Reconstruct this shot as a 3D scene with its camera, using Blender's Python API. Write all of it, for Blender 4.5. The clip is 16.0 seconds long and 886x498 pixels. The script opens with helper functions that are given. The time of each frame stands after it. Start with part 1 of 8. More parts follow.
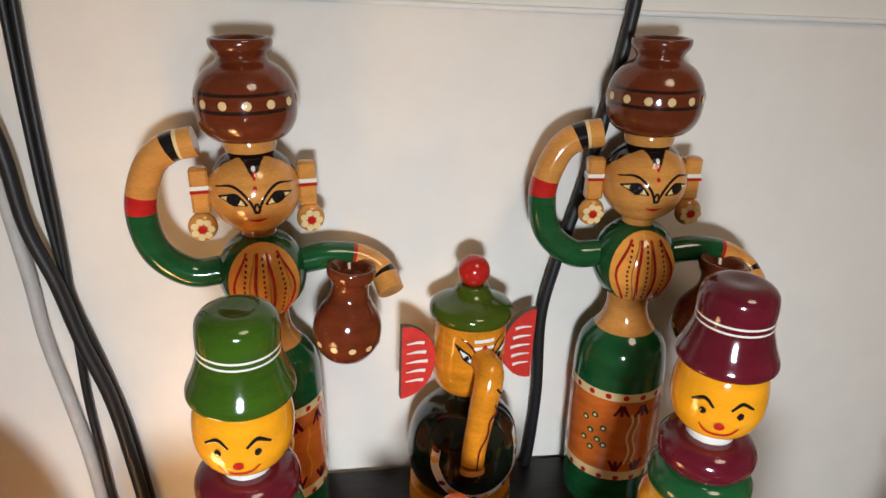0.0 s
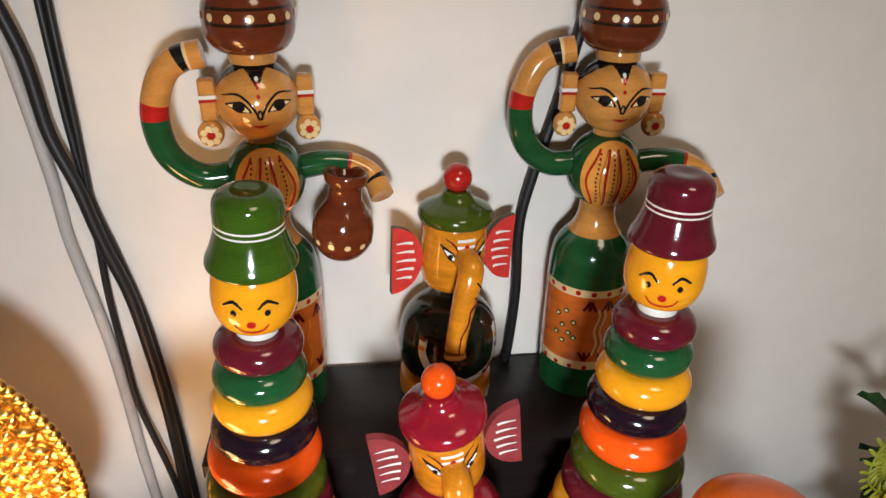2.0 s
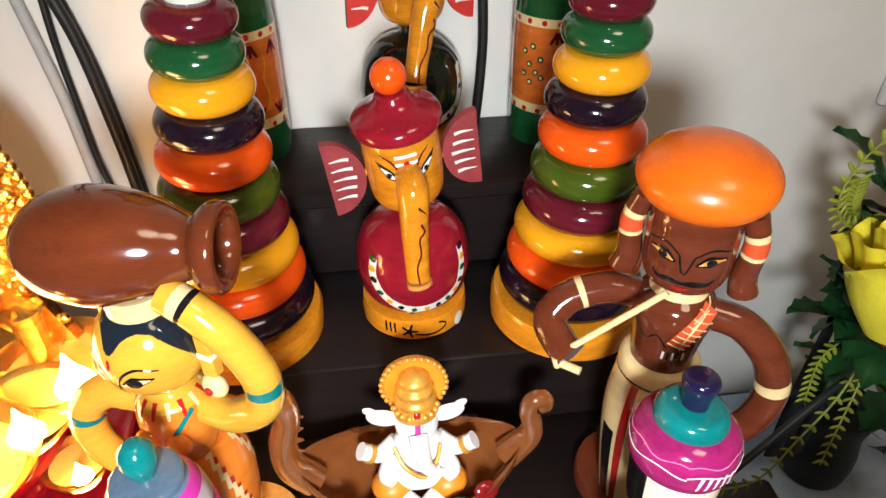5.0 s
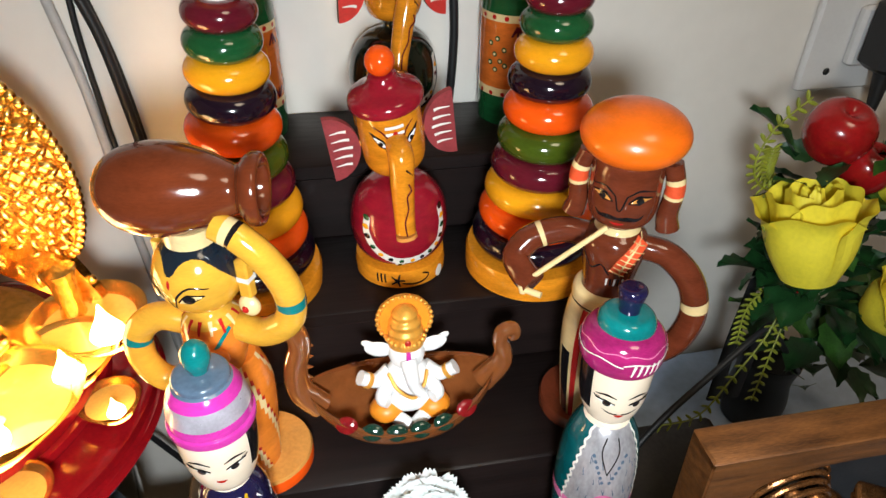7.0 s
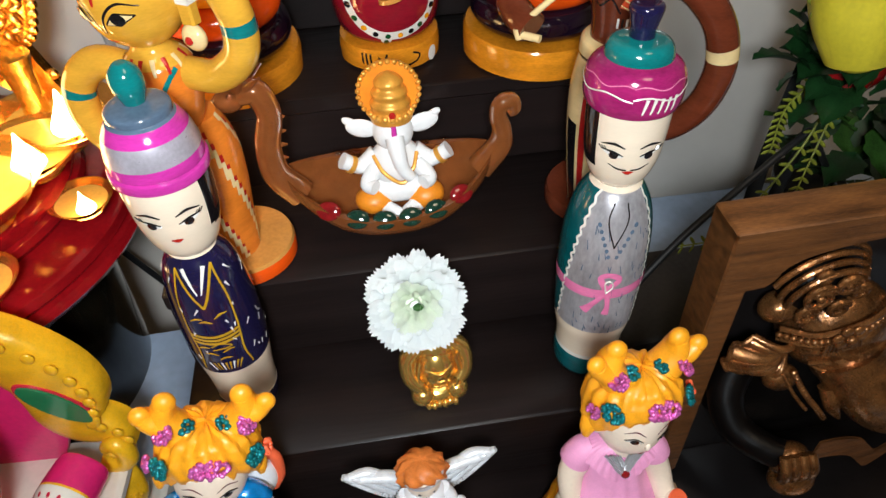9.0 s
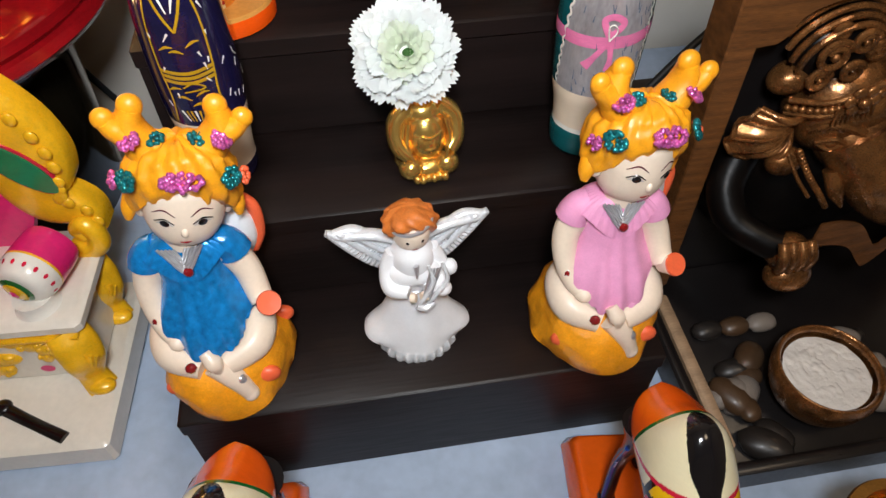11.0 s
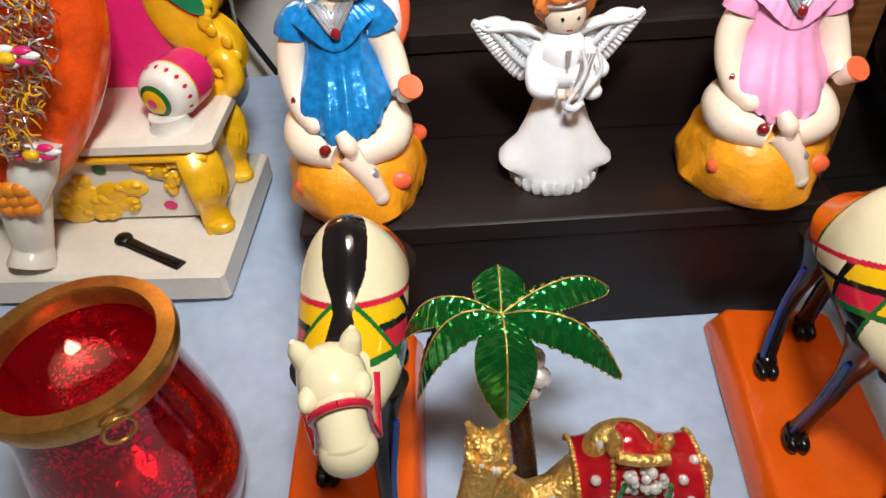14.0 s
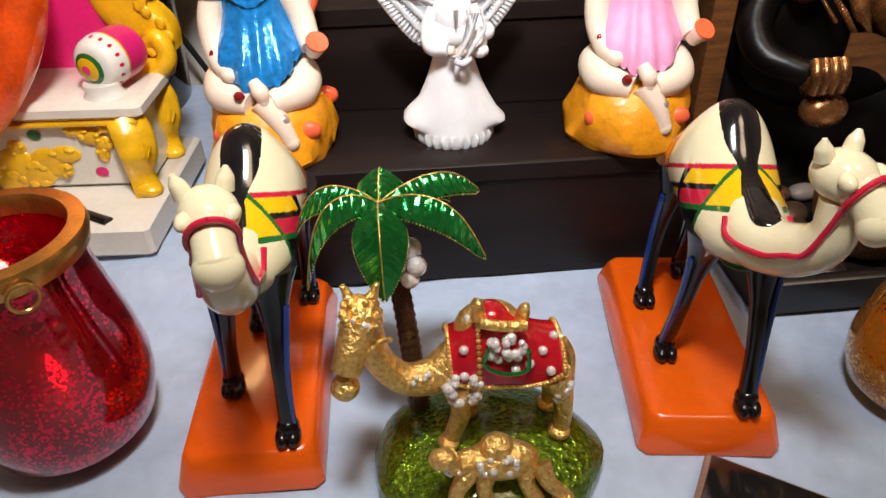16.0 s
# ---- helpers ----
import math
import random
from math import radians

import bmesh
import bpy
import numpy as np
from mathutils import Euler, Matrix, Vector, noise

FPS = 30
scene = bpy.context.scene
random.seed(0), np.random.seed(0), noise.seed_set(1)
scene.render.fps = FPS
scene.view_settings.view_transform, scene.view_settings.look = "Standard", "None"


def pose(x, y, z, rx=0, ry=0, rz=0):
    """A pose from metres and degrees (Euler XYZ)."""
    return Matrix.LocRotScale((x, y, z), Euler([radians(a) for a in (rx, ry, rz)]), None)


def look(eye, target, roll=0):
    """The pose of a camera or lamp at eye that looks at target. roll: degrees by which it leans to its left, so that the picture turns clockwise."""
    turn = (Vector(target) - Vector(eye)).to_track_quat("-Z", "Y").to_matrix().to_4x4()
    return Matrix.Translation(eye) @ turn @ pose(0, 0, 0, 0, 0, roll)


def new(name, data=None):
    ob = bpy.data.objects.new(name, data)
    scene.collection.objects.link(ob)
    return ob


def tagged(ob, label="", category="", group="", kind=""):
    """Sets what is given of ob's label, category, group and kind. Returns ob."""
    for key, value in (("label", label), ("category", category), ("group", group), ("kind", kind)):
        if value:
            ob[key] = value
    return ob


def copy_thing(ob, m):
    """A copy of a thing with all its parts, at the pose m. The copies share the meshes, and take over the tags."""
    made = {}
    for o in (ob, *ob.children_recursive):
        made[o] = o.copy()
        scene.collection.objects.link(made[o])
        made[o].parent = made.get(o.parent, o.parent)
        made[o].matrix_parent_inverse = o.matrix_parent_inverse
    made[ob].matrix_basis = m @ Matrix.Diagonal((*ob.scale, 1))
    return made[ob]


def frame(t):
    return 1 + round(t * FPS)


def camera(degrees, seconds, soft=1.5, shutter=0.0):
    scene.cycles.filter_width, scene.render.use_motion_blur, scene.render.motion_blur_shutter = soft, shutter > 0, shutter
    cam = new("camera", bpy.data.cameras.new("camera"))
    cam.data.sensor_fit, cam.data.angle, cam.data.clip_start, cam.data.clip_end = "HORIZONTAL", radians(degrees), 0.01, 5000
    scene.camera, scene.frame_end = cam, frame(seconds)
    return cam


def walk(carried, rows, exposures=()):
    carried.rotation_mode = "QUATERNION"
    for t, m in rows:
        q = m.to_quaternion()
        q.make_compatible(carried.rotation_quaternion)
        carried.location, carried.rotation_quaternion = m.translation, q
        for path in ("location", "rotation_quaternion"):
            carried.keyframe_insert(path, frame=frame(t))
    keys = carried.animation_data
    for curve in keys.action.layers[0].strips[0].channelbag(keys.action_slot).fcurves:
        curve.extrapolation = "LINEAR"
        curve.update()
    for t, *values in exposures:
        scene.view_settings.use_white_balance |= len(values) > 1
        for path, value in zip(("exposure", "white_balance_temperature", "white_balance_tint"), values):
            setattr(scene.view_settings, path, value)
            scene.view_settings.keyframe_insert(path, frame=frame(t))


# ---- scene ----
cam = camera(66.7, 16.0)
PATH = [
    (0, (0.004, 0.007, 1.395), (0.223, 1.834, 0.612), 0.8),
    (0.5, (0.003, 0.002, 1.403), (0.229, 1.836, 0.637), 0.9),
    (1, (0.001, -0.011, 1.41), (0.214, 1.801, 0.59), 0.7),
    (1.5, (0.001, -0.029, 1.408), (0.224, 1.756, 0.533), 1.3),
    (2, (0.005, -0.039, 1.391), (0.229, 1.716, 0.458), 1.2),
    (2.5, (0.013, -0.042, 1.36), (0.2, 1.674, 0.35), 0.3),
    (3, (0.018, -0.043, 1.332), (0.197, 1.621, 0.238), 0.5),
    (3.5, (0.017, -0.049, 1.318), (0.197, 1.586, 0.181), -0.0),
    (4, (0.019, -0.059, 1.315), (0.197, 1.57, 0.168), -0.2),
    (4.5, (0.027, -0.074, 1.304), (0.202, 1.533, 0.126), -0.7),
    (4.7, (0.028, -0.078, 1.298), (0.207, 1.515, 0.103), -0.6),
    (6.8, (0.005, -0.151, 1.323), (0.322, 1.438, 0.151), 1.5),
    (7, (0.007, -0.158, 1.317), (0.298, 1.429, 0.135), 0.6),
    (7.5, (0.012, -0.163, 1.285), (0.259, 1.379, 0.036), -1.1),
    (8, (0.019, -0.162, 1.258), (0.224, 1.335, -0.052), -2.3),
    (8.5, (0.025, -0.163, 1.243), (0.21, 1.293, -0.117), -2.3),
    (9, (0.027, -0.174, 1.229), (0.199, 1.244, -0.17), -2.5),
    (9.5, (0.027, -0.193, 1.211), (0.195, 1.174, -0.24), -2.1),
    (10, (0.019, -0.207, 1.19), (0.173, 1.077, -0.337), -2.7),
    (10.2, (0.019, -0.21, 1.183), (0.163, 1.059, -0.356), -2.9),
    (12.3, (-0.047, -0.259, 1.1), (0.259, 1.047, -0.383), 4.5),
    (12.5, (-0.059, -0.263, 1.098), (0.213, 1.026, -0.407), 3.9),
    (13, (-0.056, -0.279, 1.085), (0.135, 1.001, -0.44), 2.7),
    (13.5, (-0.051, -0.281, 1.063), (0.068, 1.121, -0.358), 1.5),
    (14, (-0.031, -0.307, 1.033), (-0.028, 1.18, -0.303), -3.4),
    (14.5, (0.0, -0.34, 1.021), (-0.045, 1.19, -0.266), -3.9),
    (15, (0.002, -0.35, 1.023), (0.01, 1.23, -0.202), -3.3),
    (15.5, (-0.003, -0.368, 1.019), (0.094, 1.268, -0.127), -1.8),
    (16, (-0.002, -0.376, 0.999), (0.109, 1.237, -0.179), -1.4),
]
EXPOSURES = ((0.0, -0.05, 6150, 10), (1.0, -0.1, 6200, 11), (2.5, -0.1, 6300, 12), (4.5, 0.05, 6250, 9), (7.0, -0.2, 6250, 7), (7.5, -0.35, 6300, 8), (8.5, -0.4, 6250, 7), (10.0, -0.8, 6450, 12), (12.5, 0.05, 6600, 10), (13.5, 0.05, 6600, 8), (14.5, 0.0, 6950, 15), (16.0, 0.15, 6950, 15))
walk(cam, [(t, look(eye, target, roll)) for t, eye, target, roll in PATH], EXPOSURES)

# ---- light ----
world = bpy.data.worlds.new("room_air")
scene.world = world
world.use_nodes = True
world.node_tree.nodes["Background"].inputs[0].default_value = (0.9, 0.8, 0.7, 1)
world.node_tree.nodes["Background"].inputs[1].default_value = 0.02


def lamp(name, kind, m, power, colour, size=0.1, spread=180):
    data = bpy.data.lights.new(name, kind)
    data.energy, data.color = power, colour
    if kind == "AREA":
        data.shape, data.size = "DISK", size
        data.spread = radians(spread)
    else:
        data.shadow_soft_size = size
    ob = new(name, data)
    ob.matrix_world = m
    return ob


lamp("torch_light", "AREA", look((0.008, -0.29, 1.30), (0.03, 0.16, 0.98)), 2.6, (0.90, 0.955, 0.985), 0.09, 130)
# added warm fill from overhead for the room's ambient light; no lamp seen there
lamp("warm_room_fill", "AREA", look((0.5, -0.6, 2.5), (0.1, 0.1, 0.9)), 6.0, (1.0, 0.78, 0.55), 0.5)


# ---- materials ----
def material(name, colour, rough=0.4, metal=0.0, vary=0.12, scale=60.0, bump=0.0, coat=0.0, stretch=(1, 1, 1), second=None, fine=0.0):
    """Principled paint with a coarse tone drift, a fine grain and a relief."""
    m = bpy.data.materials.new(name)
    m.use_nodes = True
    nodes, links = m.node_tree.nodes, m.node_tree.links
    p = nodes["Principled BSDF"]
    p.inputs["Roughness"].default_value = rough
    p.inputs["Metallic"].default_value = metal
    p.inputs["Coat Weight"].default_value = coat
    p.inputs["Coat Roughness"].default_value = 0.06
    co = nodes.new("ShaderNodeTexCoord")
    mp = nodes.new("ShaderNodeMapping")
    mp.inputs["Scale"].default_value = stretch
    links.new(co.outputs["Object"], mp.inputs[0])
    big = nodes.new("ShaderNodeTexNoise")
    big.inputs["Scale"].default_value, big.inputs["Detail"].default_value = scale, 4
    small = nodes.new("ShaderNodeTexNoise")
    small.inputs["Scale"].default_value, small.inputs["Detail"].default_value = scale * 9, 3
    links.new(mp.outputs[0], big.inputs[0])
    links.new(mp.outputs[0], small.inputs[0])
    mix = nodes.new("ShaderNodeMix")
    mix.data_type = "RGBA"
    c = Vector(colour)
    other = Vector(second) if second else c * (1 - 2 * vary)
    mix.inputs[6].default_value = (*(c * (1 + vary)), 1)
    mix.inputs[7].default_value = (*other, 1)
    ramp = nodes.new("ShaderNodeMapRange")
    ramp.inputs[1].default_value, ramp.inputs[2].default_value = 0.32, 0.72
    add = nodes.new("ShaderNodeMath")
    add.operation = "MULTIPLY_ADD"
    add.inputs[1].default_value = 0.35
    links.new(small.outputs[0], add.inputs[0])
    sc = nodes.new("ShaderNodeMath")
    sc.operation = "MULTIPLY"
    sc.inputs[1].default_value = 0.65
    links.new(big.outputs[0], sc.inputs[0])
    links.new(sc.outputs[0], add.inputs[2])
    links.new(add.outputs[0], ramp.inputs[0])
    links.new(ramp.outputs[0], mix.inputs[0])
    links.new(mix.outputs[2], p.inputs["Base Color"])
    rr = nodes.new("ShaderNodeMapRange")
    rr.inputs[3].default_value, rr.inputs[4].default_value = max(rough * 0.75, 0.03), min(rough * 1.35, 1)
    links.new(small.outputs[0], rr.inputs[0])
    links.new(rr.outputs[0], p.inputs["Roughness"])
    if bump or fine:
        b = nodes.new("ShaderNodeBump")
        b.inputs["Strength"].default_value = 0.5
        b.inputs["Distance"].default_value = bump or fine
        links.new((big if bump else small).outputs[0], b.inputs["Height"])
        links.new(b.outputs[0], p.inputs["Normal"])
    return m


def glow(name, colour, strength):
    m = bpy.data.materials.new(name)
    m.use_nodes = True
    p = m.node_tree.nodes["Principled BSDF"]
    p.inputs["Base Color"].default_value = (*colour, 1)
    p.inputs["Emission Color"].default_value = (*colour, 1)
    p.inputs["Emission Strength"].default_value = strength
    return m


def glass(name, colour, rough=0.05, bump=0.0, scale=300):
    m = material(name, colour, rough, 0, 0.1, scale, bump)
    p = m.node_tree.nodes["Principled BSDF"]
    p.inputs["Transmission Weight"].default_value = 1.0
    p.inputs["IOR"].default_value = 1.45
    return m


def lacquer(name, colour, vary=0.16, rough=0.11):
    return material(name, colour, rough, 0, vary, 45, 0, 0.3, (1, 1, 3.5), None, 0.00006)


wall_paint = material("wall_paint", (0.80, 0.75, 0.68), 0.7, 0, 0.03, 6, 0, 0, (1, 1, 1), None, 0.0004)
cloth_blue = material("cloth_blue", (0.44, 0.54, 0.70), 0.75, 0, 0.12, 11, 0.006)
floor_tile = material("floor_tile", (0.35, 0.31, 0.27), 0.4, 0, 0.1, 4)
ceiling_paint = material("ceiling_paint", (0.8, 0.79, 0.76), 0.8, 0, 0.03, 5)
stand_wood = material("stand_wood", (0.0115, 0.0066, 0.006), 0.42, 0, 0.3, 16, 0, 0.0, (0.25, 3, 3), None, 0.0002)
stand_wood.node_tree.nodes["Principled BSDF"].inputs["Specular IOR Level"].default_value = 0.30
pot_brown = lacquer("pot_brown", (0.135, 0.027, 0.009))
pot_dark = lacquer("pot_dark", (0.02, 0.008, 0.006))
skin_wood = lacquer("skin_wood", (0.62, 0.27, 0.06))
leaf_green = lacquer("leaf_green", (0.010, 0.075, 0.022))
band_red = lacquer("band_red", (0.45, 0.015, 0.012))
paint_black = lacquer("paint_black", (0.008, 0.007, 0.008))
paint_white = lacquer("paint_white", (0.80, 0.77, 0.70), 0.05)
cream = lacquer("cream", (0.78, 0.58, 0.28), 0.08)
panel_orange = lacquer("panel_orange", (0.62, 0.14, 0.02))
maroon = lacquer("maroon", (0.105, 0.007, 0.016))
yellow = lacquer("yellow", (0.80, 0.33, 0.008), 0.08)
orange = lacquer("orange", (0.85, 0.088, 0.004), 0.08)
purple = lacquer("purple", (0.010, 0.004, 0.010))
crimson = lacquer("crimson", (0.26, 0.008, 0.020))
olive = lacquer("olive", (0.050, 0.080, 0.006))
hat_green = lacquer("hat_green", (0.035, 0.085, 0.006))
bottle_black = lacquer("bottle_black", (0.008, 0.010, 0.006))
ear_red = material("ear_red", (0.62, 0.035, 0.025), 0.45, 0, 0.15, 80)
ear_back = material("ear_back", (0.12, 0.09, 0.06), 0.6, 0, 0.15, 80)
ear_rose = material("ear_rose", (0.30, 0.045, 0.05), 0.4, 0, 0.2, 80)
amber = lacquer("amber", (0.68, 0.24, 0.012), 0.2)
rubber_black = material("rubber_black", (0.010, 0.010, 0.011), 0.45, 0, 0.15, 120)
rubber_grey = material("rubber_grey", (0.48, 0.46, 0.44), 0.5, 0, 0.08, 90)
man_brown = lacquer("man_brown", (0.130, 0.027, 0.011))
gold = material("gold", (1.0, 0.64, 0.17), 0.19, 0.9, 0.06, 40, 0.0004)
brass_old = material("brass_old", (0.30, 0.14, 0.05), 0.35, 0.85, 0.3, 70, 0.0005)
white_resin = material("white_resin", (0.82, 0.82, 0.84), 0.3, 0, 0.04, 90, 0.0002)
silver_paint = material("silver_paint", (0.62, 0.62, 0.65), 0.3, 0.7, 0.1, 150, 0.0003)
face_cream = lacquer("face_cream", (0.82, 0.68, 0.52), 0.03)
red_wood = lacquer("red_wood", (0.30, 0.006, 0.010))


# ---- mesh tools ----
def curve_points(pts, n):
    """A smooth line through the points, n of them."""
    P = np.array(pts, float)
    if len(P) < 3:
        return np.array([P[0] + (P[-1] - P[0]) * t for t in np.linspace(0, 1, n)])
    Q = np.vstack([2 * P[0] - P[1], P, 2 * P[-1] - P[-2]])
    out = []
    for t in np.linspace(0, len(P) - 1 - 1e-9, n):
        i, s = int(t), t - int(t)
        a, b, c, d = Q[i:i + 4]
        out.append(0.5 * (2 * b + (c - a) * s + (2 * a - 5 * b + 4 * c - d) * s * s + (3 * b - a - 3 * c + d) * s ** 3))
    return np.array(out)


class Solid:
    """Gathers pieces of one mesh."""

    def __init__(self, m=None):
        self.v, self.f, self.k, self.mats, self.m = [], [], [], [], m or Matrix()

    def slot(self, mat):
        if mat not in self.mats:
            self.mats.append(mat)
        return self.mats.index(mat)

    def add(self, verts, faces, mat):
        base = len(self.v)
        self.v += [tuple(self.m @ Vector(p)) for p in verts]
        self.f += [tuple(base + i for i in q) for q in faces]
        self.k += [self.slot(x) for x in mat] if isinstance(mat, list) else [self.slot(mat)] * len(faces)

    def grid(self, rows, mat, closed=True, caps=False):
        """A skin over rows of points; mat: one, or a function of (row, column)."""
        n, verts, faces, mats = len(rows[0]), [p for r in rows for p in r], [], []
        for i in range(len(rows) - 1):
            for j in range(n if closed else n - 1):
                a, b = i * n + j, i * n + (j + 1) % n
                faces.append((a, b, b + n, a + n))
                mats.append(mat(i, j) if callable(mat) else mat)
        if caps:
            faces += [tuple(range(n))[::-1], tuple(range((len(rows) - 1) * n, len(rows) * n))]
            mats += [mats[0], mats[-1]]
        self.add(verts, faces, mats)

    def lathe(self, profile, mat, seg=40, n=0, axis=(0, 0)):
        """A turned shape from (radius, z), from below upwards; mat may be a function of (z, degrees)."""
        P = curve_points(profile, n) if n else np.array(profile, float)
        P[:, 0] = np.maximum(P[:, 0], 1e-5)
        A = [2 * math.pi * j / seg for j in range(seg)]
        rows = [[(axis[0] + r * math.sin(a), axis[1] - r * math.cos(a), z) for a in A] for r, z in P]
        pick = (lambda i, j: mat((P[i][1] + P[i + 1][1]) / 2, (math.degrees(A[j]) + 180 / seg + 180) % 360 - 180)) if callable(mat) else mat
        self.grid(rows, pick, True, True)
        return P

    def ball(self, c, r, mat, seg=24, rings=14, turn=None):
        r = (r, r, r) if isinstance(r, (int, float)) else r
        rows = []
        for i in range(rings + 1):
            e = -math.pi / 2 + math.pi * i / rings
            row = [Vector((r[0] * max(math.cos(e), 1e-4) * math.sin(a), -r[1] * max(math.cos(e), 1e-4) * math.cos(a), r[2] * math.sin(e))) for a in [2 * math.pi * j / seg for j in range(seg)]]
            rows.append([Vector(c) + (turn @ p if turn else p) for p in row])
        self.grid(rows, mat)

    def tube(self, pts, radii, mat, n=24, seg=14, squash=1.0):
        """A round bar along a smooth line; mat may be a function of the way along, 0 to 1."""
        P = curve_points(pts, n)
        R = np.interp(np.linspace(0, 1, n), np.linspace(0, 1, len(radii)), radii) if hasattr(radii, "__len__") else [radii] * n
        T = np.gradient(P, axis=0)
        up = Vector((0, 0, 1)) if abs(Vector(T[0]).normalized().z) < 0.9 else Vector((0, 1, 0))
        rows = []
        for p, t, r in zip(P, T, R):
            t = Vector(t).normalized()
            up = (up - t * up.dot(t)).normalized()
            side = t.cross(up)
            rows.append([Vector(p) + side * (r * math.cos(a)) + up * (r * squash * math.sin(a)) for a in [2 * math.pi * j / seg for j in range(seg)]])
        self.grid(rows, (lambda i, j: mat((i + 0.5) / (n - 1))) if callable(mat) else mat, True, True)

    def box(self, lo, hi, mat, bevel=0.0):
        (a, b, c), (d, e, f), w = lo, hi, bevel
        rows = []
        for z, k in ((c, w), (c + w, 0), (f - w, 0), (f, w)) if w else ((c, 0), (f, 0)):
            q = w
            rows.append([(a + k, b + k + q, z), (a + k + q, b + k, z), (d - k - q, b + k, z), (d - k, b + k + q, z), (d - k, e - k - q, z), (d - k - q, e - k, z), (a + k + q, e - k, z), (a + k, e - k - q, z)] if w else [(a, b, z), (d, b, z), (d, e, z), (a, e, z)])
        self.grid(rows, mat, True, True)

    def plate(self, outline, y0, y1, mat, back=None, edge=None):
        """A flat piece cut from an outline in x and z, between two depths."""
        n = len(outline)
        verts = [(x, y0, z) for x, z in outline] + [(x, y1, z) for x, z in outline]
        self.add(verts, [tuple(range(n)), tuple(range(2 * n - 1, n - 1, -1))] + [(i, (i + 1) % n, n + (i + 1) % n, n + i) for i in range(n)], [mat, back or mat] + [edge or back or mat] * n)

    def stroke(self, surf, pts, width, mat, n=0, off=0.0003):
        """A painted line on a surface: surf(x, z) gives a point and its normal."""
        P = curve_points(pts, n or max(6, 5 * len(pts)))
        W = np.interp(np.linspace(0, 1, len(P)), np.linspace(0, 1, len(width)), width) if hasattr(width, "__len__") else [width] * len(P)
        S = [surf(*p) for p in P]
        T = np.gradient(np.array([s[0] for s in S]), axis=0)
        rows = []
        for (p, nn), t, w in zip(S, T, W):
            side = nn.cross(Vector(t).normalized())
            rows.append([p + side * w / 2 + nn * off, p + nn * off * 1.6, p - side * w / 2 + nn * off])
        self.grid(rows, mat, False)

    def spot(self, surf, x, z, rx, rz, mat, off=0.0003, n=16):
        verts, faces = [], []
        c, nn = surf(x, z)
        verts.append(c + nn * off * 1.5)
        K = 2 if max(rx, rz) < 0.004 else 7
        for f in [(i + 1) / K for i in range(K)]:
            for j in range(n):
                a = 2 * math.pi * j / n
                p, nn = surf(x + f * rx * math.cos(a), z + f * rz * math.sin(a))
                verts.append(p + nn * off)
        for j in range(n):
            b = (j + 1) % n
            faces.append((0, 1 + j, 1 + b))
            faces += [(1 + i * n + j, 1 + (i + 1) * n + j, 1 + (i + 1) * n + b, 1 + i * n + b) for i in range(K - 1)]
        self.add(verts, faces, mat)

    def make(self, name, m=None, parent=None, label="", category="", group="", kind="", flat=False):
        me = bpy.data.meshes.new(name)
        me.from_pydata(self.v, [], self.f)
        for x in self.mats:
            me.materials.append(x)
        me.polygons.foreach_set("material_index", self.k)
        if not flat:
            me.polygons.foreach_set("use_smooth", [True] * len(self.f))
            me.set_sharp_from_angle(angle=radians(42))
        me.update()
        ob = new(name, me)
        if parent:
            ob.parent = parent
        if m is not None:
            ob.matrix_local = m
        return tagged(ob, label, category, group, kind)


def turned(P, face=0.0, axis=(0, 0)):
    """The front of a turned shape: (x, z) as seen from its face, to a point and a normal."""
    P = np.array(sorted(P.tolist(), key=lambda q: q[1]))
    fa = radians(face)

    def surf(x, z):
        r = max(float(np.interp(z, P[:, 1], P[:, 0])), 1e-4)
        s = float(np.interp(z + 0.0006, P[:, 1], P[:, 0]) - np.interp(z - 0.0006, P[:, 1], P[:, 0])) / 0.0012
        a = fa + math.asin(max(-0.98, min(0.98, x / r)))
        nn = Vector((math.sin(a), -math.cos(a), -max(-3, min(3, s)))).normalized()
        return Vector((axis[0] + r * math.sin(a), axis[1] - r * math.cos(a), z)), nn
    return surf


def round_wall(P, axis=(0, 0)):
    """The same, with degrees round the axis instead of x."""
    P = np.array(sorted(P.tolist(), key=lambda q: q[1]))

    def surf(a, z):
        r = float(np.interp(z, P[:, 1], P[:, 0]))
        s = float(np.interp(z + 0.0006, P[:, 1], P[:, 0]) - np.interp(z - 0.0006, P[:, 1], P[:, 0])) / 0.0012
        a = radians(a)
        return Vector((axis[0] + r * math.sin(a), axis[1] - r * math.cos(a), z)), Vector((math.sin(a), -math.cos(a), -max(-3, min(3, s)))).normalized()
    return surf


def globe(r, h, z, n=22, cut=0.0):
    """The profile of an egg of half height h round z."""
    return [(r * math.cos(e) , z + h * math.sin(e)) for e in np.linspace(-math.pi / 2 + cut, math.pi / 2 - cut, n)]


def empty(name, m, label, category, group="", kind=""):
    ob = new(name)
    ob.empty_display_size = 0.02
    ob.matrix_world = m
    return tagged(ob, label, category, group, kind)


def square_part(name, lo, hi, mat, parent=None, label="", category="", kind="", bevel=0.0):
    s = Solid()
    s.box(lo, hi, mat, bevel)
    return s.make(name, None, parent, label, category, "", kind)


def beads(s, pts, r, mat, n):
    for p in curve_points(pts, n):
        s.ball(tuple(p), r, mat, 8, 6)


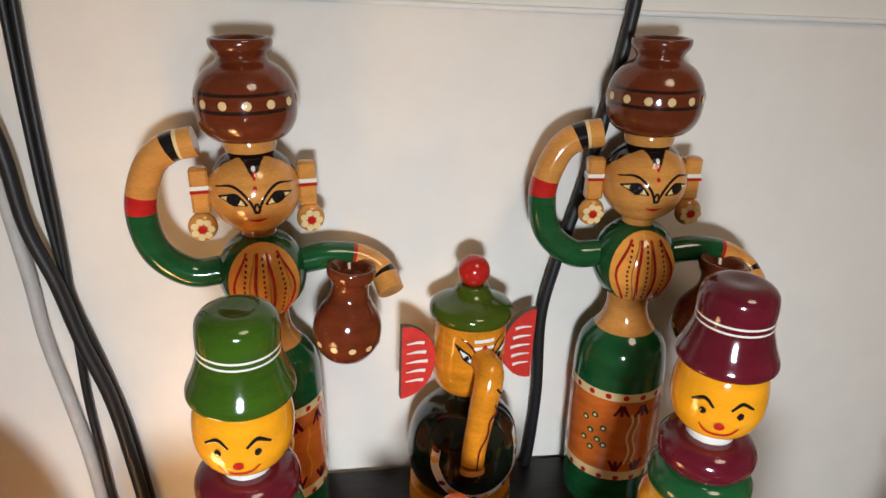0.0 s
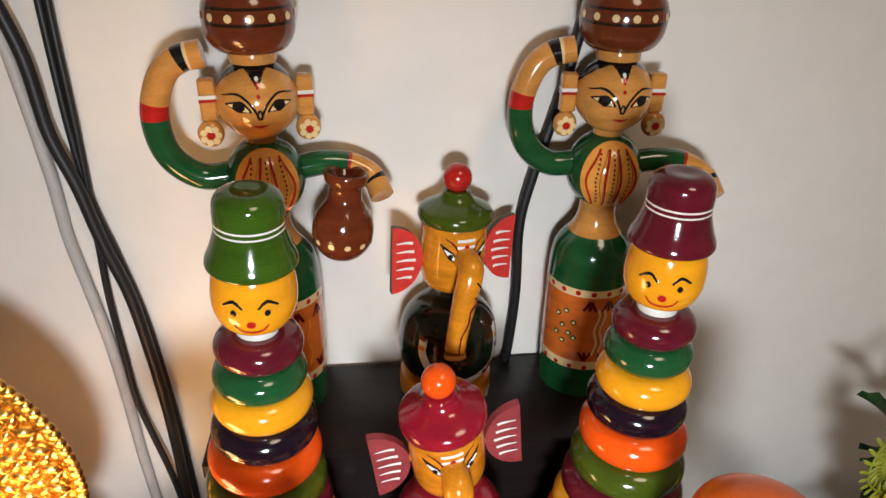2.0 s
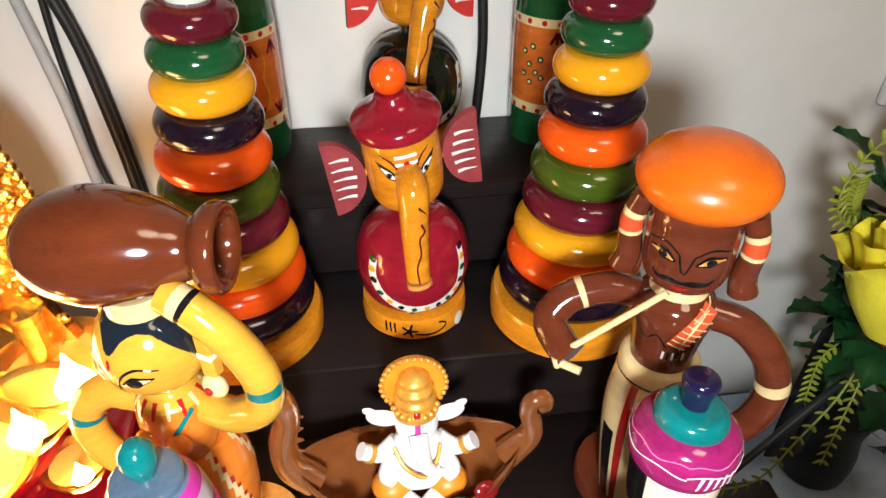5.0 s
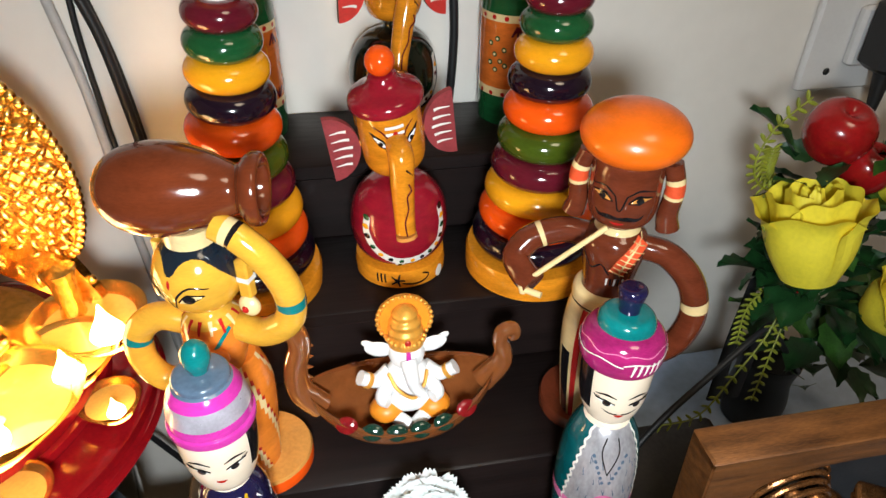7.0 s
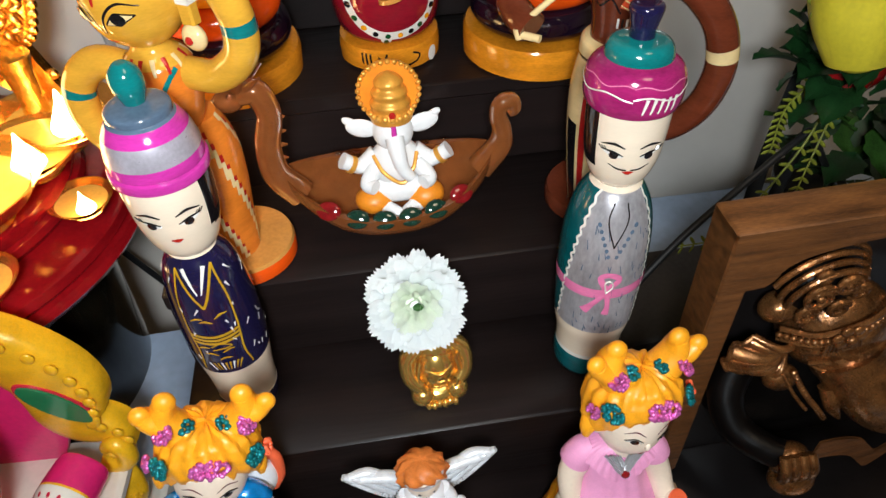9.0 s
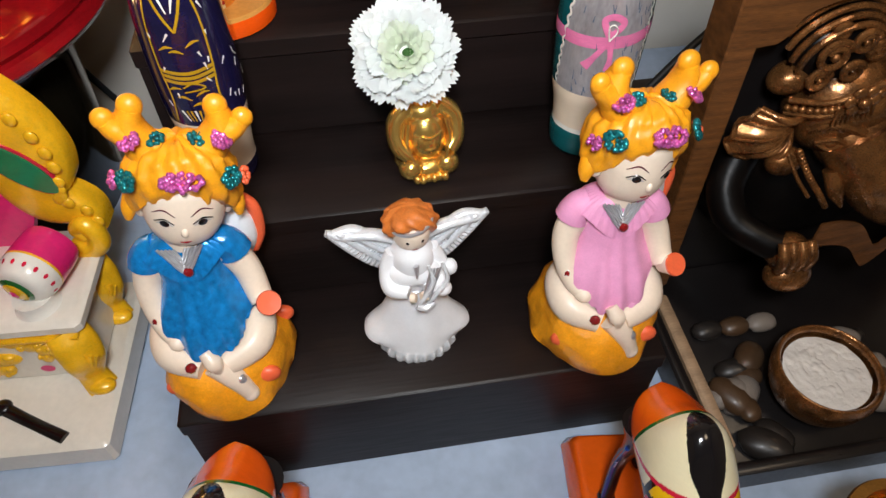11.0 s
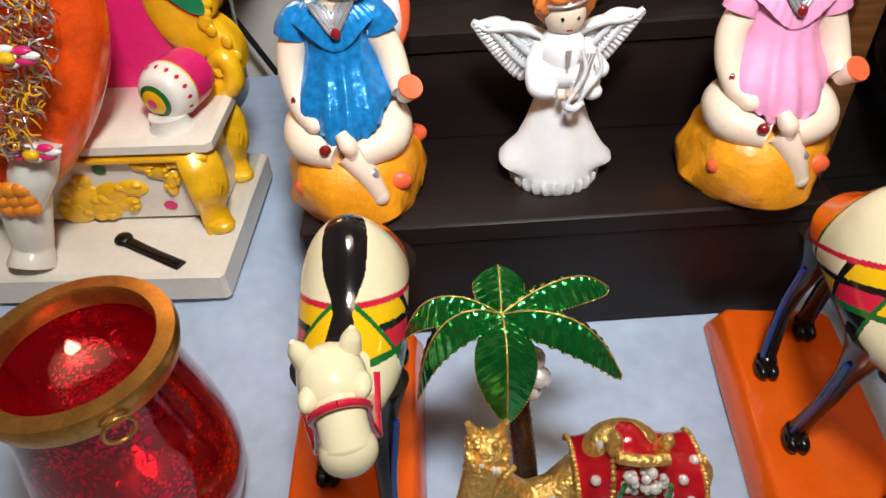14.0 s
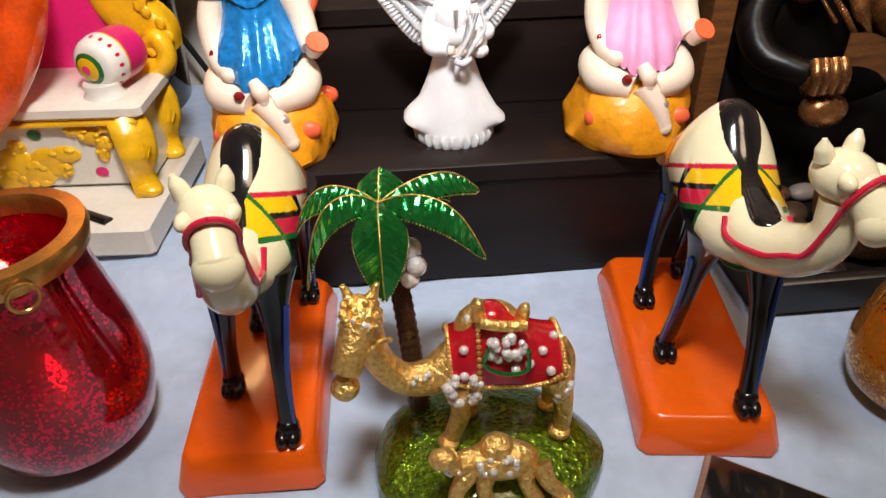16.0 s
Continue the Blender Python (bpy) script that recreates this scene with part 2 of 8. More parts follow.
def cluster(s, rng, c, spread, r, n, mat, turn=None):
    """Small grains gathered over a patch."""
    for _ in range(n):
        v = Vector((rng.gauss(0, 1), rng.gauss(0, 1), rng.gauss(0, 1))).normalized()
        v = Vector((v.x * spread[0], v.y * spread[1], v.z * spread[2]))
        v = Vector(c) + (turn @ v if turn else v)
        s.ball(tuple(v), r * rng.uniform(0.75, 1.2), mat, 8, 6)

# ---- the room and the stand ----
CLOTH, WALL = 0.735, 0.378
T1, T2, T3, T4, T5 = 0.816, 0.882, 0.947, 1.011, 1.076
square_part("floor", (-1.6, -2.2, -0.1), (1.6, WALL, 0), floor_tile, None, "dull brown floor", "floor", "structure")
square_part("ceiling", (-1.6, -2.2, 2.6), (1.6, WALL, 2.7), ceiling_paint, None, "white ceiling", "ceiling", "structure")
square_part("wall_north", (-1.6, WALL, -0.1), (1.6, WALL + 0.12, 2.7), wall_paint, None, "off-white painted wall behind the stand", "wall", "structure")
square_part("wall_south", (-1.6, -2.32, -0.1), (1.6, -2.2, 2.7), wall_paint, None, "off-white painted wall", "wall", "structure")
square_part("wall_west", (-1.72, -2.2, -0.1), (-1.6, WALL, 2.7), wall_paint, None, "off-white painted wall", "wall", "structure")
square_part("wall_east", (1.6, -2.2, -0.1), (1.72, WALL, 2.7), wall_paint, None, "off-white painted wall", "wall", "structure")

X0, X1 = -0.102, 0.17
FRONTS, TOPS = (-0.046, 0.032, 0.104, 0.194, 0.283), (T1, T2, T3, T4, T5)
stand = empty("display_stand", pose(0, 0, CLOTH), "dark brown wooden stand of five steps on the blue cloth", "stand")
for i in range(5):
    back = FRONTS[i + 1] + 0.004 if i < 4 else WALL - 0.004
    s = Solid()
    s.box((X0, FRONTS[i] - 0.002, TOPS[i] - 0.012 - CLOTH), (X1, back, TOPS[i] - CLOTH), stand_wood, 0.0012)
    s.make("tread", None, stand)
    s = Solid()
    low = (TOPS[i - 1] if i else CLOTH) - CLOTH
    s.box((X0 + 0.001, FRONTS[i], low), (X1 - 0.001, FRONTS[i] + 0.010, TOPS[i] - 0.012 - CLOTH), stand_wood, 0.0006)
    s.make("riser", None, stand)
for x in (X0 + 0.002, X1 - 0.012):
    s = Solid()
    for i in range(5):
        back = FRONTS[i + 1] if i < 4 else WALL - 0.004
        s.box((x, FRONTS[i] + 0.010, 0), (x + 0.010, back, TOPS[i] - 0.012 - CLOTH), stand_wood)
    s.make("side_panel", None, stand)

# the table and its cloth, which rises over a pad beside the stand
s = Solid()
BACK = 0.246  # the table's rear edge beside the stand, clear of the wall
s.box((-0.75, -0.5, 0.700), (-0.0995, BACK - 0.004, CLOTH - 0.007), stand_wood, 0.002)
s.box((-0.099, -0.5, 0.700), (0.75, WALL - 0.010, CLOTH - 0.007), stand_wood, 0.002)
top = s.make("table", None, None, "wooden table under the blue cloth", "table")
for x in (-0.70, 0.64):
    for y in (-0.46, 0.18 if x < 0 else 0.27):
        s = Solid()
        s.box((x, y, 0.0), (x + 0.06, y + 0.06, 0.700), stand_wood, 0.003)
        s.make("table_leg", None, top)


def ramp(v, a, b):
    t = max(0.0, min(1.0, (v - a) / (b - a)))
    return t * t * (3 - 2 * t)


def cloth_height(x, y):
    lift = 0.0205 * ramp(-x, 0.108, 0.138) * ramp(y, -0.085, -0.045)
    fold = 0.0011 * math.sin(31 * x + 12 * y + 2.0 * math.sin(17 * y)) + 0.0008 * math.sin(47 * y - 22 * x) + 0.0016 * noise.noise((x * 14, y * 14, 3))
    crease = 0.0022 * max(0.0, math.sin(38 * x - 26 * y + 2.5 * noise.noise((x * 9, y * 9, 1)))) ** 6
    return CLOTH + lift + (fold + crease - 0.0022) * 0.7 - 0.0006


s = Solid()
xs, deep = np.linspace(-0.78, 0.78, 209), lambda x: 0.52 + (BACK if x < -0.1005 else WALL - 0.012)
s.grid([[(x, v * deep(x) - 0.52, cloth_height(x, v * deep(x) - 0.52)) for x in xs] for v in np.linspace(0, 1, 119)], cloth_blue, False)
s.make("tablecloth", None, None, "rumpled light blue cloth spread over the table", "tablecloth")


# ---- top step: two pot dolls and an elephant ----
def pot_profile(r, h, lip=0.60, neck=0.49):
    return [(r * 0.46, 0), (r * 0.76, h * 0.05), (r * 0.95, h * 0.19), (r, h * 0.38), (r * 0.95, h * 0.55), (r * 0.76, h * 0.70), (r * neck * 1.03, h * 0.79), (r * neck, h * 0.84), (r * lip, h * 0.93), (r * lip, h), (r * lip * 0.82, h * 1.003), (r * neck * 0.7, h * 0.9)]


panel_tan = lacquer("panel_tan", (0.80, 0.34, 0.06), 0.10)


def pot_doll(m, label):
    """A turned wooden figure with a pot on the head and one on the arm."""
    s = Solid()
    panel = lambda z, a: cream if 0.0235 < z < 0.0295 or 0.0825 < z < 0.0885 else panel_orange if 0.0295 <= z <= 0.0825 else skin_wood if z > 0.121 else leaf_green
    P = s.lathe([(0.0262, 0), (0.0272, 0.002), (0.0275, 0.0235), (0.0276, 0.0295), (0.0277, 0.0825), (0.0276, 0.0885), (0.0268, 0.102), (0.0248, 0.111), (0.021, 0.117), (0.0175, 0.121), (0.0138, 0.127), (0.0120, 0.135), (0.0122, 0.146)], panel, 56, 64)
    wall = round_wall(P)
    for k in range(17):
        a = k * 360 / 17 - 90
        for z in (0.0265, 0.0855):
            s.spot(lambda x, zz, a=a: wall(a + x * 2090, zz), 0, z, 0.0018, 0.0018, band_red)
    for k, (a, z) in enumerate([(-52, 0.066), (-40, 0.070), (-28, 0.062), (-44, 0.058), (-34, 0.053), (-52, 0.051), (-26, 0.050), (-42, 0.046)]):
        s.spot(lambda x, zz, a=a: wall(a + x * 2090, zz), 0, z, 0.0021, 0.0021, leaf_green)
        s.spot(lambda x, zz, a=a: wall(a + x * 2090, zz), 0, z, 0.0010, 0.0010, cream, 0.0006)
    for a in (-8, 18, 52, 95, 150, -100):
        for z, up in ((0.080, -1), (0.032, 1)):
            for d in (-9, 0, 9):
                s.stroke(wall, [(a, z), (a + d, z + up * 0.0075)], [0.0028, 0.0016], maroon, 5)
    for a in (4, 12, 34, 70, 120):
        s.stroke(wall, [(a + 2.5 * math.sin(k * 1.3), 0.074 - 0.0046 * k) for k in range(9)], 0.0013, cream if a < 30 else amber, 40)
    s.m = Matrix.Translation((0, 0, 0.0055))
    s.lathe(globe(0.0235, 0.0248, 0.158, 26), leaf_green, 44)
    chest = turned(np.array(globe(0.0235, 0.0248, 0.158, 40)))
    s.spot(chest, 0, 0.158, 0.0175, 0.0212, panel_tan, 0.0009, 36)
    for x0 in (-0.0145, -0.0045, 0.0045, 0.0145):
        s.stroke(chest, [(x0 * 0.5, 0.175), (x0, 0.158), (x0 * 0.6, 0.141)], 0.0015, band_red, 16, 0.0014)
    for x0 in (-0.0098, 0.0, 0.0098):
        for k in range(12):
            z = 0.144 + 0.0026 * k
            s.spot(chest, x0 * (1 - abs(z - 0.158) * 18), z, 0.0006, 0.0008, maroon, 0.0016, 6)
        s.stroke(chest, [(x0 * 0.55 + 0.002, 0.175), (x0 + 0.0024, 0.158), (x0 * 0.6 + 0.002, 0.141)], 0.0007, skin_wood, 14, 0.0012)
    s.m = Matrix()
    s.lathe([(0.0095, 0.180), (0.009, 0.186), (0.0098, 0.192)], skin_wood, 24, 6)
    s.m = Matrix.Translation((0, 0, 0.0005))
    H = globe(0.0229, 0.0228, 0.2100, 130)
    hair = lambda z, a: paint_black if z > 0.2262 - 0.0052 * math.exp(-(a / 9) ** 2) + 0.0032 * math.exp(-((abs(a) - 32) / 18) ** 2) - 0.010 * max(0, (abs(a) - 58) / 40) else skin_wood
    s.lathe(H, hair, 160)
    f = turned(np.array(H))
    for e in (-1, 1):
        s.stroke(f, [(e * 0.0042, 0.2085), (e * 0.0100, 0.2112), (e * 0.0172, 0.2122)], [0.001, 0.0068, 0.0008], paint_black, 16)
        s.stroke(f, [(e * 0.0055, 0.2088), (e * 0.0100, 0.2112), (e * 0.0158, 0.2119)], [0.0006, 0.0048, 0.0006], cream, 16, 0.0006)
        s.spot(f, e * 0.0103, 0.2114, 0.0031, 0.0027, paint_black, 0.0010, 14)
        s.stroke(f, [(e * 0.0004, 0.2042), (e * 0.0040, 0.2120), (e * 0.0105, 0.2175), (e * 0.0182, 0.2165)], [0.0012, 0.0014, 0.0013, 0.0006], paint_black, 22)
        s.stroke(f, [(e * 0.0003, 0.2095), (e * 0.0016, 0.2052)], 0.0010, paint_black, 6)
    s.stroke(f, [(-0.0014, 0.2044), (0.0014, 0.2044)], 0.0012, paint_black, 5)
    s.stroke(f, [(-0.0042, 0.2004), (0, 0.1997), (0.0042, 0.2006)], [0.0006, 0.0022, 0.0006], band_red, 10)
    s.spot(f, 0, 0.2165, 0.0010, 0.0012, band_red)
    s.spot(f, 0, 0.2222, 0.0009, 0.0022, band_red)
    s.spot(f, 0, 0.2250, 0.0010, 0.0012, paint_white)
    for e in (-1, 1):
        s.box((e * 0.0268 - 0.0046, -0.002, 0.1985), (e * 0.0268 + 0.0046, 0.006, 0.2225), skin_wood, 0.0012)
        s.box((e * 0.0268 - 0.0048, -0.0024, 0.2098), (e * 0.0268 + 0.0048, 0.0062, 0.2112), band_red)
        s.box((e * 0.0268 - 0.0048, -0.0023, 0.2116), (e * 0.0268 + 0.0048, 0.0061, 0.2136), paint_white)
        s.ball((e * 0.0275, 0.0, 0.1915), (0.0074, 0.0045, 0.0078), skin_wood, 20, 12)
        disc = lambda x, z, e=e: (Vector((e * 0.0275 + x, -0.0046, 0.1915 + z)), Vector((0, -1, 0)))
        for k in range(7):
            s.spot(disc, 0.0042 * math.cos(k * 0.8976), 0.0042 * math.sin(k * 0.8976), 0.0019, 0.0019, cream, 0.0003, 10)
        s.spot(disc, 0, 0, 0.0022, 0.0022, band_red, 0.0006, 12)
    s.m = Matrix()
    sleeve = lambda t: leaf_green if t < 0.5 else band_red if t < 0.545 else paint_black if 0.84 < t < 0.885 else cream if 0.885 <= t < 0.92 else skin_wood
    s.tube([(-0.017, 0, 0.167), (-0.036, 0, 0.167), (-0.0515, 0, 0.181), (-0.0555, 0, 0.204), (-0.0490, 0, 0.225), (-0.039, 0, 0.234), (-0.026, -0.001, 0.237)], [0.0078, 0.0078, 0.0077, 0.0076, 0.0076], sleeve, 48, 22)
    cuff = lambda t: leaf_green if t < 0.42 else band_red if t < 0.46 else paint_black if 0.78 < t < 0.82 else skin_wood
    s.tube([(0.018, 0, 0.167), (0.036, 0, 0.1690), (0.053, -0.001, 0.1660), (0.0640, -0.006, 0.1590), (0.0675, -0.016, 0.1500)], [0.0076, 0.0076, 0.0074, 0.0074], cuff, 36, 22)
    s.lathe([(0.0126, 0.2315), (0.0132, 0.2345), (0.0126, 0.2375)], skin_wood, 30)
    big = [(r, z + 0.2365) for r, z in pot_profile(0.0248, 0.0485)]
    band = lambda z, a: pot_dark if abs(z - 0.2612) < 0.0006 or abs(z - 0.2534) < 0.0006 else pot_brown
    B = s.lathe(big, band, 56, 60)
    wall = round_wall(B[:40])
    for k in range(14):
        s.spot(lambda x, zz, a=k * 360 / 14: wall(a + x * 2350, zz), 0, 0.2573, 0.0021, 0.0021, cream, 0.0004, 12)
    s.m = pose(0.0400, -0.0170, 0.1130, 0, 6, 0) @ Matrix.Diagonal((1.16, 1.16, 1.06, 1))
    B = s.lathe([(0.0060, 0), (0.0105, 0.0020), (0.0150, 0.0090), (0.0163, 0.0175), (0.0148, 0.0260), (0.0108, 0.0330), (0.0090, 0.0370), (0.0088, 0.0430), (0.0112, 0.0480), (0.0113, 0.0520), (0.0095, 0.0525), (0.0060, 0.0480)], lambda z, a: pot_dark if abs(z - 0.0095) < 0.0005 or abs(z - 0.0165) < 0.0005 else pot_brown, 44, 50)
    wall = round_wall(B[:34])
    for k in range(12):
        s.spot(lambda x, zz, a=k * 30: wall(a + x * 3600, zz), 0, 0.0130, 0.0017, 0.0017, cream, 0.0004, 10)
    return s.make("pot_doll", m, None, label, "wooden doll", "dolls with pots")


pot_doll(pose(-0.0535, 0.348, T5, 0, 0, 10), "turned wooden doll in green carrying brown pots, standing by the wall")
pot_doll(pose(0.1555, 0.348, T5, 0, 0, -4), "turned wooden doll in green with two brown pots and orange panel")


def elephant(m, body, hat, ball, ear, back, base_mat, label, lean=0.0, beads=0, sway=0.0, roll=0.0):
    """A turned wooden elephant with a cap, flat half-round ears and a hanging trunk."""
    s = Solid(Matrix.Diagonal((1, 1, 1.10, 1)))
    s.lathe([(0.0300, 0), (0.0325, 0.002), (0.0328, 0.010), (0.0318, 0.0145), (0.024, 0.0155)], lambda z, a: base_mat, 44)
    foot = round_wall(np.array([(0.0326, 0.002), (0.0328, 0.010), (0.0318, 0.0145)]))
    for a in (-40, -35, -30):
        s.stroke(foot, [(a, 0.0125), (a + 1, 0.006)], 0.0013, paint_black, 5)
    for d in range(5):
        s.stroke(foot, [(-14, 0.008), (-14 + 9 * math.cos(d * 1.256), 0.008 + 0.0048 * math.sin(d * 1.256))], [0.0018, 0.001], paint_black, 4)
    s.stroke(foot, [(-8, 0.006), (8, 0.0045), (22, 0.006), (26, 0.0095), (18, 0.0115)], 0.0011, paint_black, 18)
    s.spot(lambda x, z: foot(46 + x * 1700, z), 0, 0.006, 0.0042, 0.0045, paint_white)
    P = s.lathe([(0.022, 0.0145), (0.0300, 0.020), (0.0338, 0.032), (0.0340, 0.041), (0.0305, 0.055), (0.021, 0.0655), (0.009, 0.0700), (0.0076, 0.074)], body, 52, 44)
    wall = turned(P)
    arc = [(-0.025, 0.052), (-0.026, 0.042), (-0.0205, 0.031), (-0.010, 0.0245), (0.003, 0.0235), (0.014, 0.0265), (0.022, 0.033), (0.025, 0.044), (0.024, 0.054)]
    s.stroke(wall, arc, 0.0056, paint_white, 60)
    s.spot(wall, -0.0055, 0.0215, 0.0034, 0.0042, paint_white, 0.0003)
    line = curve_points(arc, 15)
    for k, (x, z) in enumerate(line):
        s.spot(wall, x, z, 0.0017, 0.0017, (leaf_green, yellow, paint_black)[k % 3] if not beads else (maroon, yellow, paint_white)[k % 3], 0.0008, 10)
    s.spot(wall, -0.0055, 0.0195, 0.0016, 0.0019, leaf_green if not beads else maroon, 0.0008, 10)
    s.lathe([(0.0072, 0.063), (0.0072, 0.0815)], body, 20)
    s.m = s.m @ pose(0, 0, 0.075, lean, roll, 0) @ pose(0, 0, -0.068)
    H = s.lathe([(0.008, 0.069), (0.0165, 0.0715), (0.0205, 0.078), (0.0212, 0.090), (0.0212, 0.102), (0.0205, 0.112), (0.018, 0.1165)], amber, 48, 34)
    f = turned(H)
    for e in (-1, 1):
        s.stroke(f, [(e * 0.0052, 0.0935), (e * 0.0095, 0.0985), (e * 0.0150, 0.1050)], [0.0012, 0.0052, 0.0008], paint_black, 14)
        s.stroke(f, [(e * 0.0064, 0.0952), (e * 0.0095, 0.0985), (e * 0.0128, 0.1020)], [0.0006, 0.0034, 0.0006], paint_white, 12, 0.0007)
        s.spot(f, e * 0.0094, 0.0983, 0.0014, 0.0016, paint_black, 0.0011, 10)
        s.stroke(f, [(e * 0.0035, 0.0980), (e * 0.0075, 0.1050), (e * 0.0125, 0.1088)], [0.0010, 0.0012, 0.0005], maroon, 14)
    for z in (0.0995, 0.1035, 0.1075):
        s.stroke(f, [(-0.0058, z), (0.0058, z)], 0.0019, paint_white, 8)
    s.spot(f, 0, 0.1035, 0.0016, 0.0020, band_red, 0.0008, 10)
    s.tube([(0, -0.0185, 0.0965), (0, -0.0300, 0.0930), (0.4 * sway, -0.0350, 0.078), (0.8 * sway, -0.0385, 0.058), (sway, -0.0415, 0.0475)], [0.0075, 0.0082, 0.0076, 0.0068, 0.0066], amber, 34, 22)
    s.tube([(sway, -0.0418, 0.0462), (sway, -0.0424, 0.0440)], [0.0070, 0.0072], skin_wood, 3, 22)
    trunk = lambda x, z: (Vector((x + sway * (0.093 - z) / 0.046, float(np.interp(z, [0.044, 0.058, 0.078, 0.093], [-0.0487, -0.0455, -0.0428, -0.0382])), z)), Vector((0, -0.97, 0.2)))
    s.stroke(trunk, [(0.002, 0.082), (0.0035, 0.078), (0.0008, 0.074), (0.0012, 0.066), (-0.0012, 0.058), (-0.0004, 0.049)], 0.0010, maroon, 26, 0.0006)
    s.stroke(trunk, [(0.001, 0.090), (0.0048, 0.0865)], [0.0014, 0.0005], paint_black, 6, 0.0008)
    for e in (-1, 1):
        s.tube([(e * 0.0185, 0, 0.0905), (e * 0.0235, 0, 0.0905)], 0.0022, amber, 4, 10)
        half = [(e * (0.0215 + 0.0205 * (1 - math.sin(t))), 0.0905 + 0.0215 * math.cos(t)) for t in np.linspace(0, math.pi, 22)]
        outline = half if e > 0 else half[::-1]
        s.plate(outline[::-1], -0.0022, 0.0022, ear, back, back)
        flat = lambda x, z, e=e: (Vector((e * 0.0222 + e * x, -0.0022, 0.0905 + z)), Vector((0, -1, 0)))
        for k in range(5):
            z = -0.0115 + 0.0056 * k
            s.stroke(flat, [(0.0042 + 0.0012 * abs(k - 2), z), (0.0105, z + 0.0006), (0.0172, z + 0.0003)], [0.0020, 0.0016, 0.0006], paint_white, 9, 0.0003)
    s.lathe([(0.0200, 0.1130), (0.0232, 0.1140), (0.0242, 0.1170), (0.0228, 0.1205), (0.0175, 0.1235), (0.0125, 0.1258), (0.0098, 0.1285), (0.0085, 0.1310), (0.006, 0.1315)], hat, 44, 34)
    s.ball((0, 0, 0.1385), (0.0092, 0.0092, 0.0084), ball, 26, 16)
    return s.make("elephant_figure", m, None, label, "elephant toy", "wooden elephants")


elephant(pose(0.0570, 0.345, T5, 0, 2, 14), bottle_black, olive, band_red, ear_red, ear_back, amber, "painted wooden elephant with a black body and green cap", 0, 1, -0.012)
elephant(pose(0.0480, 0.241, T4, 0, 0, 4), crimson, crimson, orange, ear_rose, ear_rose, amber, "painted wooden elephant with a crimson body and crimson cap", 6, 0, -0.006, -8)


# ---- second step: ring stackers with clown heads ----
def ring_stacker(m, hat_mat, face, label):
    top = empty("ring_stacker", m @ Matrix.Diagonal((1, 1, 1.008, 1)), label, "stacking toy", "ring stackers")
    s = Solid()
    s.lathe([(0.046, 0), (0.0478, 0.0015), (0.0478, 0.017), (0.0462, 0.0195), (0.030, 0.020)], amber, 60, 0)
    s.make("base", None, top)
    sizes = [0.0432, 0.0402, 0.0370, 0.0338, 0.0312, 0.0288, 0.0262, 0.0242, 0.0220, 0.0205]
    paints = [purple, orange, yellow, maroon, olive, orange, purple, yellow, leaf_green, maroon]
    lows = [0.0202, 0.0388, 0.0568, 0.0755, 0.0950, 0.1145, 0.1340, 0.1520, 0.1695, 0.1855, 0.2010]
    for i, (r, paint) in enumerate(zip(sizes, paints)):
        h = (lows[i + 1] - lows[i]) / 2 + 0.0006
        s = Solid()
        s.lathe([(r - h * 1.1 + h * 1.1 * math.cos(e), h + h * math.sin(e)) for e in np.linspace(-1.5, 1.5, 18)], paint, 56)
        s.make("ring", pose(random.uniform(-0.0006, 0.0006), random.uniform(-0.0006, 0.0006), lows[i], 0, 0, random.uniform(0, 90)), top)
    s = Solid()
    s.lathe([(0.0096, 0.2005), (0.0102, 0.2065), (0.008, 0.207)], paint_white, 28)
    s.make("neck", None, top)
    s = Solid()
    H = s.lathe([(0.0085, 0.2055), (0.0150, 0.2095), (0.0182, 0.2165), (0.0188, 0.2235), (0.0180, 0.2310), (0.0156, 0.2380), (0.010, 0.2400)], yellow, 48, 34)
    f = turned(H, face)
    for e in (-1, 1):
        s.stroke(f, [(e * 0.0032, 0.2258), (e * 0.0068, 0.2288), (e * 0.0112, 0.2262)], [0.0009, 0.0016, 0.0009], paint_black, 14)
        s.spot(f, e * 0.0068, 0.2235, 0.0012, 0.0015, paint_black, 0.0005)
    s.spot(f, 0, 0.2180, 0.0019, 0.0018, band_red, 0.0006)
    s.stroke(f, [(-0.0072, 0.2172), (-0.0045, 0.2140), (0, 0.2130), (0.0045, 0.2140), (0.0072, 0.2172)], [0.0007, 0.0012, 0.0013, 0.0012, 0.0007], band_red, 20)
    s.make("head", None, top, "yellow painted head")
    s = Solid()
    lines = lambda z, a: paint_white if abs(z - 0.2560) < 0.0004 or abs(z - 0.2585) < 0.0004 else hat_mat
    s.lathe([(0.0155, 0.2370), (0.0192, 0.2382), (0.0196, 0.2410), (0.0172, 0.2470), (0.0151, 0.2540), (0.0148, 0.2580), (0.0148, 0.2640), (0.0136, 0.2690), (0.0088, 0.2720), (0.001, 0.2715)], lines, 48, 110)
    s.make("hat", None, top, "lacquered hat with two white lines")
    return top


ring_stacker(pose(-0.0575, 0.2360, T4, 3.4, 3.2, 0), hat_green, 2, "clown ring stacker of coloured lacquered rings with a green hat")
ring_stacker(pose(0.1430, 0.2270, T4, 0.8, 0.4, 0), maroon, -24, "clown ring stacker of coloured lacquered rings with a maroon hat")


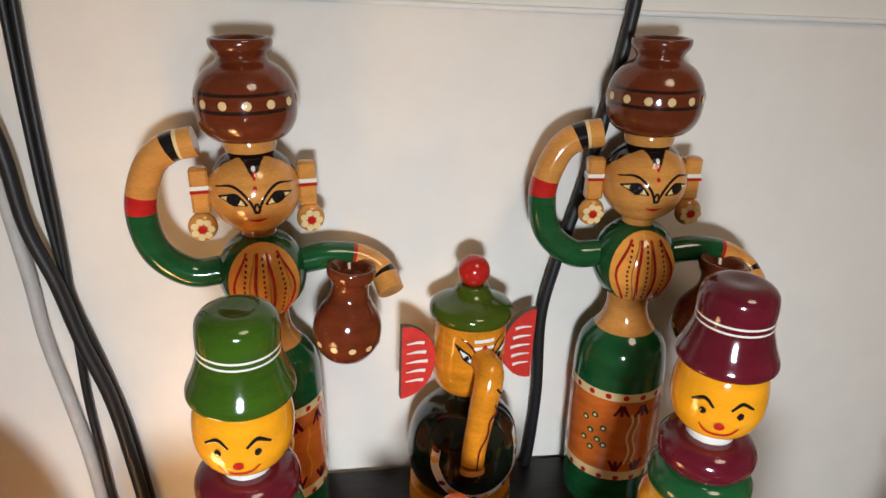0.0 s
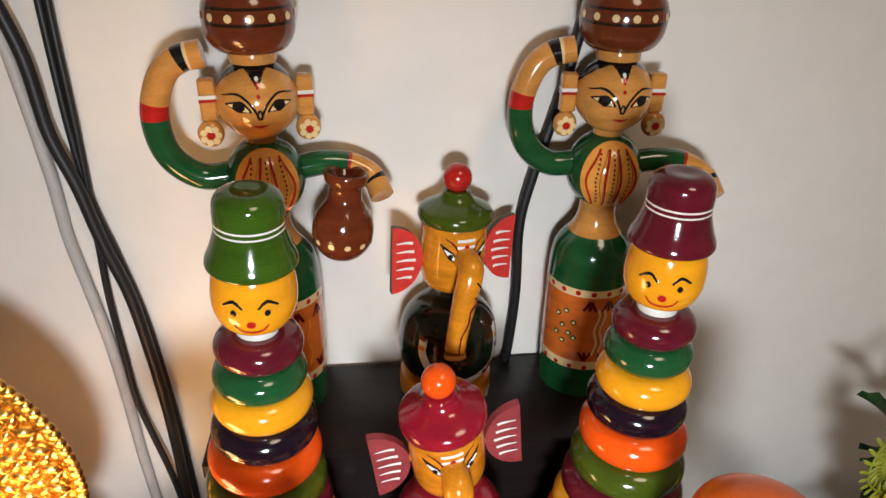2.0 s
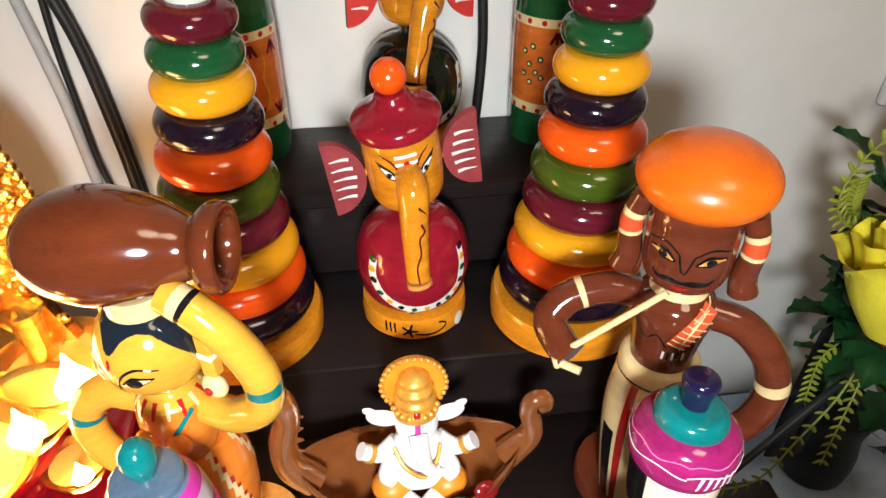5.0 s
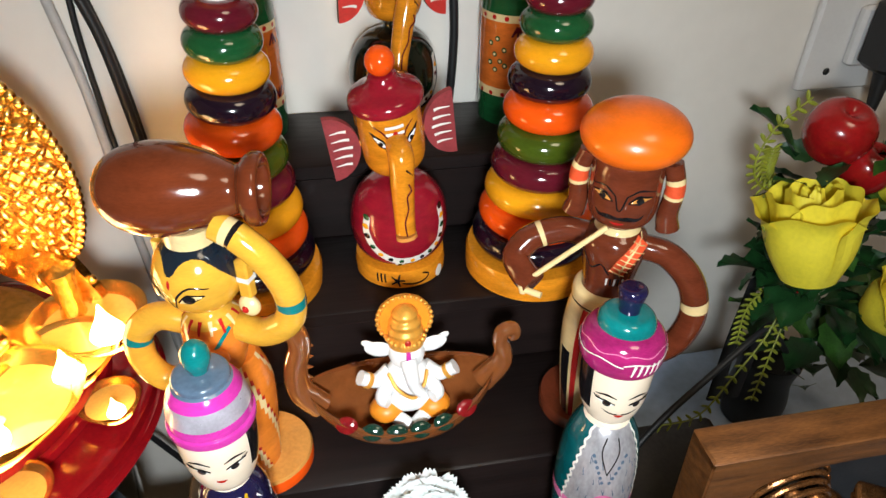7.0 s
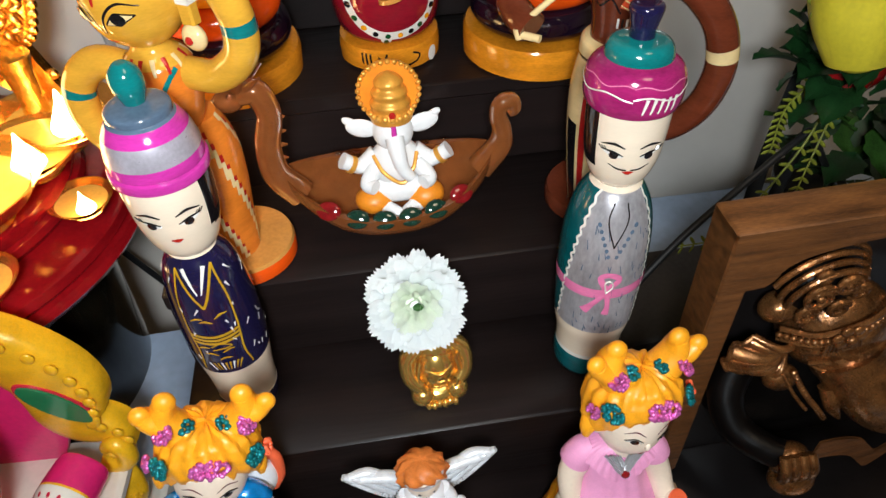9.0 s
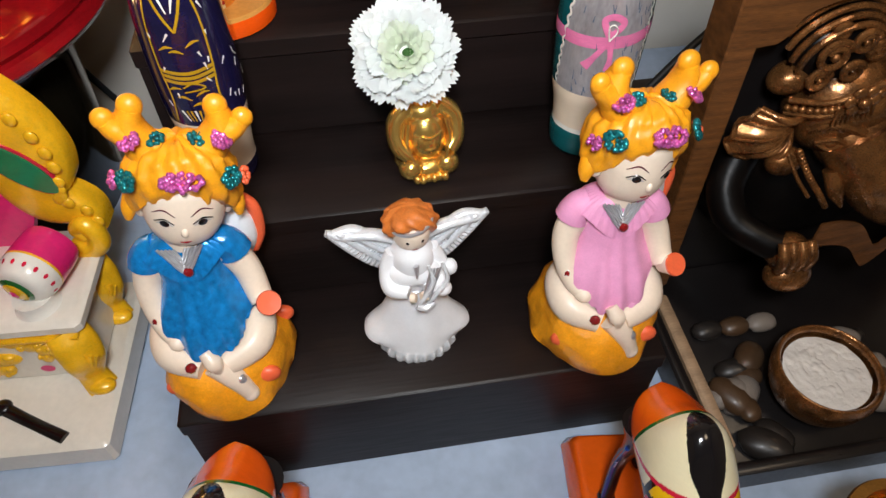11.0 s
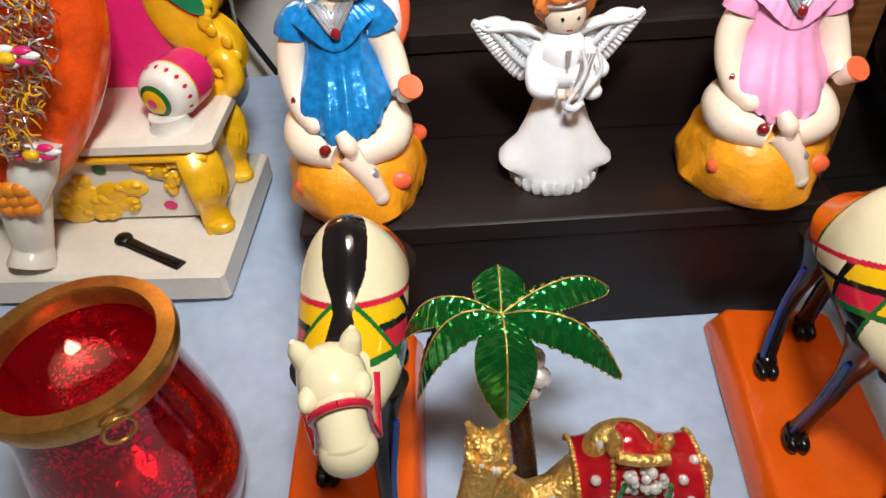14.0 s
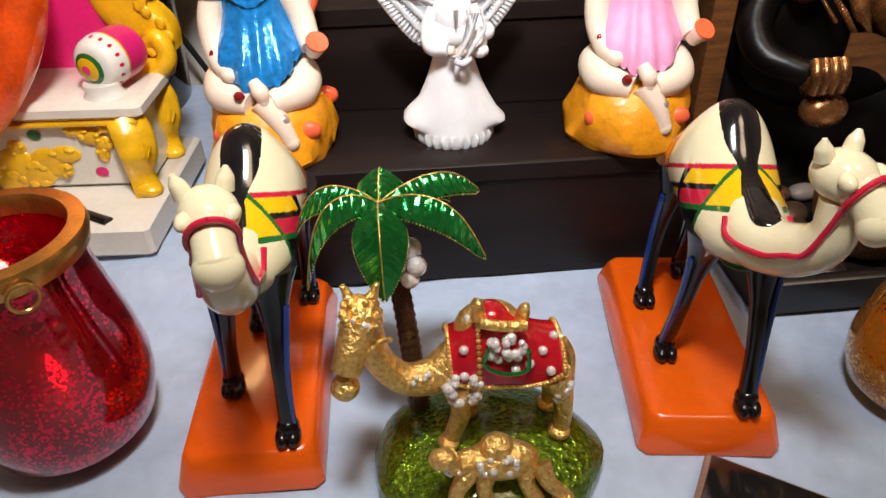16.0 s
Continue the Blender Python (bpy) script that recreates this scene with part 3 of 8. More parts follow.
# ---- third step: two villagers and a dragon boat ----
teal = lacquer("teal", (0.006, 0.17, 0.17))
woman_skin = lacquer("woman_skin", (0.70, 0.36, 0.035), 0.1)
dress_orange = lacquer("dress_orange", (0.75, 0.20, 0.02), 0.12)
hair_blue = lacquer("hair_blue", (0.008, 0.014, 0.022))
magenta = lacquer("magenta", (0.55, 0.035, 0.32), 0.15)
turban = lacquer("turban", (0.85, 0.145, 0.004), 0.1, 0.3)
check_cloth = material("check_cloth", (0.72, 0.08, 0.02), 0.5, 0, 0.15, 60)


def villager_woman(m):
    s = Solid()
    s.lathe([(0.0285, 0), (0.0300, 0.001), (0.0300, 0.010), (0.0288, 0.012), (0.010, 0.0122)], lambda z, a: orange if z < 0.0095 else skin_wood, 44, 0, (0.006, 0.012))
    wrap = lambda z, a: cream if (a + z * 900) % 60 < 9 else band_red if (a + z * 900) % 60 < 12 else dress_orange
    s.lathe([(0.0150, 0.012), (0.0165, 0.030), (0.0190, 0.055), (0.0195, 0.078), (0.0165, 0.092), (0.0125, 0.100)], wrap, 60, 40, (0.003, 0.006))
    C = s.lathe([(0.0122, 0.099), (0.0150, 0.108), (0.0168, 0.120), (0.0150, 0.132), (0.0090, 0.139), (0.0085, 0.146)], lambda z, a: dress_orange if z < 0.133 else woman_skin, 44, 30)
    f = turned(C)
    for k in range(15):
        a = k * 24
        w = round_wall(C)
        s.stroke(w, [(a, 0.1365), (a, 0.1305)], [0.0022, 0.0012], cream if k % 2 else band_red, 5)
    s.stroke(f, [(0.013, 0.132), (0.003, 0.116), (-0.006, 0.104)], 0.0022, teal, 14)
    s.ball((-0.006, -0.0155, 0.117), (0.006, 0.004, 0.006), dress_orange, 16, 10)
    s.ball((0.0075, -0.0150, 0.117), (0.006, 0.004, 0.006), dress_orange, 16, 10)
    s.m = Euler((0, 0, radians(-13))).to_matrix().to_4x4()
    H = globe(0.0218, 0.0225, 0.1620, 170)
    hair = lambda z, a: hair_blue if z > 0.1765 - 0.0060 * math.exp(-(a / 12) ** 2) + 0.0014 * math.exp(-((abs(a) - 36) / 18) ** 2) - 0.016 * max(0, (abs(a) - 52) / 40) ** 1.3 else woman_skin
    s.lathe(H, hair, 200)
    f = turned(np.array(H))
    for e in (-1, 1):
        s.stroke(f, [(e * 0.0035, 0.1578), (e * 0.0088, 0.1600), (e * 0.0150, 0.1612)], [0.0008, 0.0062, 0.0006], paint_black, 14)
        s.stroke(f, [(e * 0.0045, 0.1580), (e * 0.0088, 0.1600), (e * 0.0140, 0.1610)], [0.0005, 0.0046, 0.0005], cream, 14, 0.0006)
        s.spot(f, e * 0.0090, 0.1602, 0.0026, 0.0022, paint_black, 0.0010)
        s.stroke(f, [(e * 0.0004, 0.1528), (e * 0.0035, 0.1610), (e * 0.0095, 0.1660), (e * 0.0165, 0.1645)], [0.0010, 0.0011, 0.0010, 0.0005], paint_black, 20)
    s.spot(f, 0, 0.1668, 0.0009, 0.0022, band_red)
    s.stroke(f, [(-0.003, 0.1490), (0, 0.1484), (0.003, 0.1492)], [0.0006, 0.0018, 0.0006], band_red, 8)
    for e in (-1, 1):
        s.box((e * 0.0245 - 0.0035, 0, 0.150), (e * 0.0245 + 0.0035, 0.006, 0.172), woman_skin, 0.001)
        s.box((e * 0.0245 - 0.0037, -0.0004, 0.1600), (e * 0.0245 + 0.0037, 0.0064, 0.1625), paint_white)
        s.ball((e * 0.0255, 0.001, 0.1455), (0.006, 0.004, 0.006), cream, 16, 10)
        s.ball((e * 0.0255, -0.0025, 0.1455), (0.002, 0.002, 0.002), band_red, 10, 6)
    s.m = Matrix()
    bands = lambda t: teal if 0.44 < t < 0.485 else paint_black if 0.85 < t < 0.89 else cream if 0.89 <= t < 0.93 else woman_skin
    s.tube([(0.013, 0, 0.126), (0.030, -0.003, 0.127), (0.045, -0.006, 0.140), (0.048, -0.008, 0.158), (0.042, -0.010, 0.176), (0.030, -0.010, 0.189), (0.018, -0.008, 0.194)], [0.0074, 0.0078, 0.0076, 0.0072, 0.0070], bands, 44, 20)
    bands = lambda t: teal if 0.40 < t < 0.45 else woman_skin
    s.tube([(-0.013, 0, 0.126), (-0.028, -0.003, 0.130), (-0.040, -0.006, 0.120), (-0.041, -0.008, 0.103), (-0.033, -0.008, 0.090), (-0.018, -0.006, 0.086)], [0.0074, 0.0078, 0.0076, 0.0072, 0.0070], bands, 40, 20)
    s.lathe([(0.0125, 0.1800), (0.0125, 0.1890)], cream, 28)
    s.m = Matrix.Translation((-0.0365, -0.005, 0.2060)) @ Euler((0, radians(90), radians(9))).to_matrix().to_4x4() @ Matrix.Scale(1.08, 4)
    s.lathe([(0.0010, 0), (0.0095, 0.0015), (0.0165, 0.009), (0.0200, 0.021), (0.0198, 0.033), (0.0160, 0.047), (0.0116, 0.0560), (0.0110, 0.0595), (0.0142, 0.0625), (0.0158, 0.0655), (0.0152, 0.0690), (0.0126, 0.0695), (0.0098, 0.0675), (0.0080, 0.0590)], pot_brown, 52, 64)
    return s.make("village_woman_doll", m, None, "wooden doll of a woman in orange balancing a brown pot", "wooden doll", "village dolls")


villager_woman(pose(-0.0640, 0.121, T3, 0, 0, -18) @ Matrix.Diagonal((1, 1, 1.02, 1)))


def villager_man(m):
    s = Solid()
    s.lathe([(0.0290, 0), (0.0305, 0.001), (0.0305, 0.008), (0.0292, 0.010), (0.010, 0.0102)], man_brown, 44, 0, (-0.002, 0.010))
    cloth = lambda z, a: paint_black if -62 < a < -38 and z < 0.07 else cream if (a % 72) < 40 else band_red if (a % 72) < 52 else cream
    s.lathe([(0.0160, 0.010), (0.0185, 0.030), (0.0215, 0.060), (0.0222, 0.085), (0.0200, 0.103), (0.0178, 0.109)], cloth, 60, 30)
    s.lathe([(0.0180, 0.106), (0.0196, 0.109), (0.0192, 0.116), (0.0170, 0.1185)], lambda z, a: paint_black if 0.1085 < z < 0.1105 else cream, 44, 14)
    C = s.lathe([(0.0150, 0.117), (0.0148, 0.124), (0.0166, 0.136), (0.0188, 0.149), (0.0170, 0.157), (0.0118, 0.162), (0.0112, 0.168)], lambda z, a: cream if 0.1605 < z < 0.1645 else man_brown, 48, 44)
    f = turned(C)
    s.stroke(f, [(-0.016, 0.150), (-0.010, 0.139), (-0.004, 0.144), (0.001, 0.137)], 0.0010, paint_black, 20)
    s.stroke(f, [(0.015, 0.158), (0.0085, 0.148), (0.0045, 0.139)], [0.0085, 0.0100, 0.0090], check_cloth, 14)
    for k in range(7):
        t = k / 6
        x, z = 0.0145 - 0.0095 * t, 0.157 - 0.017 * t
        s.stroke(f, [(x - 0.0042, z + 0.002), (x + 0.0036, z - 0.003)], 0.0008, cream, 5, 0.0007)
        s.stroke(f, [(x - 0.002 + 0.0011 * k - 0.003, z - 0.003), (x + 0.001, z + 0.0035)], 0.0006, cream, 5, 0.0007)
    for k in range(5):
        s.stroke(f, [(0.0005 + 0.0021 * k, 0.1345), (0.0003 + 0.0021 * k, 0.1290)], 0.0011, paint_white if k % 2 == 0 else paint_black, 4, 0.0005)
    H = s.lathe([(0.0110, 0.1660), (0.0165, 0.1690), (0.0188, 0.1770), (0.0190, 0.1900), (0.0188, 0.2030), (0.0175, 0.2080)], man_brown, 52, 30)
    f = turned(H)
    for e in (-1, 1):
        s.stroke(f, [(e * 0.0040, 0.1868), (e * 0.0090, 0.1888), (e * 0.0150, 0.1895)], [0.0008, 0.0062, 0.0006], paint_black, 14)
        s.stroke(f, [(e * 0.0050, 0.1872), (e * 0.0090, 0.1888), (e * 0.0140, 0.1893)], [0.0005, 0.0032, 0.0005], skin_wood, 14, 0.0006)
        s.spot(f, e * 0.0092, 0.1889, 0.0018, 0.0017, paint_black, 0.0010)
        s.stroke(f, [(e * 0.0030, 0.1905), (e * 0.0090, 0.1945), (e * 0.0160, 0.1925)], [0.0008, 0.0011, 0.0005], paint_black, 14)
        s.stroke(f, [(0, 0.1765), (e * 0.0050, 0.1768), (e * 0.0100, 0.1765), (e * 0.0125, 0.1790)], [0.0018, 0.0032, 0.0020, 0.0006], paint_black, 16)
        s.stroke(f, [(e * 0.0030, 0.1905), (e * 0.0012, 0.1830), (0, 0.1815)], 0.0008, paint_black, 8)
    s.stroke(f, [(-0.0035, 0.1735), (0, 0.1728), (0.0035, 0.1735)], [0.0006, 0.0022, 0.0006], band_red, 8)
    for e in (-1, 1):
        s.tube([(e * 0.0218, 0.002, 0.204), (e * 0.0255, 0.002, 0.190), (e * 0.0245, 0.003, 0.172), (e * 0.0262, 0.003, 0.163)], [0.0052, 0.0052, 0.0058, 0.0066], lambda t: cream if 0.20 < t < 0.27 or 0.40 < t < 0.46 else check_cloth if 0.27 <= t <= 0.40 else man_brown, 30, 14)
    s.ball((0, 0.0005, 0.2185), (0.0283, 0.0283, 0.0168), turban, 48, 26)
    s.tube([(-0.015, 0, 0.151), (-0.030, -0.004, 0.153), (-0.046, -0.012, 0.148), (-0.052, -0.020, 0.139), (-0.045, -0.028, 0.134), (-0.038, -0.032, 0.131)], [0.0075, 0.0078, 0.0080, 0.0080, 0.0080], lambda t: cream if 0.30 < t < 0.34 else man_brown, 36, 20)
    s.tube([(-0.044, -0.036, 0.129), (-0.032, -0.038, 0.129)], 0.0020, cream, 4, 10)
    s.tube([(-0.044, -0.0365, 0.132), (-0.0425, -0.0365, 0.127)], 0.0022, cream, 4, 10)
    s.tube([(-0.040, -0.034, 0.136), (-0.004, -0.020, 0.171)], 0.0016, cream, 6, 10)
    s.tube([(0.015, 0, 0.150), (0.031, 0.001, 0.146), (0.046, 0.002, 0.130), (0.052, 0.003, 0.107), (0.047, 0.004, 0.082), (0.034, 0.004, 0.066), (0.020, 0.004, 0.062)], [0.0076, 0.0080, 0.0080, 0.0078, 0.0074], lambda t: cream if 0.42 < t < 0.46 else man_brown, 44, 20)
    return s.make("village_man_doll", m, None, "wooden doll of a bare-chested man in an orange turban", "wooden doll", "village dolls")


villager_man(pose(0.1600, 0.133, T3, 0, 0, -30) @ Matrix.Diagonal((1, 1, 0.985, 1)))

boat_resin = glass("boat_resin", (0.34, 0.105, 0.028), 0.09, 0.0004, 120)
boat_resin.node_tree.nodes["Principled BSDF"].inputs["Transmission Weight"].default_value = 0.45
boat_resin.node_tree.nodes["Principled BSDF"].inputs["Subsurface Weight"].default_value = 0.0
gem_green = material("gem_green", (0.008, 0.035, 0.022), 0.08, 0, 0.3, 200, 0, 0.6)
gem_red = material("gem_red", (0.22, 0.008, 0.010), 0.08, 0, 0.3, 200, 0, 0.6)
gem_clear = glass("gem_clear", (0.75, 0.60, 0.45), 0.06)


def dragon_boat(m):
    top = empty("dragon_boat", m, "amber resin boat with a dragon prow and set stones", "boat ornament")
    s = Solid()
    rows = []
    for i in range(31):
        u = -1 + 2 * i / 30
        x = 0.062 * u
        half = 0.0275 * (1 - abs(u) ** 2.6) ** 0.75 + 0.0015
        low, rim = 0.034 * abs(u) ** 2.4 + 0.0005, 0.036 + 0.012 * abs(u) ** 3
        near = lambda a: rim - 0.013 * (1 - abs(u) ** 2) * (1 + math.cos(a)) / 2
        prof = [(-math.cos(a) * half, near(a) - (near(a) - low) * math.sin(a) ** 0.75) for a in np.linspace(0, math.pi, 17)]
        inner = [(-math.cos(a) * half * 0.84, near(a) - (near(a) - low - 0.004) * math.sin(a) ** 0.8) for a in np.linspace(math.pi, 0, 17)]
        rows.append([(x, y, z) for y, z in prof + inner])
    s.grid(rows, boat_resin, True, True)
    s.make("hull", None, top)
    s = Solid()
    s.tube([(-0.054, 0, 0.030), (-0.0645, 0, 0.046), (-0.0655, 0, 0.066), (-0.0610, 0, 0.085), (-0.0650, 0, 0.099), (-0.0740, 0, 0.099)], [0.0090, 0.0085, 0.0075, 0.0070, 0.0072, 0.0060], boat_resin, 34, 16)
    s.ball((-0.0800, 0, 0.0955), (0.0085, 0.0058, 0.0062), boat_resin, 16, 10)
    s.ball((-0.0730, 0, 0.1035), (0.0050, 0.0058, 0.0042), boat_resin, 12, 8)
    for y in (-0.004, 0.004):
        s.tube([(-0.069, y, 0.1035), (-0.060, y * 1.8, 0.1110)], [0.0022, 0.0006], boat_resin, 6, 8)
        s.ball((-0.0780, y * 1.3, 0.1005), 0.0017, gem_clear, 8, 6)
    for k in range(4):
        s.tube([(-0.0600 - 0.001 * k, 0, 0.082 - 0.008 * k), (-0.0530 - 0.001 * k, 0, 0.083 - 0.009 * k)], [0.0030, 0.0005], boat_resin, 5, 8)
    s.make("dragon_head", None, top, "amber resin dragon head and neck")
    s = Solid()
    s.tube([(0.054, 0, 0.032), (0.0650, 0, 0.046), (0.0665, 0, 0.057), (0.0640, 0, 0.067), (0.0655, 0, 0.0745), (0.0715, 0, 0.0755), (0.0730, 0, 0.0705), (0.0700, 0, 0.0680)], [0.0085, 0.0075, 0.0060, 0.0052, 0.0050, 0.0048, 0.0044, 0.0030], boat_resin, 36, 16)
    s.make("stern_curl", None, top)
    for k, gem in enumerate((gem_red, gem_green, gem_green, gem_green, gem_green, gem_red)):
        u = -0.62 + 0.248 * k
        a = 0.52
        half = 0.0275 * (1 - abs(u) ** 2.6) ** 0.75 + 0.0015
        low, rim = 0.034 * abs(u) ** 2.4 + 0.0005, 0.036 + 0.012 * abs(u) ** 3
        s = Solid()
        s.ball((0, 0, 0), (0.0072, 0.0020, 0.0056), gem, 18, 10)
        near = rim - 0.013 * (1 - abs(u) ** 2)
        s.make("gemstone", Matrix.Translation((0.062 * u, -half * 0.90, near - 0.0006)) @ Euler((radians(-40), 0, radians(26 * u))).to_matrix().to_4x4(), top)
    for x in (-0.030, -0.020, 0.024, 0.036):
        s = Solid()
        s.ball((0, 0, 0), (0.0062, 0.0030, 0.0046), gem_clear, 14, 8)
        s.make("gemstone", pose(x, 0.026, 0.034, 20), top)
    return top


dragon_boat(pose(0.0365, 0.144, T3 + 0.0005, 0, 0, 1))

ivory = material("ivory", (0.80, 0.79, 0.78), 0.28, 0, 0.04, 90, 0.0002, 0.3)
gold_paint = material("gold_paint", (0.78, 0.36, 0.05), 0.32, 0.35, 0.15, 140, 0.0004)
orange_paint = material("orange_paint", (0.85, 0.27, 0.015), 0.4, 0, 0.12, 70, 0.0004)


def boat_idol(m):
    """A small seated elephant-headed idol."""
    s = Solid()
    s.ball((0, 0, 0.014), (0.019, 0.014, 0.010), ivory, 24, 14)
    for e in (-1, 1):
        s.ball((e * 0.0155, -0.006, 0.0085), (0.0115, 0.0110, 0.0085), orange_paint, 20, 12)
        s.tube([(e * 0.012, -0.010, 0.006), (e * 0.004, -0.016, 0.004), (e * 0.001, -0.018, 0.003)], [0.005, 0.0042, 0.0035], ivory, 10, 12)
        s.tube([(e * 0.011, 0, 0.036), (e * 0.020, -0.002, 0.030), (e * 0.026, -0.004, 0.033), (e * 0.031, -0.005, 0.0365)], [0.0055, 0.0050, 0.0045, 0.0050], ivory, 16, 12)
        s.tube([(e * 0.025, -0.004, 0.032), (e * 0.0272, -0.0045, 0.0335)], 0.0054, gold_paint, 4, 12)
        s.tube([(e * 0.012, -0.004, 0.030), (e * 0.018, -0.010, 0.022), (e * 0.014, -0.014, 0.021)], [0.0052, 0.0048, 0.0044], ivory, 14, 12)
        s.ball((e * 0.0175, 0.002, 0.0520), (0.0095, 0.0020, 0.0056), ivory, 20, 10, Euler((0, radians(e * -16), 0)).to_matrix())
        s.ball((e * 0.0240, 0.003, 0.0560), (0.0050, 0.0016, 0.0026), ivory, 14, 8, Euler((0, radians(e * -32), 0)).to_matrix())
    s.ball((0, 0, 0.029), (0.0155, 0.0120, 0.0160), ivory, 24, 14)
    s.ball((0, -0.001, 0.0500), (0.0118, 0.0108, 0.0115), ivory, 24, 14)
    s.tube([(0, -0.010, 0.050), (0.001, -0.0155, 0.042), (0.003, -0.0165, 0.033), (0.007, -0.0165, 0.027)], [0.0056, 0.0048, 0.0040, 0.0034], ivory, 18, 14)
    s.tube([(-0.013, -0.006, 0.038), (-0.008, -0.0135, 0.030), (0.002, -0.0160, 0.0235), (0.009, -0.0130, 0.031), (0.012, -0.007, 0.038)], 0.0012, gold_paint, 20, 8)
    s.tube([(0, -0.0125, 0.052), (0, -0.0120, 0.058)], 0.0015, magenta, 5, 8)
    s.lathe([(0.0118, 0.0575), (0.0124, 0.0610), (0.0108, 0.0640), (0.0114, 0.0675), (0.0096, 0.0705), (0.0102, 0.0740), (0.0080, 0.0770), (0.0082, 0.0800), (0.0050, 0.0835), (0.001, 0.0855)], gold_paint, 28, 50)
    for k in range(9):
        a = radians(-80 + 20 * k)
        s.ball((0.0115 * math.sin(a), -0.0115 * math.cos(a), 0.062), 0.0020, gold_paint, 8, 6)
        s.ball((0.0085 * math.sin(a), -0.0085 * math.cos(a), 0.0735), 0.0016, gold_paint, 8, 6)
    s.ball((0, -0.0120, 0.0645), (0.0020, 0.0012, 0.0022), band_red, 10, 6)
    disc = [(0.0178 * math.cos(t), 0.072 + 0.0178 * math.sin(t)) for t in np.linspace(0, 2 * math.pi, 40)[:-1]]
    s.plate(disc, 0.004, 0.0065, orange_paint, gold_paint)
    for t in np.linspace(0, 2 * math.pi, 30)[:-1]:
        s.ball((0.0172 * math.cos(t), 0.0036, 0.072 + 0.0172 * math.sin(t)), 0.0016, gold_paint, 8, 6)
    return s.make("elephant_idol", m, None, "white and gold seated elephant-headed idol sitting in the boat", "idol")


boat_idol(pose(0.0405, 0.146, T3 + 0.0120, -6, 0, 0))


# ---- second lowest step: kokeshi-like dolls, a gold figure and a flower ----
navy = lacquer("navy", (0.010, 0.008, 0.040))
robe_teal = lacquer("robe_teal", (0.004, 0.085, 0.095))
robe_silver = material("robe_silver", (0.42, 0.40, 0.42), 0.32, 0.35, 0.25, 60, 0, 0.2, (1, 1, 0.4))
hat_silver = material("hat_silver", (0.62, 0.58, 0.66), 0.3, 0.5, 0.15, 70, 0, 0.3)
slate = lacquer("slate", (0.10, 0.15, 0.22))
pink = lacquer("pink", (0.72, 0.18, 0.36), 0.12)
ochre = lacquer("ochre", (0.45, 0.26, 0.010), 0.1)
plum = lacquer("plum", (0.33, 0.015, 0.12), 0.2)


def doll_face(s, f, z, k=1.0, moustache=False):
    for e in (-1, 1):
        s.stroke(f, [(e * 0.0032 * k, z + 0.0046), (e * 0.0082 * k, z + 0.0064), (e * 0.0132 * k, z + 0.0052)], [0.0006, 0.0016, 0.0005], paint_black, 12)
        s.stroke(f, [(e * 0.0038 * k, z - 0.0002), (e * 0.0078 * k, z + 0.0006), (e * 0.0122 * k, z + 0.0018)], [0.0006, 0.0036, 0.0006], paint_white, 12)
        s.stroke(f, [(e * 0.0036 * k, z + 0.0006), (e * 0.0078 * k, z + 0.0022), (e * 0.0128 * k, z + 0.0028)], [0.0006, 0.0014, 0.0006], paint_black, 12, 0.0006)
        s.spot(f, e * 0.0076 * k, z + 0.0006, 0.0020, 0.0020, paint_black, 0.0008, 10)
        for d in range(3):
            s.stroke(f, [(e * (0.0105 + 0.0009 * d) * k, z + 0.0024), (e * (0.0118 + 0.0010 * d) * k, z + 0.0044)], 0.0004, paint_black, 4, 0.0006)
        if moustache:
            s.stroke(f, [(e * 0.0010, z - 0.0076), (e * 0.0050, z - 0.0070), (e * 0.0092, z - 0.0048)], [0.0010, 0.0011, 0.0004], paint_black, 10)
    s.stroke(f, [(-0.0026, z - 0.0086), (0, z - 0.0092), (0.0026, z - 0.0086)], [0.0005, 0.0028, 0.0005], band_red, 8)


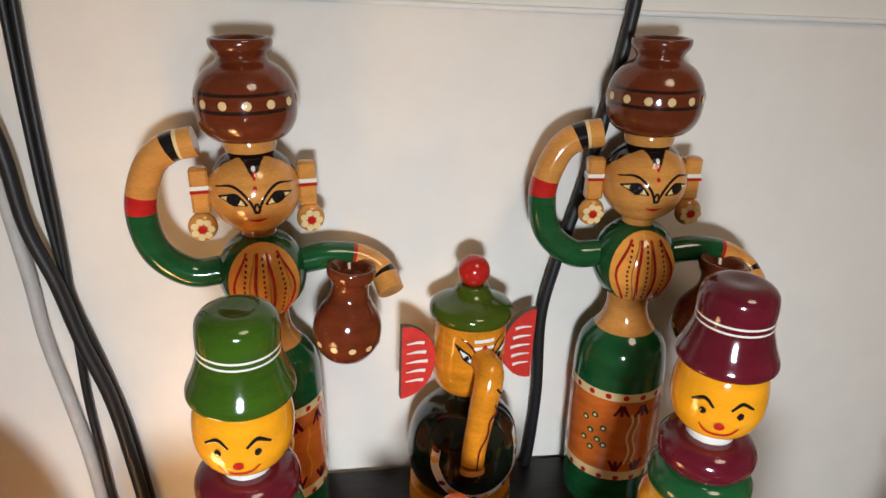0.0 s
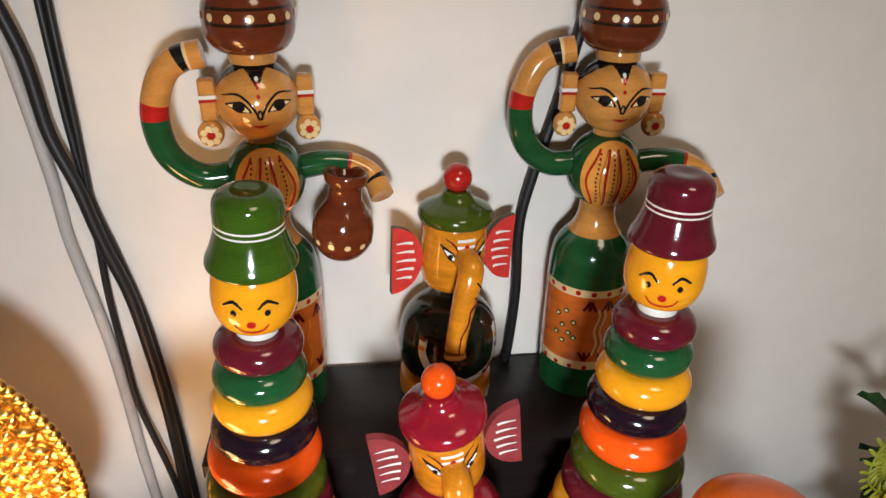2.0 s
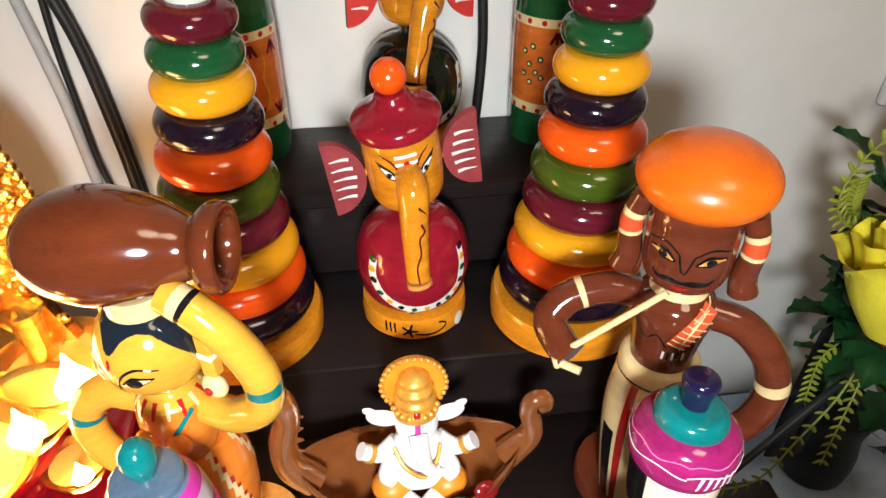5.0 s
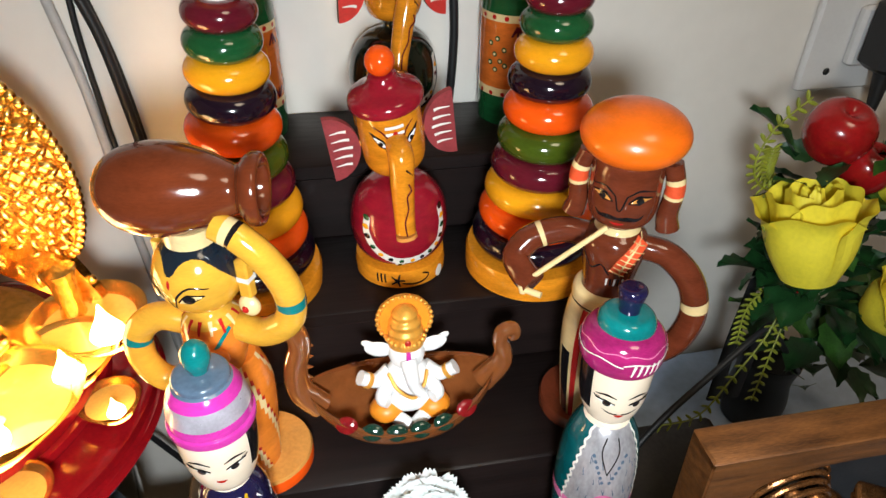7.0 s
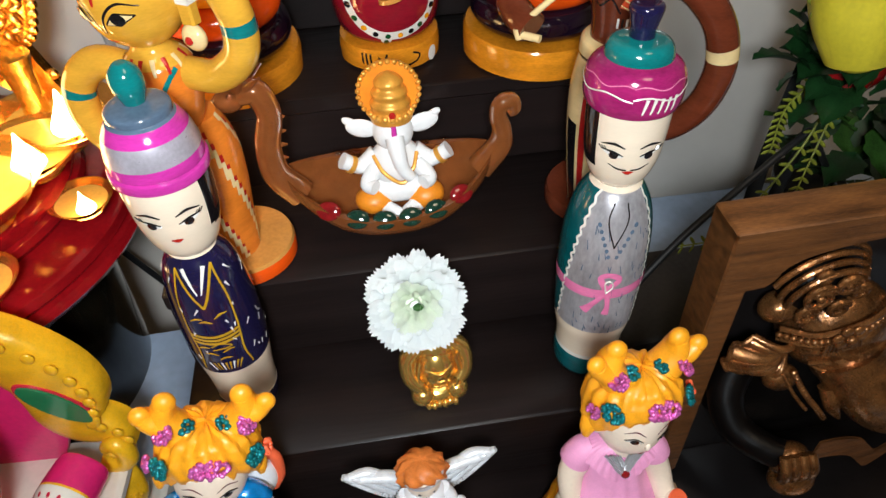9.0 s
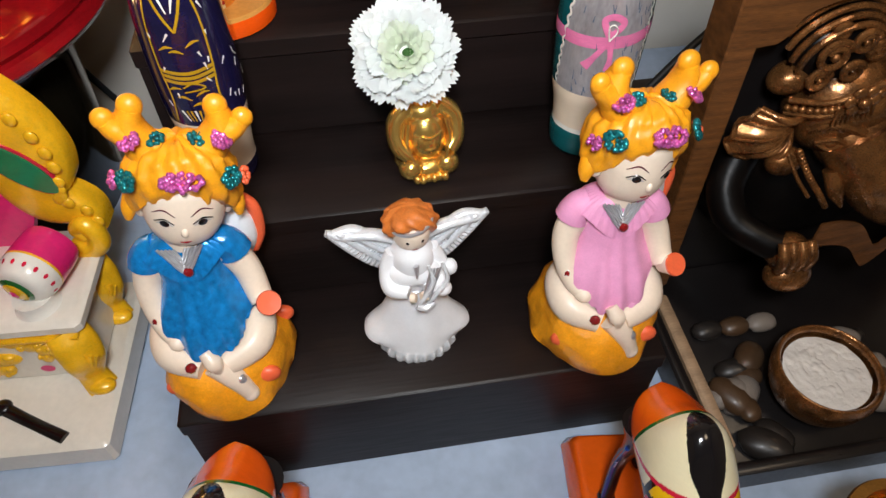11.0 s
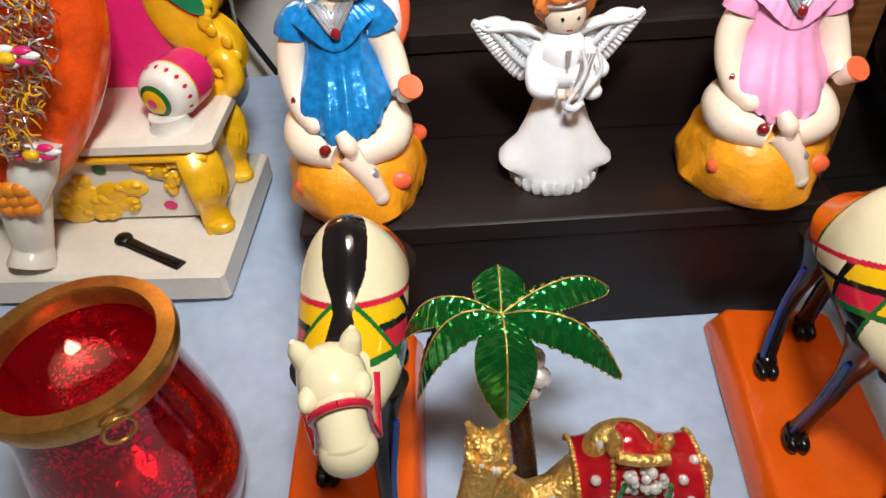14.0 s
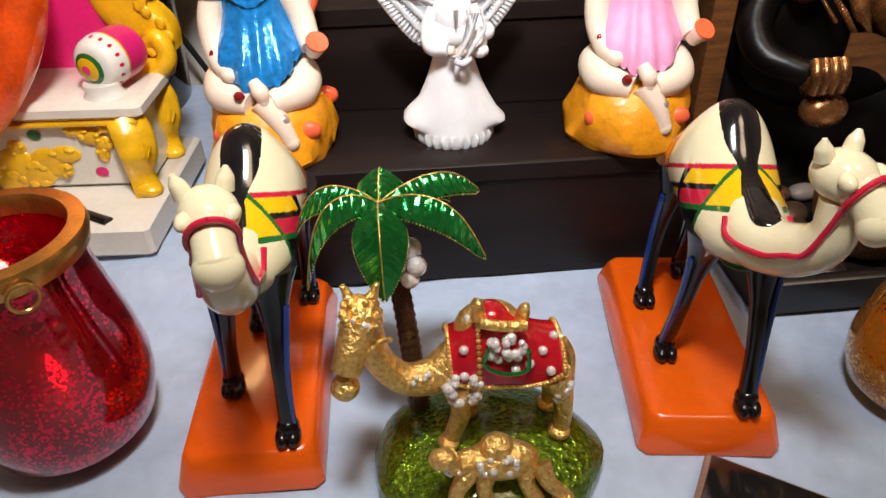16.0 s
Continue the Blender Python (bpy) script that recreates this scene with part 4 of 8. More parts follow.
def kimono_doll(m):
    s = Solid(Matrix.Diagonal((1, 1, 1.04, 1)))
    robe = lambda z, a: navy if z < 0.011 else face_cream if z < 0.046 else navy if z < 0.1205 else face_cream
    P = s.lathe([(0.0150, 0), (0.0172, 0.002), (0.0180, 0.010), (0.0176, 0.013), (0.0188, 0.030), (0.0205, 0.046), (0.0213, 0.062), (0.0210, 0.082), (0.0195, 0.102), (0.0165, 0.113), (0.0118, 0.1205), (0.0112, 0.124)], robe, 56, 70)
    f, w = turned(P), round_wall(P)
    for e in (-1, 1):
        s.stroke(f, [(e * 0.0082, 0.117), (e * 0.0115, 0.100), (e * 0.0120, 0.080), (e * 0.0110, 0.062), (e * 0.0125, 0.048)], 0.0011, ochre, 24)
        s.stroke(f, [(e * 0.0082, 0.117), (e * 0.0040, 0.104), (0, 0.0955)], 0.0013, ochre, 14)
        s.stroke(f, [(e * 0.0048, 0.117), (e * 0.0010, 0.104)], [0.0020, 0.0006], paint_white, 8)
    for z in (0.076, 0.0735, 0.071):
        s.stroke(f, [(-0.012, z + 0.001), (0, z - 0.0005), (0.012, z + 0.001)], 0.0018, ochre, 14)
    for x, z, t in ((-0.006, 0.088, 0.5), (-0.002, 0.086, -0.4), (0.006, 0.089, 0.7), (0.004, 0.064, 0.6), (-0.005, 0.062, -0.7), (0.001, 0.058, 0.2), (-0.008, 0.067, 0.4)):
        s.stroke(f, [(x - 0.0032, z - 0.0014 * t), (x, z + 0.001), (x + 0.0032, z + 0.0014 * t)], [0.0005, 0.0016, 0.0005], ochre, 8)
    for k in range(9):
        x = -0.0085 + 0.0021 * k
        s.stroke(f, [(x * 0.7, 0.0485), (x, 0.0550)], [0.0005, 0.0012], ochre if k % 3 else paint_white, 5)
    for k in range(46):
        a, z = random.uniform(-170, 170), random.uniform(0.052, 0.112)
        if abs(a) > 12:
            s.stroke(w, [(a, z), (a + random.uniform(-8, 8), z + random.uniform(0.002, 0.004))], [0.0004, 0.0012], paint_white, 4)
    s.stroke(f, [(-0.004, 0.068), (0.001, 0.070), (0.006, 0.067), (-0.004, 0.0655)], 0.0009, ochre, 16)
    hair = lambda z, a: paint_black if (a > 52 or a < -76) and z > 0.138 - 0.004 * max(0, (abs(a) - 62) / 40) else face_cream
    H = s.lathe([(0.0100, 0.1205), (0.0150, 0.1270), (0.0182, 0.1380), (0.0195, 0.1490), (0.0197, 0.1600), (0.0188, 0.1690)], hair, 80, 40)
    doll_face(s, turned(H, 2), 0.1475)
    stripes = lambda z, a: magenta if z < 0.1755 or 0.1850 < z < 0.1885 else hat_silver if z < 0.1850 else magenta if z < 0.190 else slate
    s.lathe([(0.0195, 0.1640), (0.0212, 0.1650), (0.0214, 0.1690), (0.0200, 0.1700), (0.0206, 0.1715), (0.0196, 0.1785), (0.0178, 0.1850), (0.0150, 0.1895), (0.0130, 0.1912), (0.0136, 0.1920), (0.0128, 0.1950), (0.0070, 0.1965)], stripes, 56, 80)
    s.lathe([(0.0040, 0.1950), (0.0052, 0.1985), (0.0068, 0.2035), (0.0062, 0.2090), (0.0032, 0.2125), (0.001, 0.2130)], teal, 28, 20)
    return s.make("kimono_doll", m, None, "peg doll in a navy kimono with a magenta hat", "wooden doll", "peg dolls")


kimono_doll(pose(-0.0645, 0.077, T2, 0, 0, 2))


def robe_doll(m):
    s = Solid()
    seam = lambda z: -44 + 16 * (z - 0.09) / 0.05
    coat = lambda z, a: robe_teal if z < 0.0165 else paint_white if z < 0.0185 else face_cream if z < 0.043 else (robe_teal if not seam(z) < a < 66 else robe_silver) if z < 0.1345 else face_cream
    P = s.lathe([(0.0165, 0), (0.0190, 0.0025), (0.0198, 0.012), (0.0190, 0.018), (0.0200, 0.030), (0.0222, 0.043), (0.0234, 0.065), (0.0238, 0.085), (0.0228, 0.106), (0.0198, 0.122), (0.0150, 0.1325), (0.0112, 0.1365), (0.0108, 0.139)], coat, 90, 70)
    f, w = turned(P), round_wall(P)
    for a0 in (0, 1):
        s.stroke(w, [((seam(0.045 + 0.003 * k) if not a0 else 66) + 1.9 * (-1) ** k, 0.045 + 0.003 * k) for k in range(31)], 0.0014, paint_white, 120)
    s.stroke(w, [(-140 + 17 * k, 0.0775 - 0.002 * math.sin(k * 0.3)) for k in range(17)], 0.0066, pink, 80)
    s.stroke(f, [(0.004, 0.080), (0.0005, 0.088), (0.005, 0.0905), (0.0095, 0.087), (0.004, 0.080)], 0.0034, pink, 30, 0.0006)
    s.stroke(f, [(0.004, 0.078), (0.0030, 0.085), (0.0052, 0.0865), (0.0070, 0.083), (0.004, 0.078)], 0.0008, paint_white, 30, 0.001)
    s.stroke(f, [(0.003, 0.076), (-0.002, 0.068), (-0.006, 0.062)], [0.003, 0.0030, 0.0052], pink, 12, 0.0006)
    s.stroke(f, [(0.005, 0.076), (0.006, 0.068), (0.0055, 0.061)], [0.003, 0.0026, 0.0040], pink, 12, 0.0006)
    for k in range(48):
        a, z = random.uniform(-30, 60), random.uniform(0.047, 0.120)
        s.stroke(w, [(a, z), (a + random.uniform(-1.5, 4), z - random.uniform(0.003, 0.006))], [0.0003, 0.0006], slate, 4)
    for e in (-1, 1):
        for k in range(6):
            s.spot(f, 0.004 + e * (0.0085 - 0.0013 * k), 0.120 - 0.0035 * k, 0.0010, 0.0013, slate, 0.0005, 8)
        s.stroke(f, [(0.004 + e * 0.0030, 0.131), (0.004 + e * 0.0045, 0.122), (0.004, 0.108)], 0.0007, paint_black, 12)
    hair = lambda z, a: paint_black if (a < -42 or a > 96) and z > 0.150 - 0.004 * max(0, (abs(a) - 62) / 40) else face_cream
    H = s.lathe([(0.0100, 0.1360), (0.0145, 0.1415), (0.0178, 0.1520), (0.0190, 0.1640), (0.0196, 0.1760), (0.0198, 0.1830)], hair, 80, 40)
    doll_face(s, turned(H, 12), 0.1595, 1.0, True)
    s.lathe([(0.0195, 0.1790), (0.0212, 0.1800), (0.0224, 0.1850), (0.0222, 0.1915), (0.0200, 0.1975), (0.0150, 0.2010), (0.010, 0.2015)], lambda z, a: plum, 56, 40)
    cap = round_wall(np.array([(0.0212, 0.1800), (0.0224, 0.1850), (0.0222, 0.1915), (0.0200, 0.1975), (0.0150, 0.2010)]))
    s.stroke(cap, [(10 * k, 0.1900 + 0.0012 * math.sin(k)) for k in range(37)], 0.0007, paint_white, 120)
    s.stroke(cap, [(10 * k, 0.1945 + 0.0009 * math.sin(k * 1.3)) for k in range(37)], 0.0006, pink, 120)
    for k in range(5):
        s.stroke(cap, [(12 + 9 * k, 0.1835), (16 + 9 * k, 0.1905)], [0.0008, 0.0016], paint_white, 5)
    s.lathe([(0.0145, 0.1990), (0.0152, 0.2010), (0.0146, 0.2050), (0.0120, 0.2080), (0.0060, 0.2090)], teal, 44, 20)
    s.lathe([(0.0055, 0.2070), (0.0056, 0.2120), (0.0068, 0.2180), (0.0074, 0.2215), (0.0060, 0.2235), (0.002, 0.2240)], navy, 28, 22)
    return s.make("robe_doll", m, None, "peg doll in a teal and silver robe with a plum hat", "wooden doll", "peg dolls")


robe_doll(Matrix.Translation((0.1430, 0.0690, T2)) @ Euler((radians(-3), 0, radians(-22))).to_matrix().to_4x4())


def gold_figure(m):
    s = Solid()
    s.ball((0, 0, 0.0060), (0.0205, 0.0170, 0.0068), gold, 28, 12)
    s.ball((0, -0.002, 0.0230), (0.0150, 0.0140, 0.0150), gold, 28, 16)
    s.ball((0, 0.002, 0.0345), (0.0140, 0.0115, 0.0085), gold, 24, 12)
    s.ball((0, 0, 0.0470), (0.0088, 0.0088, 0.0095), gold, 22, 14)
    for e in (-1, 1):
        s.tube([(e * 0.009, 0, 0.0380), (e * 0.0185, -0.002, 0.0310), (e * 0.0190, -0.008, 0.0220), (e * 0.0130, -0.0130, 0.0170)], [0.0060, 0.0062, 0.0058, 0.0045], gold, 20, 14)
        s.ball((e * 0.0120, -0.0110, 0.0080), (0.0085, 0.0075, 0.0062), gold, 18, 10)
        for k in range(4):
            s.tube([(e * (0.0120 + 0.0022 * k), -0.0095 + 0.002 * k, 0.0345 - 0.001 * k), (e * (0.0142 + 0.0022 * k), -0.0125 + 0.0022 * k, 0.0240), (e * (0.0105 + 0.0020 * k), -0.0150 + 0.003 * k, 0.0140)], 0.0012, gold, 10, 8)
        s.ball((e * 0.0090, 0.001, 0.0455), (0.0022, 0.003, 0.0055), gold, 10, 8)
    for z in (0.0215, 0.0280):
        s.tube([(-0.009, -0.0115, z + 0.001), (0, -0.0160, z), (0.009, -0.0115, z + 0.001)], 0.0007, gold, 14, 8)
    for k in range(6):
        s.ball((-0.0095 + 0.0038 * k, -0.0165 - 0.001 * (k % 2), 0.0035), (0.0026, 0.003, 0.0026), gold, 10, 6)
    return s.make("laughing_figure", m, None, "shiny gold seated figure with a round belly", "figurine")


gold_figure(pose(0.0475, 0.061, T2 + 0.0008, 0, 0, 6) @ Matrix.Diagonal((0.84, 0.95, 1.10, 1)))

petal_white = material("petal_white", (0.86, 0.91, 0.90), 0.55, 0, 0.03, 60, 0, 0)
petal_core = material("petal_core", (0.80, 0.88, 0.70), 0.55, 0, 0.05, 60)
for m in (petal_white, petal_core):
    p = m.node_tree.nodes["Principled BSDF"]
    p.inputs["Subsurface Weight"].default_value = 0.6
    p.inputs["Subsurface Radius"].default_value = (1, 1, 1)
    p.inputs["Subsurface Scale"].default_value = 0.004
stem_green = material("stem_green", (0.03, 0.10, 0.02), 0.5, 0, 0.2, 90)


def petal_mesh(length, width, curl, mat, teeth=3):
    s = Solid()
    rows = []
    for i in range(8):
        t = i / 7
        w = width * (0.25 + 0.75 * math.sin(min(t * 1.15, 1.0) * math.pi / 2)) * (1 - 0.25 * max(0, t - 0.85) / 0.15)
        rows.append([(w * u / 3, length * t + (0.0016 * ((j % 2) - 0.5) if i == 7 else 0), curl * t * t * length + 0.10 * w * (u / 3) ** 2) for j, u in enumerate(range(-3, 4))])
    s.grid(rows, mat, False)
    back = [[(x, y, z - 0.00025) for x, y, z in r] for r in rows]
    s.grid([r[::-1] for r in back], mat, False)
    return s


def white_flower(m):
    top = empty("white_flower", m, "white cloth chrysanthemum lying on the gold figure", "flower")
    outer = petal_mesh(0.0268, 0.0046, 0.10, petal_white).make("petal", None, top)
    for ring, n, tilt, scale in ((0, 26, 2, 1.0), (1, 25, 11, 0.97), (2, 23, 20, 0.90), (3, 20, 31, 0.80), (4, 17, 42, 0.68), (5, 13, 54, 0.55), (6, 9, 68, 0.42)):
        for k in range(n):
            q = Matrix.Rotation(radians(360 / n * k + 9 * ring), 4, "Z") @ Matrix.Translation((0, 0.001, 0.0009 * ring)) @ Matrix.Rotation(radians(tilt + random.uniform(-9, 9)), 4, "X") @ Matrix.Rotation(radians(random.uniform(-14, 14)), 4, "Y") @ Matrix.Diagonal((scale * random.uniform(0.9, 1.1), scale * random.uniform(0.9, 1.06), scale, 1))
            if ring == 0 and k == 0:
                outer.matrix_local = q
            else:
                if ring == 4 and k == 0:
                    inner = outer.data.copy()
                    inner.materials[0] = petal_core
                o = new("petal", inner if ring > 3 else outer.data)
                o.parent = top
                o.matrix_local = q
    s = Solid()
    s.ball((0, 0, 0.0035), (0.0195, 0.0195, 0.0062), petal_core, 24, 12)
    s.ball((0.0012, -0.001, 0.0120), (0.0030, 0.0022, 0.0030), stem_green, 10, 6)
    s.make("flower_core", None, top)
    return top


white_flower(Matrix.Translation((0.0400, 0.0680, T2 + 0.0705)) @ Euler((radians(50), radians(-4), 0)).to_matrix().to_4x4())

# ---- lowest step: two bisque girls and an angel ----
bisque = material("bisque", (0.84, 0.69, 0.55), 0.35, 0, 0.05, 60, 0, 0.2)
hair_orange = material("hair_orange", (0.90, 0.36, 0.010), 0.4, 0, 0.12, 110, 0.0012, 0.2)
rock_orange = material("rock_orange", (0.90, 0.34, 0.010), 0.42, 0, 0.15, 90, 0.0040, 0.2)
blue_glitter = material("blue_glitter", (0.004, 0.25, 0.68), 0.22, 0.30, 0.25, 260, 0.0012, 0.5)
pink_dress = material("pink_dress", (0.80, 0.33, 0.55), 0.5, 0, 0.07, 120, 0.0006)
teal_foil = material("teal_foil", (0.01, 0.22, 0.24), 0.22, 0.6, 0.4, 260, 0.0012)
pink_foil = material("pink_foil", (0.75, 0.16, 0.50), 0.2, 0.6, 0.4, 260, 0.0012)
coral = material("coral", (0.90, 0.14, 0.05), 0.4, 0, 0.08, 90)


eye_grey = material("eye_grey", (0.55, 0.50, 0.46), 0.3, 0, 0.05, 60)


def seated_girl(m, dress, head_turn, tip, lean, label):
    s = Solid()
    # the rough mound that she sits on
    rows = []
    for i, (r, z) in enumerate([(0.0315, 0.0), (0.0350, 0.004), (0.0352, 0.012), (0.0330, 0.021), (0.0290, 0.029), (0.016, 0.035), (0.0005, 0.037)]):
        rows.append([((r * (1 + 0.06 * math.sin(3 * a + i) + 0.04 * math.sin(7 * a - 2 * i))) * math.sin(a), -(r * (1 + 0.06 * math.sin(3 * a + i))) * math.cos(a) * 1.02 - 0.003, z * 1.15 + (0.0012 * math.sin(5 * a + 2 * i) if i > 1 else 0)) for a in [2 * math.pi * j / 72 for j in range(72)]])
    s.grid(rows, rock_orange, True, True)
    for x, y, z in ((-0.0225, -0.0240, 0.020), (0.0225, -0.0250, 0.020), (0.0320, 0.008, 0.026)):
        s.ball((x, y, z), (0.0068, 0.0040, 0.0056), coral, 14, 8)
    # folded legs and feet
    for e in (-1, 1):
        s.tube([(e * 0.010, 0.006, 0.045), (e * 0.0205, -0.003, 0.0435), (e * 0.0195, -0.017, 0.0400), (e * 0.005, -0.0260, 0.0375)], [0.0100, 0.0105, 0.0094, 0.0070], bisque, 28, 20)
    s.ball((0, 0.003, 0.041), (0.021, 0.023, 0.012), bisque, 26, 14)
    s.tube([(0.000, -0.0260, 0.0390), (0.0075, -0.0300, 0.0290), (0.0125, -0.0325, 0.0180)], [0.0070, 0.0060, 0.0046], bisque, 14, 14)
    s.ball((0.0128, -0.0328, 0.0172), (0.0047, 0.0046, 0.0050), bisque, 16, 10)
    s.tube([(-0.0020, -0.0262, 0.0500), (0.0010, -0.0300, 0.0455), (0.0020, -0.0305, 0.0410)], [0.0034, 0.0046, 0.0032], bisque, 12, 12)
    s.ball((0.0020, -0.0305, 0.0408), (0.0032, 0.0032, 0.0034), bisque, 12, 8)
    s.ball((0.0105, -0.0320, 0.0300), (0.0034, 0.0028, 0.0034), silver_paint, 10, 8)
    s.ball((-0.010, -0.0300, 0.0440), (0.0030, 0.0026, 0.0028), gem_red, 8, 6)
    # dress with soft folds and a ragged hem
    rows = []
    for i, (rx, ry, cy, z) in enumerate([(0.0240, 0.0290, 0.001, 0.0585), (0.0236, 0.0282, 0.001, 0.0610), (0.0220, 0.0245, 0.002, 0.0650), (0.0190, 0.0190, 0.005, 0.0715), (0.0170, 0.0154, 0.0065, 0.0790), (0.0175, 0.0140, 0.007, 0.0880), (0.0165, 0.0125, 0.007, 0.0960), (0.0090, 0.0090, 0.007, 0.1010)]):
        k = (0.050, 0.048, 0.040, 0.030, 0.014, 0.010, 0.008, 0.0)[i]
        dip, ragged = (0.0135, 0.0105, 0.0060, 0.0020, 0, 0, 0, 0)[i], 1 if i == 0 else 0
        row = []
        for a in [2 * math.pi * j / 160 for j in range(160)]:
            fold = math.sin(11 * a + 1.5 * math.sin(3 * a))
            row.append((rx * (1 + k * fold + 0.015 * math.sin(3 * a + 0.4 * i)) * math.sin(a), cy - ry * (1 + k * fold) * math.cos(a), z - dip * max(0, math.cos(a)) ** 2 + ragged * (0.0014 * math.sin(23 * a + 2 * math.sin(5 * a)) + 0.0008 * math.sin(41 * a))))
        rows.append(row)
    s.grid(rows, dress, True, True)
    # pleated collar falling to a point, and cap sleeves
    rows = []
    for i in range(9):
        t = i / 8
        r = 0.0098 + (0.0092 + 0.0026 * abs(math.sin(2.0 * t))) * t ** 0.85
        rows.append([((r * (1 + 0.014 * t * math.sin(30 * a))) * math.sin(a), -(r * 0.68 * (1 + 0.022 * t * math.sin(30 * a))) * math.cos(a) + 0.0055, 0.1018 - t ** 1.3 * (0.0075 + 0.0120 * max(0, math.cos(a)) ** 5) + 0.0003 * t * math.sin(30 * a)) for a in [2 * math.pi * j / 180 for j in range(180)]])
    s.grid(rows[::-1], dress)
    for e in (-1, 1):
        s.tube([(e * 0.0120, 0.0065, 0.0950), (e * 0.0165, 0.0062, 0.0925), (e * 0.0194, 0.0057, 0.0890), (e * 0.0206, 0.0053, 0.0855)], [0.0066, 0.0080, 0.0083, 0.0086], dress, 20, 24)
    # arms
    s.tube([(-0.0175, 0.006, 0.0880), (-0.0225, 0.003, 0.0760), (-0.0228, -0.003, 0.0640), (-0.0195, -0.011, 0.0550), (-0.0150, -0.017, 0.0520)], [0.0076, 0.0070, 0.0062, 0.0054, 0.0048], bisque, 26, 18)
    s.ball((-0.0145, -0.0178, 0.0516), (0.0050, 0.0056, 0.0046), bisque, 16, 10)
    s.tube([(0.0175, 0.006, 0.0880), (0.0235, 0.003, 0.0750), (0.0265, -0.003, 0.0640), (0.0282, -0.008, 0.0600)], [0.0076, 0.0070, 0.0064, 0.0056], bisque, 26, 18)
    keep = s.m.copy()
    s.m = keep @ pose(0.0300, -0.0095, 0.0600, 38, 24, 0)
    s.lathe([(0.0042, -0.004), (0.0052, 0.002), (0.0062, 0.0060), (0.0058, 0.0070), (0.0010, 0.0066)], lambda z, a: coral if z > 0.0045 else bisque, 24)
    s.m = keep
    s.ball((-0.0225, -0.0100, 0.0600), (0.0026, 0.0030, 0.0030), gem_red, 8, 6)
    # winged bag on the back
    s.ball((0.018, 0.021, 0.084), (0.013, 0.008, 0.020), white_resin, 18, 12)
    s.tube([(0.010, 0.018, 0.104), (0.021, 0.021, 0.107), (0.031, 0.022, 0.098), (0.031, 0.022, 0.080), (0.026, 0.022, 0.068)], 0.0032, coral, 20, 10)
    # necklace
    bib = lambda x, z: (Vector((x, -0.0028 - 0.0050 * (1 - (x / 0.012) ** 2) * max(0, (0.103 - z) / 0.014), z)), Vector((0, -0.9, 0.4)))
    for k in range(5):
        w = 0.0098 - 0.0017 * k
        s.stroke(bib, [(-w, 0.1025 - 0.0002 * k), (-w * 0.62, 0.0965 + 0.0008 * k), (0, 0.0895 + 0.0016 * k), (w * 0.62, 0.0965 + 0.0008 * k), (w, 0.1025 - 0.0002 * k)], 0.0017, silver_paint, 24, 0.0014 + 0.0003 * (k % 2))
    s.ball((0.001, -0.0090, 0.0905), (0.0024, 0.0018, 0.0028), gem_red, 10, 8)
    # head
    s.lathe([(0.0090, 0.097), (0.0085, 0.106)], bisque, 20, 0, (lean * 0.5, 0.005))
    s.m = Matrix.Translation((lean, 0.0065, 0.1020)) @ Euler((radians(-6), radians(tip), radians(head_turn))).to_matrix().to_4x4() @ pose(0, 0, -0.0975)
    H = s.lathe([(0.0060, 0.0960), (0.0120, 0.0985), (0.0160, 0.1050), (0.0178, 0.1140), (0.0178, 0.1230), (0.0165, 0.1300), (0.010, 0.1340)], bisque, 44, 30)
    f = turned(H)
    for e in (-1, 1):
        s.stroke(f, [(e * 0.0030, 0.1195), (e * 0.0075, 0.1225), (e * 0.0120, 0.1200)], [0.0004, 0.0009, 0.0003], maroon, 12)
        s.stroke(f, [(e * 0.0040, 0.1145), (e * 0.0074, 0.1165), (e * 0.0108, 0.1150)], [0.0004, 0.0026, 0.0004], eye_grey, 10)
        s.spot(f, e * 0.0074, 0.1158, 0.0019, 0.0017, paint_black, 0.0007, 10)
        s.stroke(f, [(e * 0.0036, 0.1158), (e * 0.0074, 0.1180), (e * 0.0114, 0.1162)], [0.0004, 0.0009, 0.0004], paint_black, 10, 0.0006)
        s.ball((e * 0.0180, 0.001, 0.1130), (0.0030, 0.0045, 0.0060), bisque, 10, 8)
    s.ball((0, -0.0172, 0.1105), (0.0018, 0.0018, 0.0026), bisque, 10, 8)
    s.stroke(f, [(-0.0024, 0.1045), (0, 0.1040), (0.0024, 0.1045)], [0.0005, 0.0020, 0.0005], band_red, 8)
    # modelled hair with two forked tufts and glitter patches
    rng = random.Random(int(31 + head_turn))
    rows = []
    for i, e in enumerate(np.linspace(-0.42, math.pi / 2 - 0.02, 26)):
        row = []
        for a in [2 * math.pi * j / 96 for j in range(96)]:
            lump = 0.0011 * noise.noise((7 * math.sin(a), 7 * math.cos(a), 5 * e)) + 0.0012 * noise.noise((3 * math.sin(a) + 4, 3 * math.cos(a), 3 * e)) + 0.0006 * math.sin(17 * a + 4 * e)
            fringe = (1 - i / 25) * (0.0165 * max(0, math.cos(a)) ** 1.6 + 0.0022 * math.sin(7 * a + 1) * max(0, math.cos(a)))
            r = 0.0246 + lump - (0.0012 + 0.0040 * max(0, math.cos(a))) * (1 - i / 25)
            row.append((r * math.cos(e) * math.sin(a) * 1.04, 0.0022 - r * math.cos(e) * math.cos(a), 0.1215 + (0.0250 + lump) * math.sin(e) + fringe))
        rows.append(row)
    s.grid(rows, hair_orange, True, True)
